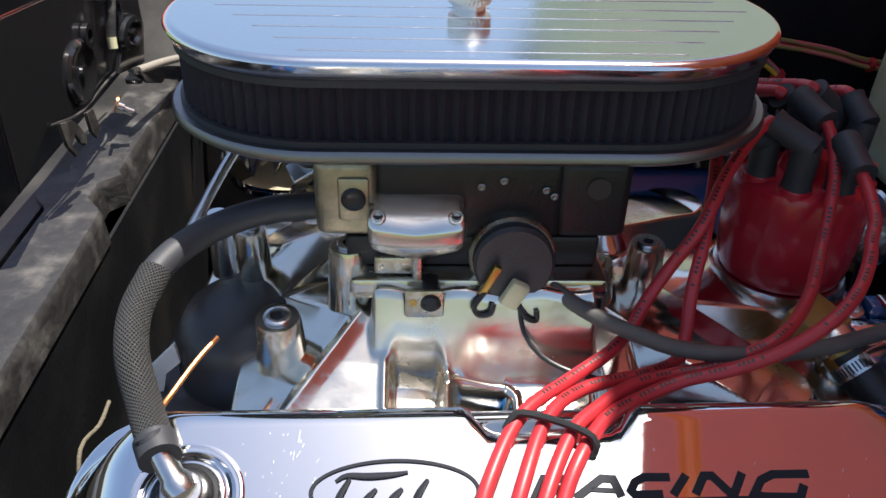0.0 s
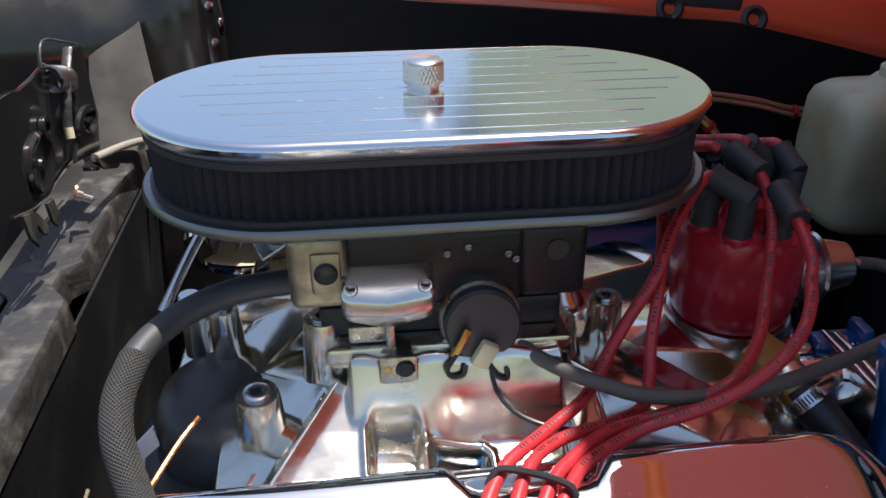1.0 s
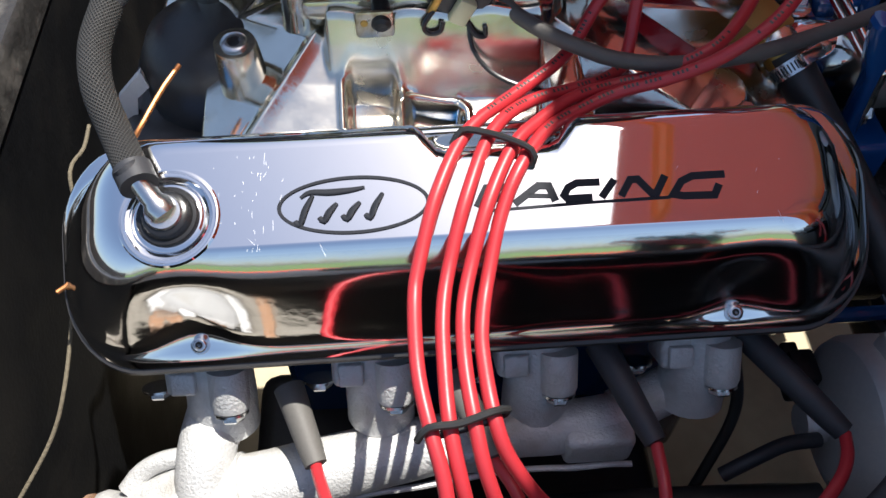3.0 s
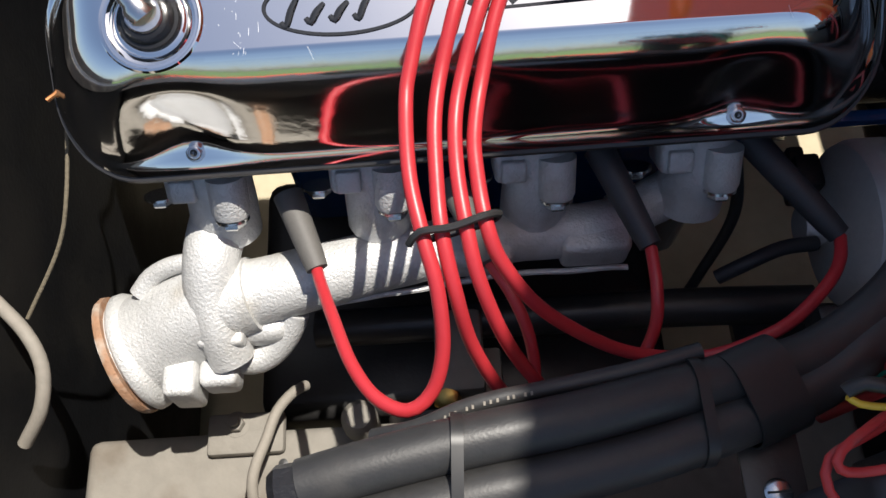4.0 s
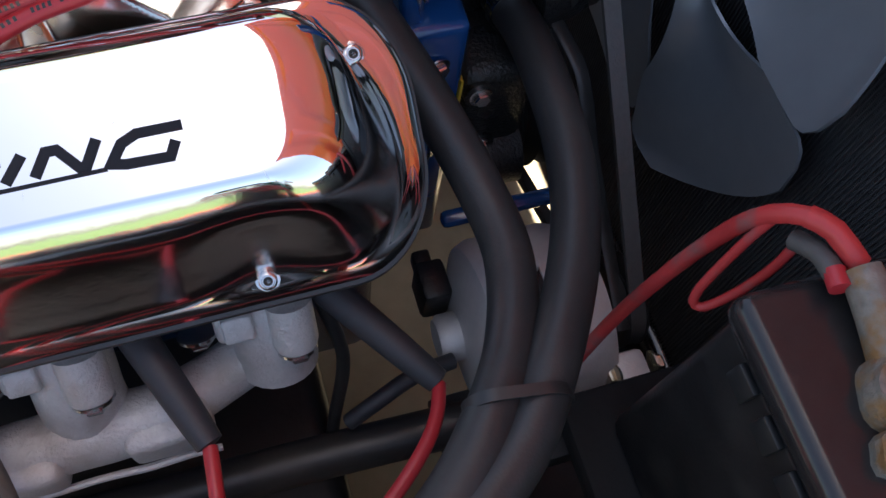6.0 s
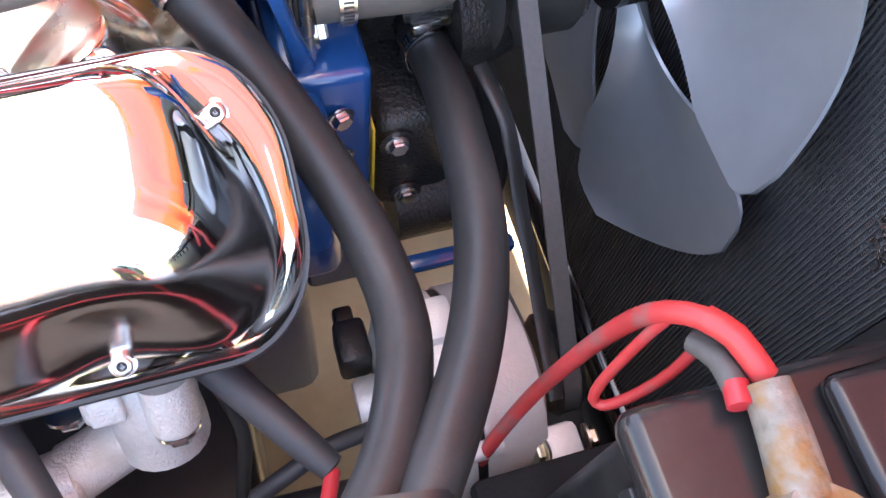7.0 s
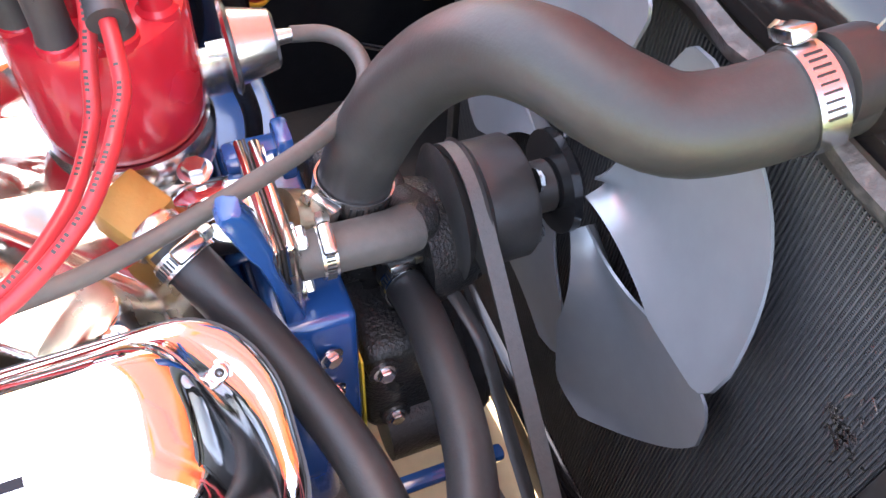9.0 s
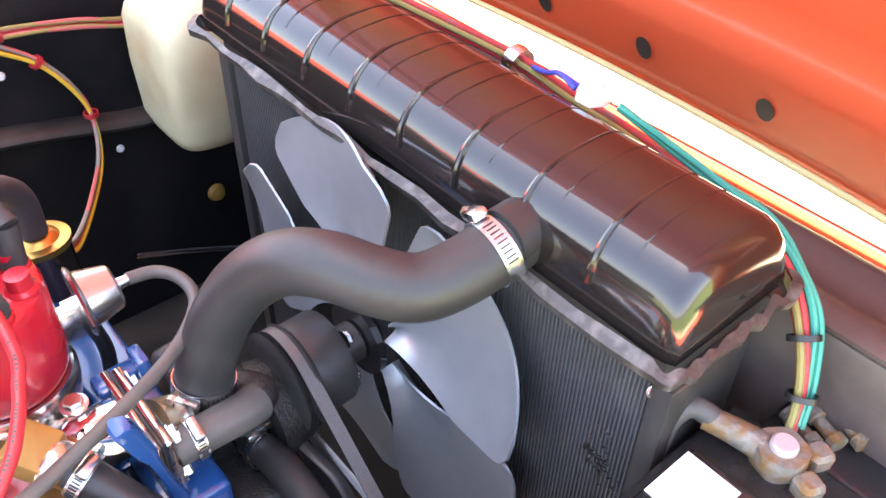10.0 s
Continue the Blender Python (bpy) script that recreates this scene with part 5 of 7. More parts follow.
part("log_web", rough_cast(boxbm((0.145, 0.393, 0.913), (0.212, 0.424, 0.945), 0.008, 3)), SILVER_CAST, ex)
part("casting_seam", rough_cast(tubebm([(0.297, 0.396, 0.9135), (0.25, 0.3955, 0.9135), (0.204, 0.395, 0.9135), (0.143, 0.389, 0.9125), (0.110, 0.386, 0.911), (0.075, 0.382, 0.908)], 0.0024, seg=8)), SILVER_CAST, ex)
part("collector", rough_cast(tubebm([(0.024, 0.391, 0.918), (-0.004, 0.387, 0.911), (-0.026, 0.382, 0.900), (-0.044, 0.377, 0.888), (-0.064, 0.370, 0.878), (-0.079, 0.365, 0.872)], 0.0345, seg=32, step=0.006, radii=lambda t: 0.80 + 0.42 * t)), SILVER_CAST, ex, smooth=60)
part("collector_brow", rough_cast(tubebm([(-0.012, 0.412, 0.933), (-0.034, 0.412, 0.929), (-0.052, 0.408, 0.921), (-0.064, 0.397, 0.913)], 0.0075, seg=12, step=0.005)), SILVER_CAST, ex)
part("rib", rough_cast(tubebm([(0.002, 0.440, 0.944), (-0.003, 0.412, 0.943), (-0.006, 0.390, 0.930), (-0.003, 0.368, 0.914), (0.002, 0.350, 0.893)], 0.0185, seg=20, step=0.005, radii=lambda t: 1.15 - 0.25 * t)), SILVER_CAST, ex, smooth=60)
part("lug", rough_cast(boxbm((-0.018, 0.352, 0.898), (0.016, 0.378, 0.9215), 0.004, 3), 0.0008), SILVER_CAST, ex)
part("lug_hole", lathebm([(0, 0), (0.0032, 0), (0.003, 0.0006), (0, 0.0003)], axis((-0.0005, 0.3655, 0.9220), (0, -0.15, 1)), 16), CARB_DARK, ex)
part("foot", rough_cast(boxbm((-0.046, 0.322, 0.862), (-0.022, 0.350, 0.905), 0.005, 3)), SILVER_CAST, ex)
part("foot", rough_cast(boxbm((-0.022, 0.330, 0.868), (0.006, 0.352, 0.898), 0.006, 3)), SILVER_CAST, ex)
part("web", rough_cast(boxbm((-0.002, 0.358, 0.884), (0.046, 0.392, 0.914), 0.011, 3)), SILVER_CAST, ex, smooth=60)
part("hook", rough_cast(tubebm([(-0.006, 0.364, 0.906), (-0.001, 0.356, 0.889), (0.014, 0.353, 0.880), (0.030, 0.358, 0.884), (0.043, 0.367, 0.896), (0.052, 0.378, 0.910)], 0.0125, seg=16, step=0.005, radii=lambda t: 1.1 - 0.3 * t)), SILVER_CAST, ex, smooth=60)
fl = bmesh.new()
lathe(fl, [(0.030, 0), (0.0470, 0), (0.0480, 0.003), (0.0470, 0.006), (0.030, 0.006)], axis((-0.0790, 0.3650, 0.872), (-0.93, -0.34, -0.15)), 36, wob=lambda a, h: 1 + 0.03 * math.sin(3 * a))
part("outlet_rim", rough_cast(lathebm([(0.030, -0.016), (0.042, -0.014), (0.0460, -0.008), (0.0466, -0.002), (0.045, 0.0), (0.030, 0.0)], axis((-0.0770, 0.3657, 0.8723), (-0.93, -0.34, -0.15)), 40, wob=lambda a, h: 1 + 0.035 * math.sin(2 * a + 1))), SILVER_CAST, ex, smooth=60)
part("outlet_flange", fl, RUSTED, ex, "rusty outlet flange edge")

# ---- chassis rail, pipes and bracket below ----
rl = thing("chassis_rail", "dust-caked beige steel chassis rail with bolt and holes", "chassis rail")
rb = bmesh.new()
box(rb, (-0.150, 0.235, 0.690), (0.50, 0.322, 0.775), 0.010, 3)
for v in rb.verts:
    v.co.z += 0.02 * (v.co.x + 0.15) * 0.6
part("rail", rb, DUST_STEEL, rl)
part("bracket_ear", boxbm((-0.045, 0.300, 0.775), (0.02, 0.335, 0.787), 0.004), DUST_STEEL, rl)
bolt(rl, (-0.020, 0.325, 0.786), (0, 0, 1), meshof("bolt", hexbm(0.0075, 0.008, 0.011, 0.006), DUST_STEEL), 1.0)
part("bump_stop", lathebm([(0, 0), (0.016, 0), (0.015, 0.02), (0.010, 0.026), (0, 0.026)], axis((0.085, 0.320, 0.786), (0, 0, 1)), 20), DUST_STEEL, rl)
part("rail_hole", lathebm([(0, 0), (0.004, 0), (0, 0.0004)], axis((0.018, 0.292, 0.7785), (0, 0, 1)), 14), TIE, rl)
tagged(part("vent_line", tubebm([(0.040, 0.352, 0.798), (0.032, 0.345, 0.808), (0.020, 0.328, 0.816), (0.012, 0.305, 0.818), (0.004, 0.280, 0.822), (0.002, 0.262, 0.815), (0.006, 0.245, 0.80)], 0.0045, seg=12), GREY_LINE), "dusty grey bent vent line", "pipe")
mt = thing("engine_mount", "dusty beige engine mount bracket with a brass nut", "engine mount")
part("bracket", boxbm((0.150, 0.330, 0.740), (0.190, 0.400, 0.835), 0.006), DUST_STEEL, mt)
part("plate", boxbm((0.178, 0.318, 0.770), (0.205, 0.372, 0.812), 0.004), DUST_STEEL, mt)
part("brass_nut", lathebm([(0, 0), (0.011, 0), (0.011, 0.016), (0.008, 0.018), (0, 0.018)], axis((0.160, 0.330, 0.815), (-0.2, -0.3, 1)), 6), BRASS, mt)
st = thing("steering_column_joint", "dusty round steering joint low beside the rail", "steering joint")
part("tube", tubebm([(-0.14, 0.20, 0.80), (-0.07, 0.225, 0.79), (0.0, 0.228, 0.785), (0.05, 0.224, 0.78)], 0.022, seg=20), DUST_STEEL, st)
part("collar", lathebm([(0.015, -0.012), (0.029, -0.012), (0.029, 0.012), (0.015, 0.012)], axis((-0.02, 0.228, 0.787), (1, 0.05, 0)), 24), RUSTED, st)
cr = thing("crossmember", "black steel crossmember under the engine", "crossmember")
part("beam", boxbm((0.10, 0.24, 0.60), (0.20, 1.15, 0.70), 0.015, 3), BLACK_PAINT, cr)
tagged(part("steering_rod", tubebm([(0.05, 0.40, 0.80), (0.2, 0.395, 0.815), (0.34, 0.390, 0.83), (0.46, 0.385, 0.835)], 0.016, seg=16), BLACK_PAINT), "black steel rod under the exhaust", "steering rod")

# rear: copper wire, white wires and loom hanging behind the cover
tagged(part("copper_wire", tubebm([(-0.075, 0.470, 1.060), (-0.066, 0.478, 1.062), (-0.060, 0.492, 1.072), (-0.050, 0.512, 1.092), (-0.032, 0.528, 1.112), (-0.0188, 0.540, 1.1233), (-0.0112, 0.555, 1.1287), (-0.0031, 0.570, 1.1343), (0.006, 0.584, 1.139)], 0.0017, seg=8), COPPER), "bare copper-coloured wire behind the valve cover", "wire")
tagged(part("dipstick_wire", tubebm([(-0.085, 0.62, 1.055), (-0.085, 0.598, 1.054), (-0.087, 0.570, 1.060), (-0.084, 0.541, 1.037), (-0.085, 0.488, 1.014), (-0.087, 0.440, 0.996), (-0.098, 0.410, 0.975), (-0.125, 0.37, 0.95)], 0.0014, seg=8), TWINE), "pale frayed cloth wire behind the engine", "wire")
tagged(part("grey_cable", tubebm([(-0.150, 0.385, 0.95), (-0.128, 0.362, 0.945), (-0.118, 0.340, 0.935), (-0.122, 0.315, 0.92), (-0.14, 0.295, 0.90)], 0.005, seg=10), GREY_LINE), "grey cable hanging beside the firewall", "cable")


# ---- heater hoses and their clips ----
HA = [(0.402, 0.594, 1.119), (0.414, 0.576, 1.104), (0.436, 0.545, 1.075), (0.455, 0.510, 1.050), (0.468, 0.470, 1.034), (0.470, 0.425, 1.035), (0.454, 0.378, 1.046), (0.429, 0.341, 1.056), (0.396, 0.308, 1.058), (0.347, 0.2805, 1.059), (0.278, 0.266, 1.066), (0.222, 0.254, 1.070), (0.168, 0.246, 1.070), (0.114, 0.236, 1.069), (0.085, 0.230, 1.066)]
HB = [(0.5310, 0.6120, 1.016), (0.5325, 0.594, 1.020), (0.5330, 0.570, 1.026), (0.531, 0.538, 1.032), (0.526, 0.490, 1.037), (0.516, 0.448, 1.040), (0.497, 0.405, 1.045), (0.466, 0.358, 1.054), (0.434, 0.320, 1.056), (0.384, 0.287, 1.059), (0.344, 0.264, 1.058), (0.274, 0.240, 1.062), (0.219, 0.228, 1.064), (0.166, 0.220, 1.064), (0.10, 0.208, 1.062)]
tagged(part("heater_hose", tubebm(HA, 0.0136, seg=24, step=0.006), RUBBER), "thick black rubber heater hose from the intake", "hose", "heater hoses")
tagged(part("heater_hose", tubebm(HB, 0.0138, seg=24, step=0.006), RUBBER), "thick black rubber heater hose from the water pump", "hose", "heater hoses")
tagged(part("hose_end_plug", lathebm([(0, 0), (0.010, 0), (0.0125, 0.004), (0.0125, 0.020), (0.009, 0.024), (0.0, 0.024)], axis((0.093, 0.2305, 1.066), (-1, -0.1, 0)), 8), CARB_DARK), "black fitting in the end of the hose", "fitting")


def on_hose(pts, x):
    """The place and direction of a hose where it passes x, on its way to the rear."""
    line = spline(pts)
    k = max(i for i in range(1, len(line) - 1) if line[i].x > x)
    return line[k], (line[k + 1] - line[k - 1]).normalized()


def strap(x, name, label, w=0.012, r=0.0158, dx=0.0):
    """A flat strap round both hoses."""
    (a, ta), (c, tc) = on_hose(HA, x), on_hose(HB, x + dx)
    side = (a - c).normalized()
    t = (ta + tc).normalized()
    t = (t - side * t.dot(side)).normalized()
    up = side.cross(t).normalized()
    if up.z < 0:
        up = -up
    loop, inner = [], []
    for cen, s in ((a, 0), (c, 1)):
        for i in range(17):
            an = math.pi / 2 - math.pi * (i / 16 + s)
            for out, rad in ((loop, r), (inner, r - 0.0013)):
                out.append(cen + side * (rad * math.cos(an)) + up * (rad * math.sin(an)))
    bm = bmesh.new()
    loft(bm, [[p + t * (w / 2) for p in inner], [p + t * (w / 2) for p in loop], [p - t * (w / 2) for p in loop], [p - t * (w / 2) for p in inner]])
    ob = tagged(part(name, bm, TIE), label, "hose strap", "hose straps")
    return ob


strap(0.160, "hose_strap", "narrow black tie round both heater hoses", 0.006)
strap(0.282, "hose_strap", "narrow black tie round both heater hoses", 0.006)
strap(0.310, "hose_strap", "wide black strap clipping the hoses to the wing", 0.030, 0.0165, 0.010)
strap(0.432, "hose_strap", "narrow black tie round both heater hoses", 0.006, dx=0.02)
clip = thing("hose_clip", "black steel clip screwed to the inner wing shelf", "clip")
part("tab", boxbm((0.306, 0.192, 1.0460), (0.338, 0.250, 1.0485), 0.001), BLACK_PAINT, clip)
part("leg", boxbm((0.310, 0.240, 1.0195), (0.334, 0.243, 1.0465), 0.001), BLACK_PAINT, clip)
part("screw", lathebm([(0, 0), (0.0072, 0), (0.0072, 0.0016), (0.005, 0.0034), (0, 0.0038)], axis((0.322, 0.2150, 1.0487), (0, 0, 1)), 28), STEEL, clip, "bright slotted screw")
part("screw_slot", boxbm((-0.0060, -0.0006, 0), (0.0060, 0.0006, 0.0041), 0, 1, axis((0.322, 0.2150, 1.0487), (0, 0, 1))), TIE, clip)
pc = thing("printed_cable", "thin dark cable with faded white print along the hoses", "cable")
PCL = [(0.118, 0.258, 1.036), (0.143, 0.2585, 1.052), (0.165, 0.2640, 1.062), (0.184, 0.2675, 1.066), (0.209, 0.2705, 1.068), (0.251, 0.2765, 1.070), (0.290, 0.2850, 1.070)]
part("sheath", tubebm(PCL, 0.0046, seg=12), RUBBER, pc)
pl = spline(PCL, 0.003)
for k in range(10, 30):
    if k % 7 in (3, 6):
        continue
    d = (pl[k + 1] - pl[k]).normalized()
    part("print_mark", boxbm((-0.0006, -0.0010, -0.0002), (0.0006, 0.0010, 0.0002), 0, 1, axis(pl[k] + Vector((0, -0.0018, 0.0043)), (0, -0.4, 1))), GREY_LINE, pc)
tagged(part("rear_hose", tubebm([(0.376, 0.40, 0.868), (0.395, 0.405, 0.880), (0.425, 0.415, 0.884), (0.455, 0.42, 0.878)], 0.006, seg=12), BOOT), "small black hose end under the manifold", "hose")
tagged(part("dipstick_tube", tubebm([(0.372, 0.455, 0.97), (0.380, 0.43, 0.92), (0.368, 0.41, 0.85), (0.36, 0.40, 0.78)], 0.0045, seg=10), RUBBER), "thin black tube behind the alternator", "tube")

# ---- front of the engine: thermostat housing, pump, timing cover ----
fe = thing("timing_cover", "blue enamelled timing cover and pump backing", "timing cover")
part("cover", boxbm((0.440, 0.556, 0.80), (0.4893, 0.82, 1.062), 0.006, 3), BLUE, fe)
part("flange", boxbm((0.425, 0.52, 0.90), (0.462, 0.60, 1.055), 0.01, 3), BLUE, fe)
arm = bmesh.new()
rings = []
for x, y, z, w in ((0.4300, 0.556, 1.176, 0.0040), (0.4315, 0.556, 1.174, 0.0085), (0.4345, 0.557, 1.166, 0.0100), (0.4390, 0.559, 1.150, 0.0098), (0.4425, 0.560, 1.138, 0.0092), (0.4440, 0.561, 1.130, 0.0060), (0.4465, 0.563, 1.115, 0.0050), (0.4500, 0.566, 1.095, 0.0052), (0.4540, 0.570, 1.070, 0.0080), (0.4560, 0.572, 1.050, 0.0110)):
    rings.append([(x + w * 0.72 * math.copysign(abs(math.cos(a)) ** 0.5, math.cos(a)), y + 0.0075 * math.copysign(abs(math.sin(a)) ** 0.6, math.sin(a)), z + w * 0.25 * math.cos(a)) for a in (2 * math.pi * i / 24 for i in range(24))])
loft(arm, rings, cap0=True, cap1=True)
part("lifting_arm", arm, BLUE, fe)
for z in (0.94, 0.99, 1.03):
    bolt(fe, (0.470, 0.554, z), (0.3, -1, 0), BOLT_STEEL, 0.9)
part("rear_arm", boxbm((0.440, 0.640, 1.108), (0.474, 0.656, 1.122), 0.004), BLUE, fe)
part("rear_lug", boxbm((0.470, 0.634, 1.100), (0.480, 0.656, 1.132), 0.003), BLUE, fe)
part("lower_bar", boxbm((0.470, 0.504, 0.908), (0.575, 0.516, 0.919), 0.004), BLUE, fe)
wp = thing("water_pump", "black painted water pump with hose outlets", "water pump")
part("body", boxbm((0.492, 0.56, 0.90), (0.548, 0.74, 1.002), 0.012, 3), PUMP_BLACK, wp)
part("gasket", boxbm((0.4896, 0.5585, 0.896), (0.4914, 0.741, 1.004), 0.0004), YELLOW, wp, "thin yellow gasket edge")
part("outlet", tubebm([(0.526, 0.583, 1.092), (0.537, 0.590, 1.088), (0.542, 0.606, 1.076), (0.540, 0.632, 1.060)], 0.0130, seg=20), PUMP_BLACK, wp)
part("web", boxbm((0.4935, 0.622, 0.99), (0.548, 0.70, 1.076), 0.010, 3), PUMP_BLACK, wp)
part("strap_lug", lathebm([(0, -0.03), (0.011, -0.03), (0.010, 0.002), (0, 0.002)], axis((0.549, 0.606, 1.048), (1, -0.2, 0.15)), 20), PUMP_BLACK, wp)
bolt(wp, (0.552, 0.6055, 1.0485), (1, -0.2, 0.15), BOLT_COPPER, 0.95)
for p in ((0.505, 0.560, 0.985), (0.512, 0.5585, 0.925)):
    part("casting_boss", lathebm([(0, -0.012), (0.012, -0.012), (0.011, 0.002), (0, 0.002)], axis(p, (0, -1, 0.1)), 20), PUMP_BLACK, wp)
    bolt(wp, (p[0], p[1] - 0.002, p[2]), (0, -1, 0.1), BOLT_STEEL, 0.9)
part("snout", lathebm([(0, 0), (0.045, 0), (0.038, 0.03), (0.03, 0.05), (0, 0.05)], axis((0.545, 0.62, 1.03), (1, 0, 0)), 30), PUMP_BLACK, wp)
part("neck", lathebm([(0, 0), (0.0125, 0), (0.0125, 0.034), (0, 0.034)], axis((0.529, 0.638, 1.010), (0.06, -0.95, 0.25)), 20), PUMP_BLACK, wp)
part("lower_lobe", lathebm([(0, 0), (0.030, 0), (0.030, 0.04), (0, 0.04)], axis((0.505, 0.57, 0.895), (1, 0, 0)), 26), PUMP_BLACK, wp)
bolt(wp, (0.549, 0.600, 0.965), (1, -0.4, 0.1), BOLT_STEEL, 0.9)
bolt(wp, (0.565, 0.640, 0.995), (1, -0.2, 0.2), BOLT_ZINC, 1.0)
th = thing("thermostat_housing", "chromed thermostat housing at the front of the intake", "thermostat housing")
part("crossover", lathebm([(0, 0), (0.010, 0.0006), (0.018, 0.0035), (0.0235, 0.009), (0.0262, 0.017), (0.0265, 0.026), (0.0255, 0.0485), (0, 0.0485)], axis((0.400, 0.622, 1.093), (1, -0.02, 0)), 44), CHROME, th, "chromed round end of the coolant passage")
part("intake_flange", boxbm((0.4475, 0.566, 1.064), (0.4535, 0.654, 1.124), 0.003, 3), POLISHED, th)
part("gasket", boxbm((0.4535, 0.567, 1.065), (0.4550, 0.653, 1.123), 0.0003), TIE, th)
part("housing_flange", boxbm((0.4550, 0.566, 1.064), (0.4630, 0.652, 1.124), 0.0035, 3), POLISHED, th)
part("neck", tubebm([(0.460, 0.608, 1.092), (0.480, 0.611, 1.082), (0.496, 0.614, 1.078), (0.503, 0.615, 1.088), (0.506, 0.615, 1.102)], 0.0200, seg=26, radii=lambda t: 1.15 - 0.14 * t), CARB, th, "grey cast hose neck")
for p in ((0.463, 0.580, 1.112), (0.463, 0.576, 1.079), (0.463, 0.643, 1.112)):
    bolt(th, p, (1, -0.1, 0.1), BOLT_STEEL, 1.15)
bolt(th, (0.424, 0.640, 1.119), (0, 0, 1), BOLT_STEEL, 1.1)
part("sensor", lathebm([(0, 0), (0.009, 0), (0.009, 0.010), (0.006, 0.012), (0.004, 0.02), (0, 0.02)], axis((0.412, 0.660, 1.095), (0, 0.2, 1)), 6), CARB_DARK, th)
of = thing("heater_fitting", "ochre brass heater hose elbow on the intake", "pipe fitting")
part("block", boxbm((-0.0155, -0.0150, -0.014), (0.0155, 0.0150, 0.014), 0.0025, 2, Matrix.Translation((0.3885, 0.6165, 1.122)) @ pose(0, 0, 0, 14, -8, 34)), OCHRE, of)
part("collar", lathebm([(0, 0), (0.0150, 0), (0.0162, 0.003), (0.0162, 0.008), (0.0150, 0.011), (0, 0.011)], axis((0.3935, 0.6050, 1.1215), (0.5, -0.75, -0.35)), 28), SATIN, of, "bright collar")
part("stub", lathebm([(0, 0), (0.013, 0), (0.013, 0.016), (0, 0.016)], axis((0.3970, 0.6000, 1.1200), (0.5, -0.75, -0.45)), 20), BRASS, of)
part("bypass", tubebm([(0.464, 0.580, 1.097), (0.480, 0.579, 1.098), (0.500, 0.579, 1.097), (0.518, 0.580, 1.095), (0.530, 0.584, 1.092)], 0.0145, seg=22, radii=lambda t: 0.94 + 0.08 * t), RUBBER_GREY, None)
bpipe = bpy.data.objects["bypass"]
bpipe.name = "bypass_hose"
tagged(bpipe, "short grey bypass hose on the water pump", "hose")

# upper radiator hose
RH = [(0.5035, 0.615, 1.090), (0.5065, 0.615, 1.104), (0.514, 0.614, 1.130), (0.5275, 0.607, 1.166), (0.543, 0.592, 1.199), (0.558, 0.566, 1.226), (0.572, 0.535, 1.238), (0.587, 0.507, 1.236), (0.606, 0.489, 1.232), (0.630, 0.480, 1.236), (0.656, 0.476, 1.243), (0.685, 0.474, 1.250)]
tagged(part("radiator_hose", tubebm(RH, 0.0215, seg=30, step=0.006), RUBBER), "fat grey-black moulded upper radiator hose", "hose")
clamp_band(None, RH[10], Vector(RH[11]) - Vector(RH[9]), 0.0222, 0.012, (-0.3, 0.6, 0.8), label="bright worm-drive clamp at the radiator end of the hose")
clamp_band(None, RH[1], (0.22, 0.0, 1.0), 0.0222, 0.012, (-0.8, -0.6, 0.1), label="worm-drive clamp at the thermostat end of the hose")
clamp_band(None, (0.4068, 0.5865, 1.1140), (0.5, -0.75, -0.5), 0.0150, 0.010, (0, -0.2, 1), label="worm-drive clamp on the heater hose at the intake")
clamp_band(None, (0.5322, 0.5960, 1.0198), (0.06, -0.95, 0.2), 0.0146, 0.010, (-0.1, 0.3, 1), label="worm-drive clamp on the heater hose at the pump")
clamp_band(None, (0.4790, 0.579, 1.0978), (1, -0.03, -0.02), 0.0146, 0.0085, (0, -0.35, 0.9), label="worm-drive clamp on the bypass hose")
VH = [(0.2275, 0.5852, 1.158), (0.2432, 0.5726, 1.1565), (0.2593, 0.5635, 1.1545), (0.276, 0.5573, 1.152), (0.311, 0.5545, 1.149), (0.3594, 0.561, 1.148), (0.4105, 0.577, 1.149), (0.4490, 0.591, 1.151), (0.4866, 0.610, 1.150), (0.515, 0.635, 1.147), (0.5285, 0.655, 1.1485), (0.5285, 0.680, 1.149), (0.517, 0.697, 1.149), (0.497, 0.6985, 1.152)]
tagged(part("vacuum_hose", tubebm([(0.201, 0.622, 1.182), (0.204, 0.612, 1.171), (0.2125, 0.600, 1.162)] + VH, 0.0050, seg=14), RUBBER_GREY), "grey rubber vacuum hose to the distributor", "hose")

# ---- belt drive, pulleys, fan ----
PY, PZ = 0.620, 1.052
fp = thing("fan_pulley", "black painted fan hub and pulley stack", "pulley")
part("drum", lathebm([(0, 0.0), (0.040, 0.0), (0.046, 0.004), (0.036, 0.012), (0.046, 0.020), (0.042, 0.024), (0.042, 0.052), (0.039, 0.056), (0, 0.056)], axis((0.5625, PY, PZ), (1, 0, 0)), 44), BLACK_PAINT, fp)
part("hub", lathebm([(0, 0.056), (0.018, 0.056), (0.018, 0.075), (0.012, 0.080), (0, 0.08)], axis((0.566, PY, PZ), (1, 0, 0)), 24), BLACK_PAINT, fp)
for k in range(4):
    a = radians(90 * k + 30)
    bolt(fp, (0.623, PY + 0.028 * math.cos(a), PZ + 0.028 * math.sin(a)), (1, 0, 0), BOLT_STEEL, 0.9)
cp = thing("crank_pulley", "black grooved crank pulley low on the engine", "pulley")
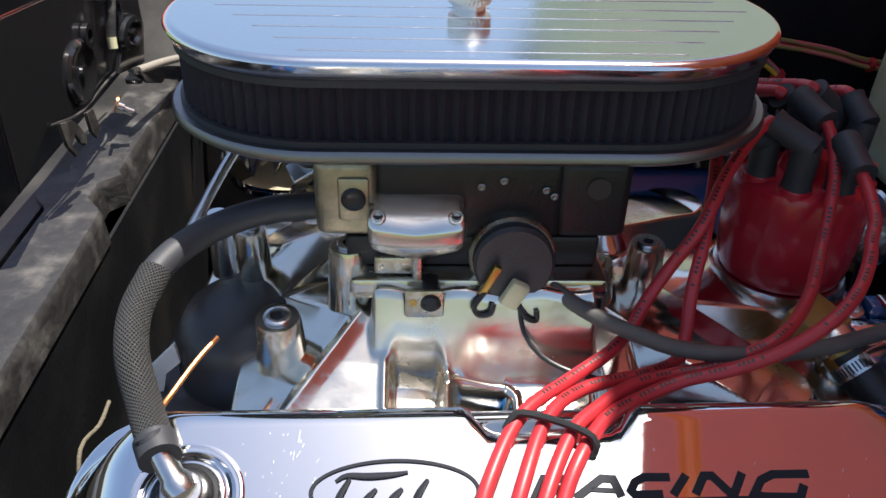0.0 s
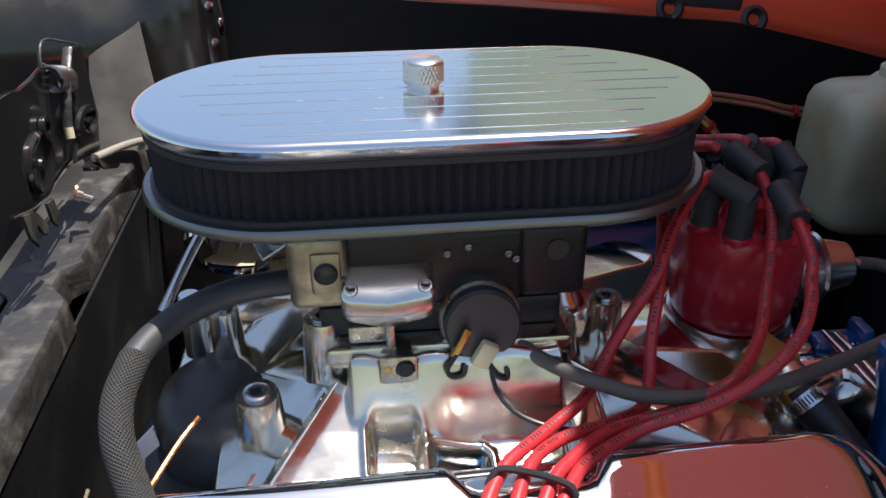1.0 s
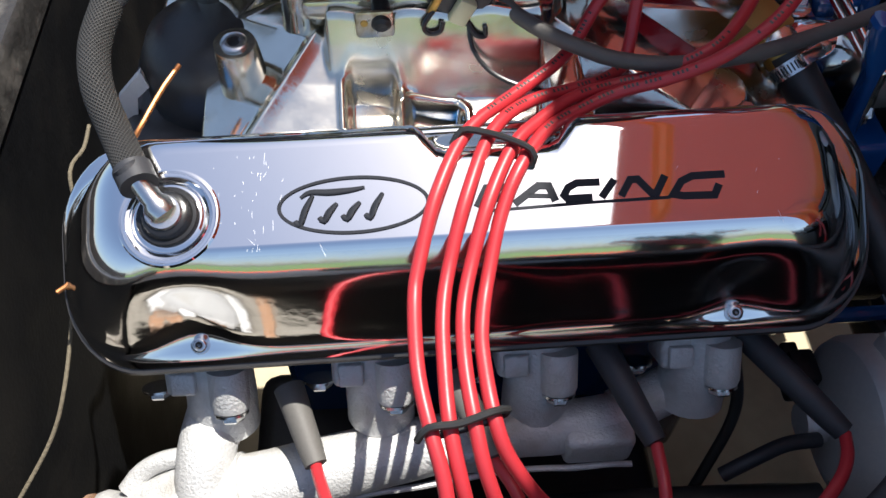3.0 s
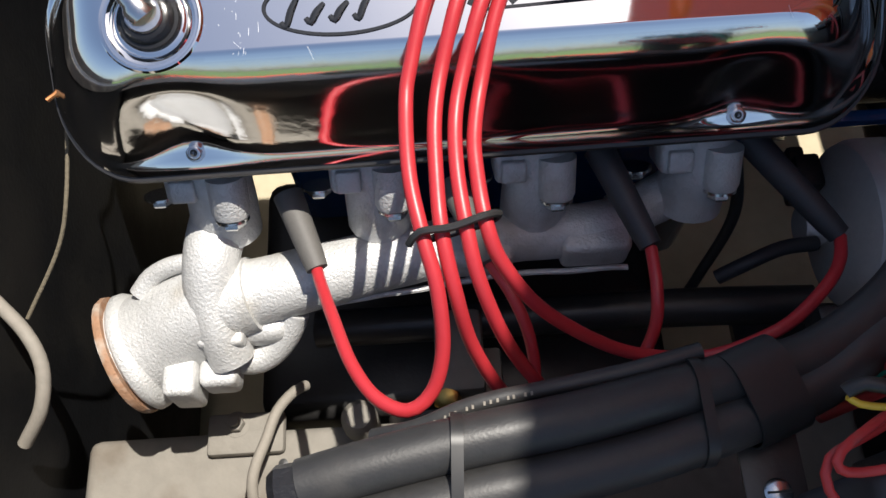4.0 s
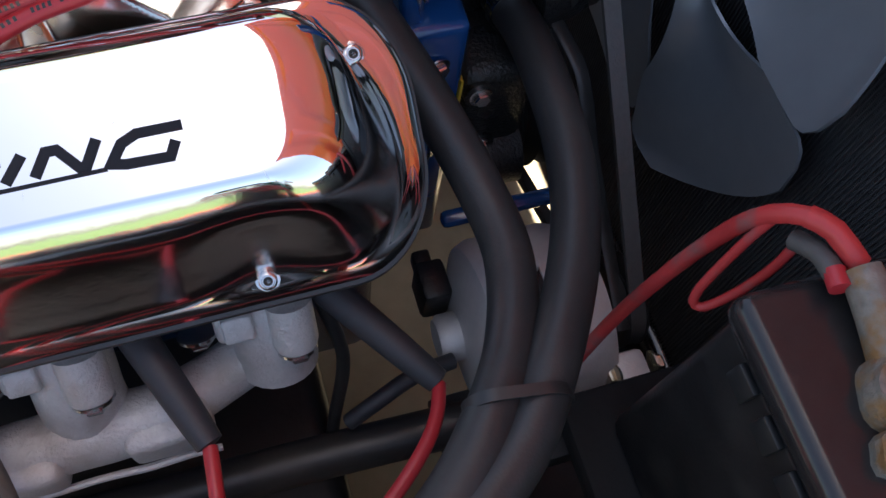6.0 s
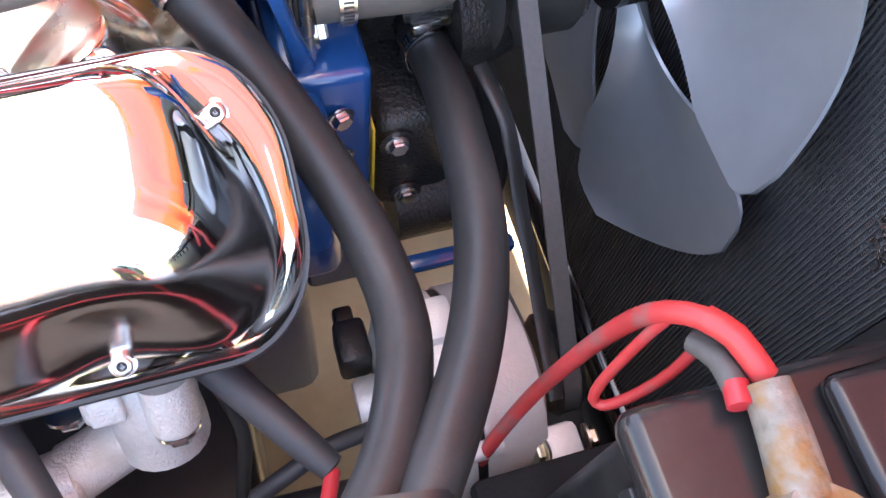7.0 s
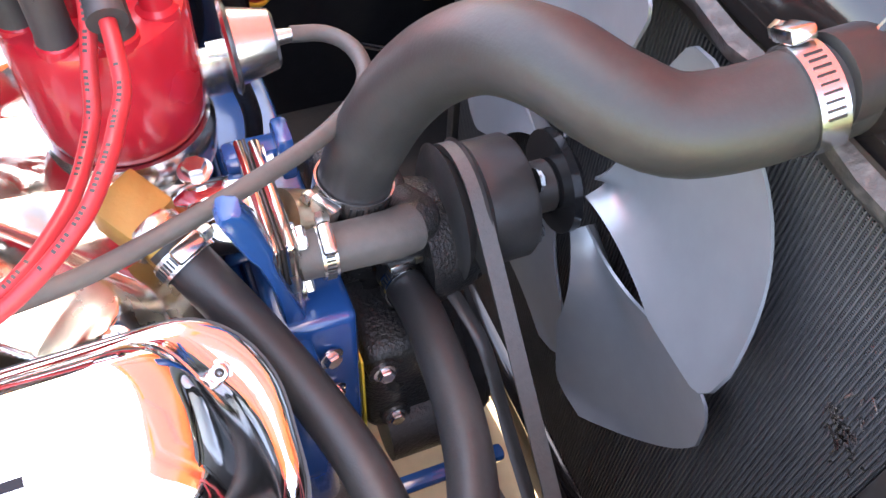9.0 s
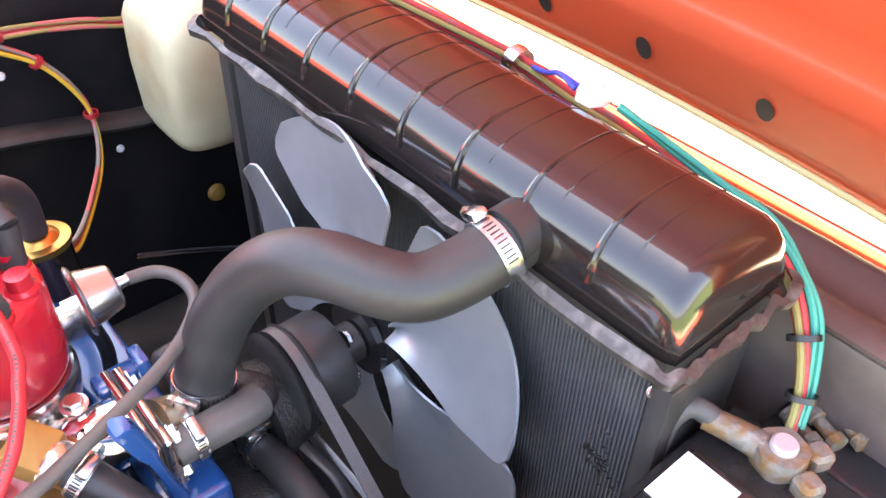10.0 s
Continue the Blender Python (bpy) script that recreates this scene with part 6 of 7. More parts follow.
part("drum", lathebm([(0, 0), (0.075, 0), (0.080, 0.006), (0.068, 0.014), (0.080, 0.022), (0.068, 0.030), (0.080, 0.038), (0.076, 0.044), (0, 0.044)], axis((0.556, 0.655, 0.86), (1, 0, 0)), 48), BLACK_PAINT, cp)
ap = thing("alternator_pulley", "black slotted alternator pulley", "pulley")
APY, APZ = 0.428, 0.895
part("drum", lathebm([(0, 0), (0.030, 0), (0.034, 0.004), (0.025, 0.010), (0.034, 0.016), (0.03, 0.02), (0, 0.02)], axis((0.568, APY, APZ), (1, 0, 0)), 36), BLACK_PAINT, ap)


def belt(circles, x, w, name, label):
    """A belt round pulleys given as (y, z, r), in order round the outside."""
    pts = []
    n = len(circles)
    for i in range(n):
        y, z, r = circles[i]
        y0, z0, r0 = circles[i - 1]
        y1, z1, r1 = circles[(i + 1) % n]

        def tangent(ya, za, ra, yb, zb, rb):
            d = math.hypot(yb - ya, zb - za)
            th0 = math.atan2(zb - za, yb - ya)
            return th0 - math.acos(max(-1, min(1, (ra - rb) / d)))
        a0 = tangent(y0, z0, r0, y, z, r)
        a1 = tangent(y, z, r, y1, z1, r1)
        while a1 < a0:
            a1 += 2 * math.pi
        k = max(2, int((a1 - a0) / 0.12))
        pts += [(y + r * math.cos(a0 + (a1 - a0) * j / k), z + r * math.sin(a0 + (a1 - a0) * j / k), r) for j in range(k + 1)]
    bm = bmesh.new()
    cy = sum(c[0] for c in circles) / n
    cz = sum(c[1] for c in circles) / n
    inner = []
    m = len(pts)
    for j, (y, z, r) in enumerate(pts):
        ty, tz = pts[(j + 1) % m][0] - pts[j - 1][0], pts[(j + 1) % m][1] - pts[j - 1][1]
        l = math.hypot(ty, tz) or 1
        inner.append((y - tz / l * 0.007, z + ty / l * 0.007))
    loft(bm, [[(x - w / 2, p[0], p[1]) for p in pts], [(x + w / 2, p[0], p[1]) for p in pts], [(x + w * 0.35, *p) for p in inner], [(x - w * 0.35, *p) for p in inner], [(x - w / 2, p[0], p[1]) for p in pts]])
    return tagged(part(name, bm, BELT), label, "drive belt", "drive belts")


belt([(APY, APZ, 0.033), (0.655, 0.86, 0.078), (PY, PZ, 0.044)], 0.578, 0.011, "drive_belt", "black V-belt round fan, crank and alternator pulleys")
tagged(part("adjuster_strap", tubebm([(0.553, 0.6208, 1.0318), (0.556, 0.6045, 1.0216), (0.5605, 0.5753, 1.0169), (0.5655, 0.5488, 1.0095), (0.5680, 0.5294, 0.993), (0.5690, 0.503, 0.968), (0.5690, 0.45, 0.935), (0.566, 0.40, 0.915)], 0.0050, seg=8, flat=0.3), BLACK_PAINT), "thin black alternator adjuster strap", "bracket")

FY, FZ, FX, FR = 0.620, 1.054, 0.655, 0.190
fan = thing("cooling_fan", "silver steel engine cooling fan at rest", "fan")
part("spider", lathebm([(0, -0.012), (0.036, -0.012), (0.036, -0.006), (0.02, 0.004), (0, 0.004)], axis((FX, FY, FZ), (1, 0, 0)), 32), BLACK_GLOSS, fan)
for k in range(5):
    a0 = radians(2 + 72 * k)
    bm = bmesh.new()

    def blade(u, v):
        r = 0.035 + (FR - 0.035) * u
        half = radians(10 + 23 * min(1, u * 1.8))
        if u > 0.84:
            half *= 1 - 0.34 * ((u - 0.84) / 0.16) ** 2.6
        an = a0 + (2 * v - 1) * half
        return Vector((FX - 0.014 * (v - 0.5) * (0.6 + 0.4 * u) + 0.012 * math.sin(v * math.pi), FY + r * math.cos(an), FZ + r * math.sin(an)))
    sheet(bm, blade, 22, 16)
    bmesh.ops.recalc_face_normals(bm, faces=bm.faces)
    bmesh.ops.solidify(bm, geom=bm.faces[:], thickness=0.002)
    part("blade", bm, FAN, fan)

# ---- alternator ----
al = thing("alternator", "bare cast aluminium alternator with vent slots", "alternator")
AM = axis((0.466, 0.430, 0.885), (1, 0, 0))
part("rear_case", lathebm([(0, 0), (0.046, 0), (0.064, 0.008), (0.068, 0.016), (0.068, 0.040), (0, 0.040)], AM, 48), ALT, al)
part("stator_ring", lathebm([(0, 0.0402), (0.0665, 0.0402), (0.0665, 0.0465), (0, 0.0465)], AM, 48), CARB_DARK, al)
part("front_case", lathebm([(0, 0.0468), (0.068, 0.0468), (0.068, 0.070), (0.062, 0.086), (0.040, 0.094), (0, 0.094)], AM, 48), ALT, al)
for p in ((0.560, 0.372, 0.914), (0.50, 0.455, 0.955)):
    part("ear", boxbm((p[0] - 0.012, p[1] - 0.014, p[2] - 0.02), (p[0] + 0.012, p[1] + 0.014, p[2] + 0.006), 0.005), ALT, al)
bolt(al, (0.548, 0.372, 0.912), (-1, 0, 0.3), BOLT_ZINC, 1.1)
bolt(al, (0.575, 0.372, 0.916), (1, 0, 0.1), BOLT_ZINC, 1.1)
part("rear_bearing", lathebm([(0, 0), (0.018, 0), (0.018, -0.016), (0.015, -0.020), (0, -0.02)][::-1], axis((0.470, 0.440, 0.868), (1, 0, 0)), 28), ALT, al)
for k in range(6):
    a = radians(60 * k + 12)
    part("through_bolt", lathebm([(0, 0), (0.0065, 0), (0.0065, 0.03), (0, 0.03)], axis((0.492, 0.425 + 0.066 * math.cos(a), 0.88 + 0.066 * math.sin(a)), (1, 0, 0)), 10), ALT, al)
for k in range(9):
    a = radians(70 + 24 * k)
    s = bmesh.new()
    box(s, (-0.0022, -0.009, -0.0004), (0.0022, 0.009, 0.0006), 0.0008, 1, axis((0.4735, 0.425 + 0.05 * math.cos(a), 0.88 + 0.05 * math.sin(a)), (-0.6, math.cos(a) * 0.5, math.sin(a) * 0.5)))
    part("vent_slot", s, TIE, al)
rg = thing("regulator_plug", "black plug and small bolts behind the alternator", "connector")
part("plug", boxbm((0.445, 0.46, 0.86), (0.466, 0.49, 0.90), 0.004), CARB_DARK, rg)
part("plug_pin", boxbm((0.448, 0.49, 0.87), (0.462, 0.505, 0.885), 0.003), CARB_DARK, rg)

# ---- radiator ----
ra = thing("radiator", "black painted brass radiator with a creased glossy top tank", "radiator")
RX0, RX1, RY0, RY1 = 0.690, 0.760, 0.368, 0.868
TX0, TX1, TY0, TY1, TZ0, TZ1 = 0.672, 0.785, 0.350, 0.885, 1.232, 1.290


def tank_fn(u, v):
    a = math.pi * u
    hx, hz = (TX1 - TX0) / 2, TZ1 - TZ0
    x = (TX0 + TX1) / 2 - hx * math.copysign(abs(math.cos(a)) ** 0.68, math.cos(a))
    z = TZ0 + hz * abs(math.sin(a)) ** 0.66
    y = TY0 + (TY1 - TY0) * v
    e = min(v, 1 - v) * (TY1 - TY0)
    k = min(1, e / 0.02)
    k = math.sqrt(max(0, 1 - (1 - k) ** 2))
    x = (TX0 + TX1) / 2 + (x - (TX0 + TX1) / 2) * (0.93 + 0.07 * k)
    return Vector((x, y, TZ0 + (z - TZ0) * (0.35 + 0.65 * k)))


tk = bmesh.new()
sheet(tk, tank_fn, 28, 90)
for side in (0.0, 1.0):
    f = [tk.verts.new(tank_fn(i / 28, side)) for i in range(29)]
    tk.faces.new(f)
bmesh.ops.remove_doubles(tk, verts=tk.verts, dist=1e-5)
tank = part("top_tank", tk, TANK, ra, "glossy black top tank", smooth=60)
for k in range(10):
    y = 0.416 + 0.0592 * k
    if y > 0.86:
        break
    pts = [Vector((*(tank_fn(u, (y - TY0) / (TY1 - TY0) + 0.010 * (u - 0.2))),)) for u in (0.06, 0.12, 0.18, 0.26, 0.34, 0.42, 0.52, 0.62, 0.72, 0.82)]
    part("crease", tubebm(pts, 0.0030, seg=8, step=0.005, radii=lambda t: max(0.25, 1 - 1.1 * t)), TANK, tank)
    pts = [Vector((*(tank_fn(u, (y - 0.022 - TY0) / (TY1 - TY0) + 0.010 * (u - 0.2))),)) for u in (0.24, 0.32, 0.40, 0.50, 0.60, 0.70)]
    part("fine_crease", tubebm(pts, 0.0009, seg=6, step=0.006), TANK, tank)
fb = bmesh.new()
rr = []
for z, o in ((1.222, 0.004), (1.2255, 0.011), (1.232, 0.012), (1.2355, 0.006)):
    ring = []
    for x, y, _ in round_ring(TX0 - o, TX1 + o, TY0 - o, TY1 + o, 0.014, 0):
        n = noise.noise(Vector((x * 90, y * 90, z * 30))) * 0.0034
        ring.append((x + n, y + n, z + n))
    rr.append(ring)
loft(fb, rr)
part("solder_flange", fb, SEAM, ra, "ragged grey soldered seam", smooth=60)
part("header", boxbm((RX0 - 0.004, RY0 - 0.008, 1.195), (RX1 + 0.004, RY1 + 0.008, 1.224), 0.004), BLACK_PAINT, ra)
part("inlet", lathebm([(0, 0), (0.0205, 0), (0.0205, 0.03), (0, 0.03)], axis((0.690, 0.474, 1.252), (-1, 0, -0.05)), 28), BLACK_PAINT, ra)
for y in (RY0 - 0.018, RY1 + 0.002):
    part("side_strap", boxbm((RX0 - 0.006, y, 0.66), (RX1 + 0.006, y + 0.016, 1.20), 0.003), BLACK_PAINT, ra)
fin = bmesh.new()
for k in range(150):
    y = RY0 + (RY1 - RY0) * (k + 0.5) / 150
    box(fin, (RX0, y - 0.0005, 0.68), (RX0 + 0.02, y + 0.0005, 1.196))
tagged(part("core", fin, CORE, ra, "flat black core tubes"), kind="stuff")
fz = bmesh.new()
n = 300
for k in range(n):
    z = 0.70 + 0.49 * k / (n - 1)
    box(fz, (RX0 + 0.0016, RY0, z - 0.0005), (RX0 + 0.018, RY1, z + 0.0005))
tagged(part("core_fin", fz, CORE, ra, "fine black cooling fins, some flattened"), kind="stuff")
rnd = random.Random(9)
for k in range(46):
    y, z, l = rnd.gauss(0.392, 0.008), rnd.gauss(1.086, 0.010), rnd.uniform(0.001, 0.004)
    part("bent_fin", boxbm((-0.0004, -0.0006, -l), (0.0004, 0.0006, l)), STEEL, ra, m=Matrix.Translation((RX0 - 0.0006, y, z)) @ pose(0, 0, 0, rnd.uniform(-70, 70), 0, 0))
part("core_back", boxbm((RX0 + 0.012, RY0, 0.68), (RX1, RY1, 1.196)), BLACK_PAINT, ra)
part("bottom_tank", boxbm((TX0, TY0, 0.60), (TX1, TY1, 0.69), 0.02, 3), TANK, ra)
bolt(ra, (0.690, 0.362, 1.185), (-1, -0.3, 0.3), BOLT_STEEL, 0.8)

# ---- battery ----
bt = thing("battery", "black plastic battery with corroded lead terminal", "battery")
part("case", boxbm((0.520, 0.150, 0.95), (0.752, 0.341, 1.132), 0.008, 3), BATTERY_CASE, bt)
part("top", boxbm((0.516, 0.146, 1.129), (0.756, 0.345, 1.147), 0.007, 3), BATTERY, bt)
for k in range(7):
    part("case_slot", boxbm((0.5168, 0.176 + k * 0.022, 1.112), (0.5206, 0.190 + k * 0.022, 1.1265), 0.0012), TIE, bt)
for k in range(2):
    part("cell_cover", boxbm((0.584, 0.203 + k * 0.072, 1.146), (0.700, 0.264 + k * 0.072, 1.156), 0.006, 4), BATTERY, bt)
part("label", boxbm((0.650, 0.296, 1.1562), (0.692, 0.334, 1.1568)), WHITE, bt, "white paper label")
part("vent_cap", lathebm([(0, 0), (0.013, 0), (0.012, 0.005), (0, 0.006)], axis((0.562, 0.232, 1.146), (0, 0, 1)), 24), BATTERY, bt)


def terminal(p, along, name="terminal_clamp"):
    """A cast lead clamp on its post, with bolt and cable barrel."""
    t = thing(name, "corroded lead battery terminal clamp with pale deposits", "battery terminal", "battery terminals")
    p, along = Vector(p), Vector(along).normalized()
    part("ring", lathebm([(0.0085, 0), (0.0165, 0), (0.0175, 0.008), (0.0155, 0.016), (0.0085, 0.016)], axis(p, (0, 0, 1)), 30, wob=lambda a, h: 1 + 0.05 * math.sin(5 * a + 200 * h)), LEAD, t)
    part("post", lathebm([(0, 0), (0.0092, 0), (0.0085, 0.019), (0.007, 0.0205), (0, 0.0205)], axis(p, (0, 0, 1)), 26), LEAD_POST, t)
    part("barrel", tubebm([p + along * 0.012 + Vector((0, 0, 0.008)), p + along * 0.03 + Vector((0, 0, 0.011)), p + along * 0.048 + Vector((0, 0, 0.012))], 0.0088, seg=18, radii=lambda k: 1.1 - 0.2 * k), LEAD, t)
    for k, (dx, dy) in enumerate(((-0.013, -0.02), (0.013, -0.024))):
        lug = bmesh.new()
        lathe(lug, [(0, 0), (0.0085, 0), (0.009, 0.010), (0.006, 0.013), (0, 0.013)], axis(p - along * 0.02 + along.cross(Vector((0, 0, 1))) * dx, (0, 0, 1)), 14, wob=lambda a, h: 1 + 0.1 * math.sin(4 * a))
        part("bolt_lug", lug, LEAD, t)
    return t


terminal((0.559, 0.290, 1.1465), (0.06, 0.9, 0))
terminal((0.735, 0.297, 1.1465), (-0.28, 0.85, 0))
rc = thing("battery_cable", "dirty red battery cable with a smaller looped red lead", "battery cable")
part("cable", tubebm([(0.498, 0.362, 0.860), (0.5105, 0.378, 0.925), (0.526, 0.386, 1.000), (0.537, 0.385, 1.069), (0.541, 0.380, 1.115), (0.542, 0.374, 1.143), (0.5465, 0.367, 1.158), (0.5535, 0.358, 1.164), (0.559, 0.350, 1.161), (0.563, 0.340, 1.158)], 0.0041, seg=18), RED_CABLE, rc)
part("sleeve", tubebm([(0.5500, 0.363, 1.162), (0.5565, 0.354, 1.1635), (0.563, 0.340, 1.1585)], 0.0047, seg=18), RED_CABLE, rc)
part("grey_sleeve", tubebm([(0.5510, 0.3600, 1.146), (0.5535, 0.350, 1.153), (0.5530, 0.338, 1.156)], 0.0045, seg=14), RUBBER_GREY, rc)
part("looped_lead", tubebm([(0.545, 0.369, 1.156), (0.5415, 0.369, 1.140), (0.536, 0.367, 1.118), (0.5305, 0.3640, 1.099), (0.5290, 0.3610, 1.0895), (0.5315, 0.3580, 1.0885), (0.5350, 0.3565, 1.0925), (0.5425, 0.3555, 1.107), (0.5490, 0.3560, 1.127), (0.552, 0.358, 1.146)], 0.0023, seg=12, step=0.004), RED_CABLE, rc)
part("crimp", tubebm([(0.5535, 0.341, 1.156), (0.5515, 0.333, 1.157)], 0.0045, seg=12), RED_WIRE, rc)
tagged(part("ground_cable", tubebm([(0.723, 0.336, 1.158), (0.716, 0.349, 1.166), (0.706, 0.355, 1.162), (0.699, 0.357, 1.140), (0.700, 0.356, 1.05)], 0.0075, seg=16), RUBBER_GREY), "grey-black battery earth cable", "cable")
tr = thing("battery_tray", "black steel battery tray edge by the radiator", "battery tray")
part("tray", boxbm((0.495, 0.12, 0.93), (0.72, 0.362, 0.952), 0.004), WING_BLACK, tr)
part("brace", boxbm((0.42, 0.33, 0.90), (0.52, 0.352, 0.93), 0.004), BLACK_PAINT, tr)

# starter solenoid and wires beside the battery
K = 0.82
RELAY_VIEW_FIT = Matrix.Translation(Vector((0.2312, 0.2102, 1.4741)) * (1 - K)) @ Matrix.Scale(K, 4)  # scales the relay group about the camera's place to fit its view
so = thing("starter_solenoid", "black starter solenoid with bright threaded studs", "solenoid")
part("body", lathebm([(0, 0), (0.024, 0), (0.026, 0.006), (0.026, 0.040), (0.022, 0.046), (0, 0.047)], axis((0.418, 0.222, 1.020), (0, 0, 1)), 28), BLACK_GLOSS, so)
# foot lengthened so the relay, moved towards the camera, still reaches the shelf
part("mounting_foot", boxbm((0.405, 0.208, 0.920), (0.431, 0.236, 1.022), 0.004), BLACK_PAINT, so)
part("rivet_tab", boxbm((0.382, 0.216, 1.066), (0.404, 0.236, 1.0815), 0.005, 3), BLACK_GLOSS, so)
part("rivet", lathebm([(0, 0), (0.0045, 0), (0.0035, 0.002), (0.0015, 0.001), (0, 0.001)], axis((0.393, 0.2267, 1.0816), (0, 0, 1)), 18), STEEL, so)
for p, tilt in (((0.409, 0.2415, 1.0675), (-0.3, 0.1, 1)), ((0.431, 0.2445, 1.0690), (0.0, 0.15, 1))):
    part("stud", lathebm([(0, 0), (0.0072, 0), (0.0072, 0.0045), (0.0056, 0.005), (0.0056, 0.0105), (0.0030, 0.011), (0.0030, 0.021), (0, 0.021)], axis(p, tilt), 6), STEEL, so)
part("red_terminal", tubebm([(0.438, 0.246, 1.077), (0.448, 0.248, 1.077), (0.456, 0.248, 1.074)], 0.004, seg=10), RED_WIRE, so)
nt = thing("terminal_post", "bolted ring terminals with bright nuts beside the solenoid", "terminal")
part("base", boxbm((0.352, 0.186, 0.920), (0.402, 0.216, 1.064), 0.008, 3), BOOT, nt)
part("nut", lathebm([(0, 0), (0.0060, 0), (0.0060, 0.0075), (0.0035, 0.008), (0.0035, 0.0035), (0, 0.0035)], axis((0.379, 0.202, 1.069), (-0.55, -0.35, 0.8)), 6), STEEL, nt)
part("washer", lathebm([(0.003, 0), (0.0082, 0), (0.0082, 0.0016), (0.003, 0.0016)], axis((0.3805, 0.2025, 1.0675), (-0.55, -0.35, 0.8)), 24), ZINC, nt)
part("ring_terminal", boxbm((0.384, 0.200, 1.062), (0.398, 0.212, 1.0655), 0.0015), ZINC, nt)
part("bolt_head", lathebm([(0, 0), (0.0095, 0), (0.0090, 0.004), (0.006, 0.0065), (0, 0.007)], axis((0.393, 0.205, 1.0655), (0.2, 0.1, 1)), 22), STEEL, nt)
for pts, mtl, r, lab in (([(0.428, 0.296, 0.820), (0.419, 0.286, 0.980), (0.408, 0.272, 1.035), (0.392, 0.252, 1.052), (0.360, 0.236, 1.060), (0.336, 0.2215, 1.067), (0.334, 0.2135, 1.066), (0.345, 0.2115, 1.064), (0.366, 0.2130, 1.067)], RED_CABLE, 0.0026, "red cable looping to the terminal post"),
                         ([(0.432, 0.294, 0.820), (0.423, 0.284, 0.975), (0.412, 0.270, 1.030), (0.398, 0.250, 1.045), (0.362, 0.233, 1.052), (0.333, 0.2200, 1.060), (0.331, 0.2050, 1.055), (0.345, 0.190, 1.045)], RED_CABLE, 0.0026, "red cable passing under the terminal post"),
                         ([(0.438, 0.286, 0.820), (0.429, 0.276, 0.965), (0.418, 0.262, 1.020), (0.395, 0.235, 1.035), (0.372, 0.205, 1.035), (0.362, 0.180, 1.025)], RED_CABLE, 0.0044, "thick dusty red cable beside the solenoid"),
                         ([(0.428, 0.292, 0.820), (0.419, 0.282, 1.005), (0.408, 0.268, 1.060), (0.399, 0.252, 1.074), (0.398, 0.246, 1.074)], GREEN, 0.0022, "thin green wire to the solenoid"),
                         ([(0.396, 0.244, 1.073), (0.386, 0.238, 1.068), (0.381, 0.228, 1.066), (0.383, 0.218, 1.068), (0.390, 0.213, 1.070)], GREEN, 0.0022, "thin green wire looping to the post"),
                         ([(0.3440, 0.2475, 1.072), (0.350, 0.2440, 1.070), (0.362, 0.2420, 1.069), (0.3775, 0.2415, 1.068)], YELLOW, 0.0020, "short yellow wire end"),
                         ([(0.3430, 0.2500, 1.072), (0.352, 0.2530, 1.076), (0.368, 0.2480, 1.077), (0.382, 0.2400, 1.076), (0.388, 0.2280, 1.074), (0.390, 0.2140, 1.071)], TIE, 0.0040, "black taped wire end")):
    tagged(part("solenoid_wire", tubebm(pts, r, seg=10), mtl, m=RELAY_VIEW_FIT), lab, "wire", "solenoid wires")
tagged(part("butt_splice", lathebm([(0, 0), (0.0036, 0), (0.0042, 0.003), (0.0042, 0.012), (0.003, 0.015), (0, 0.015)], axis((0.3975, 0.2440, 1.0745), (0.8, -0.1, 0.05)), 16), SATIN, m=RELAY_VIEW_FIT), "silvery crimped splice on the green wire", "wire splice")

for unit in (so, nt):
    unit.matrix_basis = RELAY_VIEW_FIT @ unit.matrix_basis

# ---- washer bottle, coil, far loom ----
wb = thing("washer_bottle", "yellowed translucent plastic bottle with liquid and cap", "washer bottle")
bb = bmesh.new()
rings = []
for z, w, d, r in ((0.985, 0.040, 0.030, 0.5), (0.987, 0.054, 0.042, 0.5), (0.997, 0.065, 0.052, 0.42), (1.015, 0.069, 0.056, 0.38), (1.09, 0.070, 0.057, 0.36), (1.150, 0.068, 0.056, 0.36), (1.163, 0.065, 0.053, 0.38), (1.172, 0.058, 0.046, 0.45), (1.178, 0.03, 0.03, 0.9), (1.188, 0.024, 0.024, 1.0)):
    rings.append([(0.778 + 1.33 * w * math.copysign(abs(math.cos(a)) ** r, math.cos(a)), 1.092 + 1.25 * d * math.copysign(abs(math.sin(a)) ** r, math.sin(a)), z - 0.012 * max(0.0, min(1.0, (z - 1.0) / 0.15))) for a in (2 * math.pi * i / 48 for i in range(48))])
loft(bb, rings, cap0=True, cap1=True)
part("bottle", bb, BOTTLE, wb, smooth=50)
part("cap", lathebm([(0, 0), (0.027, 0), (0.027, 0.012), (0.022, 0.016), (0.008, 0.017), (0.008, 0.024), (0, 0.024)], axis((0.778, 1.092, 1.175), (0, 0, 1)), 28), BOTTLE, wb)
cl = thing("ignition_coil", "black ignition coil with a brass top", "ignition coil")
CM = axis((0.470, 0.835, 1.045), (0, 0.1, 1))
part("can", lathebm([(0, 0), (0.026, 0), (0.026, 0.06), (0.0275, 0.062), (0, 0.062)], CM, 32), BLACK_GLOSS, cl)
part("rim", lathebm([(0.024, 0.060), (0.0285, 0.060), (0.029, 0.066), (0.025, 0.067)], CM, 32), BRASS, cl)
part("top", lathebm([(0, 0.062), (0.024, 0.062), (0.018, 0.07), (0.011, 0.074), (0.010, 0.095), (0, 0.095)], CM, 28), BRASS, cl)
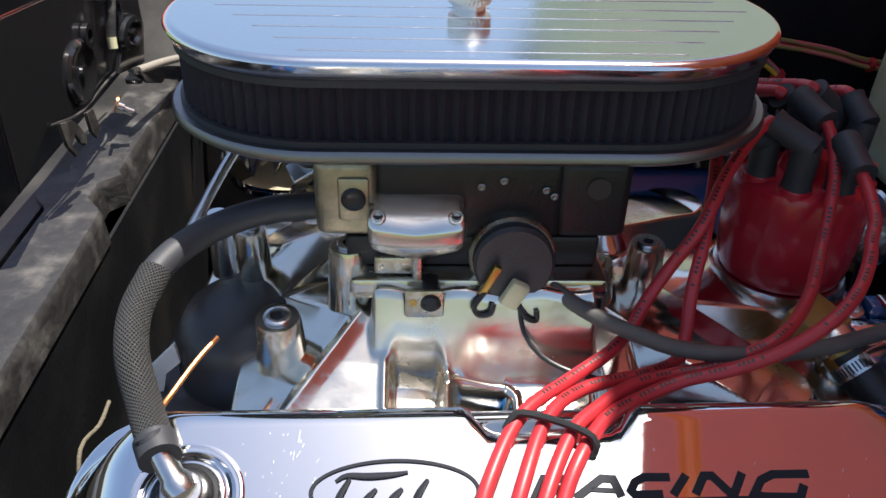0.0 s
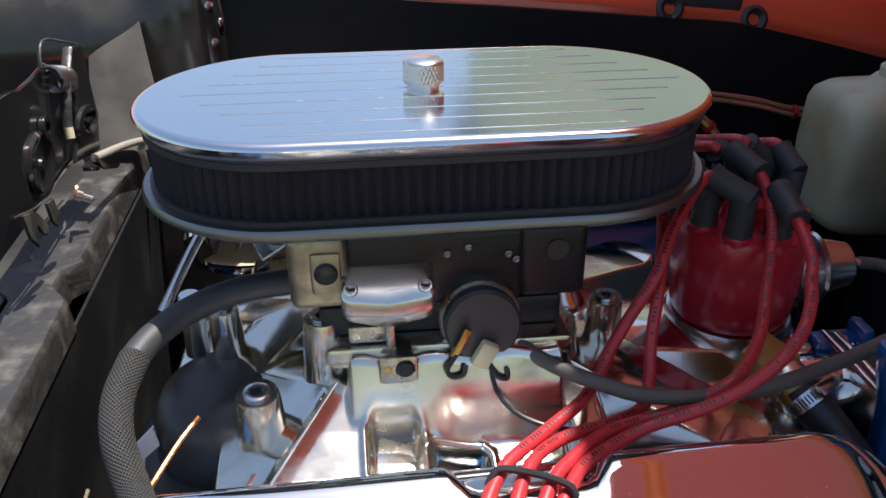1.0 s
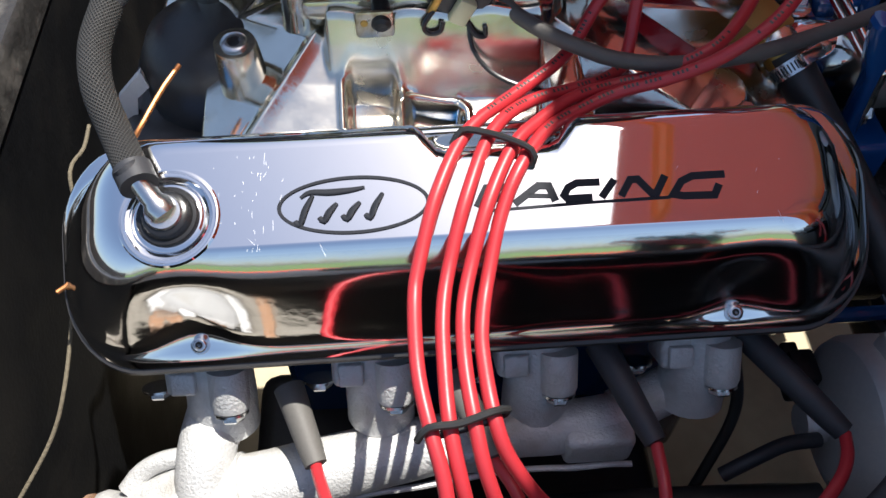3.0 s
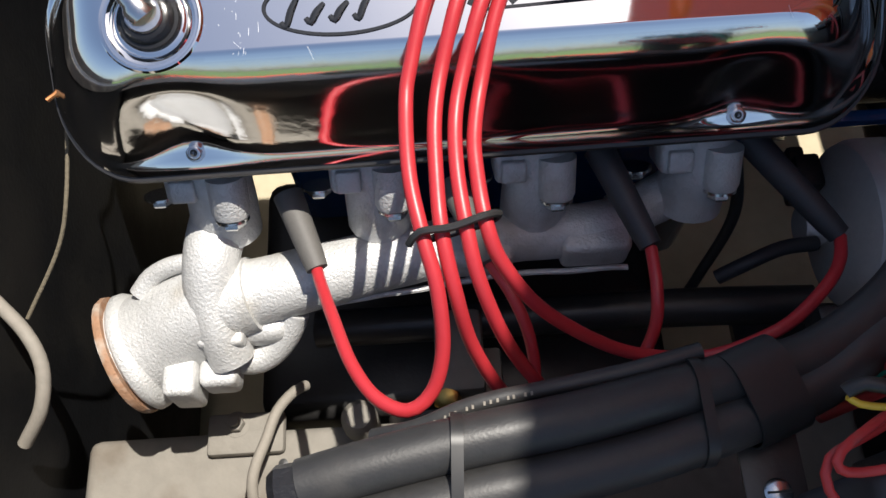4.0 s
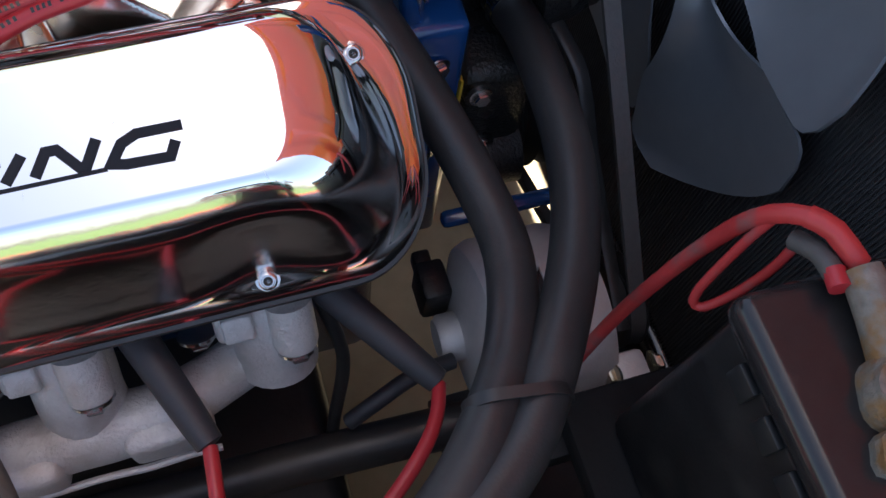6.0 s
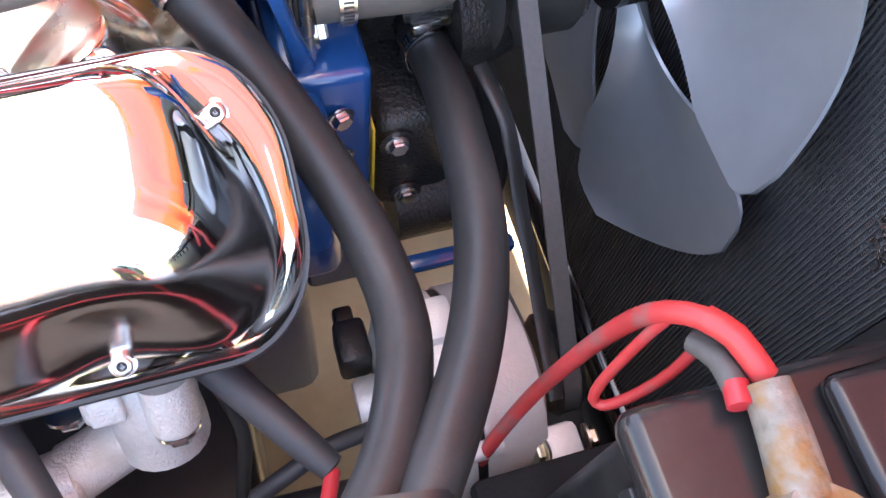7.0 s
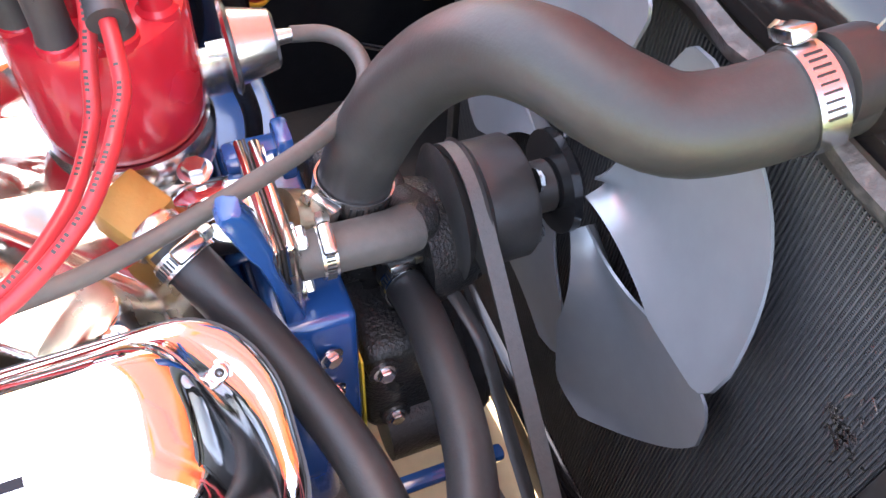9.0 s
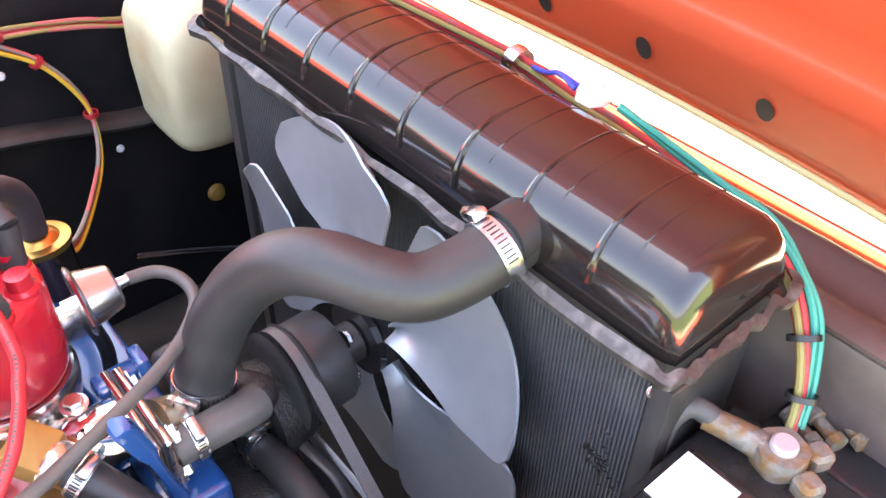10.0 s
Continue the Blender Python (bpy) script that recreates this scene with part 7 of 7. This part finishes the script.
part("boot", tubebm([(0.470, 0.838, 1.12), (0.47, 0.84, 1.155), (0.455, 0.83, 1.178), (0.43, 0.81, 1.19)], 0.012, seg=14), BOOT, cl)
LOOM = [(0.30, 1.228, 1.115), (0.45, 1.226, 1.118), (0.57, 1.224, 1.118), (0.66, 1.222, 1.105), (0.72, 1.220, 1.09), (0.80, 1.218, 1.085)]
DROP = [(0.560, 1.222, 1.105), (0.600, 1.218, 1.075), (0.628, 1.21, 1.035), (0.640, 1.20, 0.995), (0.628, 1.17, 0.955), (0.590, 1.10, 0.95), (0.53, 0.98, 0.985), (0.490, 0.88, 1.06)]
k = 0
for path, mats in ((LOOM, (PINK, OLIVE, RED_CABLE, OLIVE, PINK)), (DROP, (PINK, YELLOW, RED_CABLE, GREY_LINE))):
    for j, mtl in enumerate(mats):
        off = Vector((0, -0.004 * math.sin(j * 2.1), 0.005 * math.cos(j * 2.1)))
        tagged(part("loom_wire", tubebm([Vector(p) + off * (1 + 0.3 * math.sin(3 * i + j)) for i, p in enumerate(path)], 0.0028, seg=8, step=0.012), mtl), "thin coloured wire of the loom along the wing", "wire", "loom wires")
for p, d in ((LOOM[2], (1, 0, 0)), (LOOM[4], (1, 0, 0)), (DROP[1], (0.6, 0, -0.7)), (DROP[3], (0, 0, 1))):
    tagged(part("loom_tie", lathebm([(0.008, -0.003), (0.0095, -0.003), (0.0095, 0.003), (0.008, 0.003), (0.008, -0.003)], axis(p, d), 16), RED_WIRE), "small tie round the wing loom", "cable tie", "loom ties")
tagged(part("bright_pipe", tubebm([(0.640, 1.19, 0.757), (0.70, 1.19, 0.732), (0.76, 1.19, 0.705), (0.81, 1.19, 0.68)], 0.005, seg=10), STEEL), "bright metal pipe low by the far wing", "pipe")
for p in ((0.675, 1.239, 0.905), (0.560, 1.239, 1.06)):
    tagged(part("clip", lathebm([(0, 0), (0.006, 0), (0.004, 0.003), (0, 0.0035)], axis(p, (0, -1, 0.2)), 14), WHITE), "small white clip on the black inner wing", "clip", "wing clips")
tagged(part("rubber_plug", lathebm([(0, 0), (0.015, 0), (0.011, 0.008), (0, 0.010)], axis((0.80, 1.236, 0.77), (0, -1, 0.1)), 20), OCHRE), "small ochre plug in the inner wing", "plug")

# ---- front loom along the radiator support ----
FL = [(0.790, 0.80, 1.268), (0.806, 0.70, 1.262), (0.815, 0.62, 1.258), (0.815, 0.56, 1.252), (0.815, 0.50, 1.248), (0.812, 0.44, 1.240), (0.806, 0.385, 1.236), (0.795, 0.350, 1.226), (0.780, 0.325, 1.205), (0.766, 0.308, 1.175), (0.750, 0.300, 1.150)]
for j, mtl in enumerate((PINK, RED_CABLE, OLIVE, RED_WIRE, OLIVE)):
    off = Vector((0.004 * math.cos(j * 1.4), 0.001, 0.004 * math.sin(j * 1.4)))
    tagged(part("front_wire", tubebm([Vector(p) + off for p in FL], 0.0026, seg=8, step=0.01), mtl), "thin coloured wire along the radiator support", "wire", "front loom wires")
for j in range(3):
    off = Vector((0.010 + 0.003 * math.cos(j * 2.2), 0.002 * j, 0.004 + 0.003 * math.sin(j * 2.2)))
    tagged(part("front_wire", tubebm([Vector((0.790, 0.500, 1.280)) + off * 0.3] + [Vector(p) + off + Vector((0.005, 0, 0.004)) * math.sin(2.5 * i + j) * 0.4 for i, p in enumerate(FL[5:])], 0.0026, seg=8, step=0.008), GREEN), "green wire along the radiator support", "wire", "front loom wires")
cn = thing("wire_connector", "white plastic two-part wire connector", "connector")
part("housing", boxbm((-0.012, -0.020, -0.010), (0.012, 0.016, 0.010), 0.003), WHITE, cn, m=axis((0.790, 0.522, 1.281), (0.3, 0, 1)) @ Matrix.Scale(0.64, 4))
part("socket", boxbm((-0.009, -0.030, -0.007), (0.009, -0.019, 0.007), 0.002), WHITE, cn, m=axis((0.790, 0.522, 1.281), (0.3, 0, 1)) @ Matrix.Scale(0.64, 4))
for j in range(2):
    part("lead", tubebm([(0.787 + 0.005 * j, 0.536, 1.281), (0.792, 0.556, 1.283), (0.803, 0.578, 1.270), (0.812, 0.60, 1.262)], 0.002, seg=8), BLUEWIRE, cn)
for p in (FL[2], FL[6]):
    tagged(part("loom_clip", lathebm([(0.0085, -0.006), (0.012, -0.006), (0.0125, 0.0), (0.012, 0.006), (0.0085, 0.006)], axis(p, (0.1, 1, 0.1)), 20), STEEL), "steel clip holding the front loom", "clip", "loom clips")
for p, d in ((FL[8], (0.4, 0.5, 0.7)), (FL[9], (0.4, 0.3, 0.8))):
    tagged(part("loom_tie", lathebm([(0.009, -0.002), (0.0105, -0.002), (0.0105, 0.002), (0.009, 0.002), (0.009, -0.002)], axis(p, d), 16), TIE), "black tie round the front loom", "cable tie", "loom ties")
fu = thing("fuse_connectors", "corroded row of fuse terminals by the battery", "fuse block")
part("base", boxbm((0.768, 0.232, 1.10), (0.838, 0.325, 1.129), 0.004), CARB_DARK, fu)
for k in range(5):
    part("fuse", lathebm([(0, -0.014), (0.005, -0.014), (0.005, -0.008), (0.0035, -0.007), (0.0035, 0.007), (0.005, 0.008), (0.005, 0.014), (0, 0.014)], axis((0.779 + 0.0125 * k, 0.304 - 0.0105 * k, 1.136), (0.35, 0.9, 0)) @ Matrix.Diagonal((1.35, 1.35, 1.0, 1)), 14), LEAD, fu)

# ---- hinge-like bracket with spring on the firewall ----
bk = thing("firewall_bracket", "black steel bracket with a coil spring on the firewall", "bracket", at=(0.035, 0, 0))


def plate(pts, x, thick, dx=0.0):
    """A flat plate across the car: outline by (y, z), leaning by dx."""
    bm = bmesh.new()
    y0 = sum(p[0] for p in pts) / len(pts)
    f = bm.faces.new([bm.verts.new((x + dx * (y - y0), y, z)) for y, z in pts])
    ext = bmesh.ops.extrude_face_region(bm, geom=[f])["geom"]
    bmesh.ops.translate(bm, vec=(thick, 0, 0), verts=[v for v in ext if isinstance(v, bmesh.types.BMVert)])
    bmesh.ops.recalc_face_normals(bm, faces=bm.faces)
    bmesh.ops.bevel(bm, geom=bm.edges[:], offset=0.0015, segments=2, affect="EDGES")
    return bm


part("front_cheek", plate([(0.74, 1.150), (0.74, 1.276), (0.871, 1.263), (0.888, 1.259), (0.925, 1.259), (0.963, 1.262), (0.982, 1.250), (0.994, 1.210), (0.996, 1.180), (0.970, 1.162), (0.873, 1.161), (0.811, 1.175)], -0.207, 0.004), BLACK_GLOSS, bk)
part("side_cheek", plate([(1.020, 1.259), (1.046, 1.257), (1.053, 1.182), (1.039, 1.146), (0.965, 1.160), (0.985, 1.180), (0.998, 1.215)], -0.198, 0.004, 0.05), BLACK_GLOSS, bk)
part("bottom_lip", tubebm([(-0.202, 0.811, 1.175), (-0.201, 0.873, 1.161), (-0.200, 0.970, 1.161), (-0.197, 1.039, 1.145)], 0.0012, seg=8), LEDGE, bk)
part("top_lip", tubebm([(-0.200, 0.942, 1.262), (-0.200, 0.950, 1.278), (-0.200, 0.969, 1.281), (-0.200, 1.020, 1.266), (-0.200, 1.060, 1.253)], 0.0012, seg=8), LEDGE, bk)
part("lip_post", tubebm([(-0.201, 0.950, 1.278), (-0.202, 0.944, 1.258)], 0.0018, seg=8), BLACK_GLOSS, bk)
sp = bmesh.new()
tube(sp, [(-0.199 + 0.010 * math.cos(i * 0.9), 0.958 + 0.00062 * i, 1.247 - 0.00018 * i + 0.012 * math.sin(i * 0.9)) for i in range(70)], 0.0019, seg=6, step=0.01)
part("spring", sp, PAN, bk, "dull grey coil spring")
part("spring_strip", tubebm([(-0.196, 1.013, 1.262), (-0.194, 0.992, 1.250), (-0.193, 0.974, 1.232), (-0.193, 0.962, 1.212), (-0.194, 0.956, 1.196)], 0.0045, seg=10, flat=0.3), LEDGE, bk, "worn steel spring strip")
part("round_boss", lathebm([(0.022, 0.0), (0.034, 0), (0.034, 0.002), (0.030, 0.0045), (0.025, 0.003), (0.020, 0.0012), (0.006, 0.0016), (0.005, 0.004), (0, 0.004), (0, 0.0)], axis((-0.203, 0.893, 1.190), (1, 0, 0)) @ Matrix.Diagonal((1.0, 0.82, 1, 1)), 36), BLACK_GLOSS, bk)
part("boss_clip", lathebm([(0.006, 0), (0.011, 0), (0.011, 0.005), (0.006, 0.005), (0.006, 0)], axis((-0.202, 0.918, 1.214), (1, 0, 0)), 20), BLACK_GLOSS, bk)
part("oval_boss", lathebm([(0, 0), (0.018, 0), (0.017, 0.004), (0.012, 0.005), (0.009, 0.002), (0.004, 0.002), (0.004, 0.006), (0, 0.006)], axis((-0.193, 1.010, 1.188), (1, -0.1, 0)) @ Matrix.Diagonal((1.5, 0.9, 1, 1)), 26), BLACK_GLOSS, bk)
part("pin", tubebm([(-0.193, 0.957, 1.200), (-0.192, 0.954, 1.190)], 0.0042, seg=10), BOTTLE, bk, "pale nylon pin")
part("hook_plate", plate([(0.815, 1.176), (0.841, 1.168), (0.852, 1.160), (0.866, 1.143), (0.862, 1.134), (0.850, 1.140), (0.842, 1.152), (0.832, 1.148), (0.842, 1.138), (0.836, 1.134), (0.822, 1.150)], -0.200, 0.003), LEDGE, bk)
part("hook_plate", plate([(0.872, 1.161), (0.891, 1.158), (0.899, 1.134), (0.888, 1.128), (0.877, 1.138)], -0.200, 0.003), LEDGE, bk)
part("tab", plate([(0.978, 1.161), (1.053, 1.134), (1.066, 1.124), (1.052, 1.119), (0.997, 1.140)], -0.184, 0.003), LEDGE, bk)
part("tab_stem", boxbm((-0.198, 0.984, 1.143), (-0.182, 1.004, 1.150), 0.002), BLACK_GLOSS, bk)
part("bolt_stub", lathebm([(0, 0), (0.006, 0), (0.006, 0.006), (0.004, 0.007), (0.004, 0.016), (0, 0.016)], axis((-0.200, 0.955, 1.132), (1, 0.3, -0.6)), 12), STEEL, bk)
part("ring_terminal", lathebm([(0.003, 0), (0.008, 0), (0.008, 0.002), (0.003, 0.002)], axis((-0.196, 0.943, 1.140), (1, 0.2, -0.4)), 16), COPPER, bk)
tagged(part("white_tube", tubebm([(-0.150, 0.989, 1.156), (-0.143, 1.050, 1.143), (-0.139, 1.110, 1.127), (-0.136, 1.166, 1.109), (-0.120, 1.185, 1.10)], 0.0042, seg=10), GREY_LINE), "thin pale tube along the firewall", "tube")
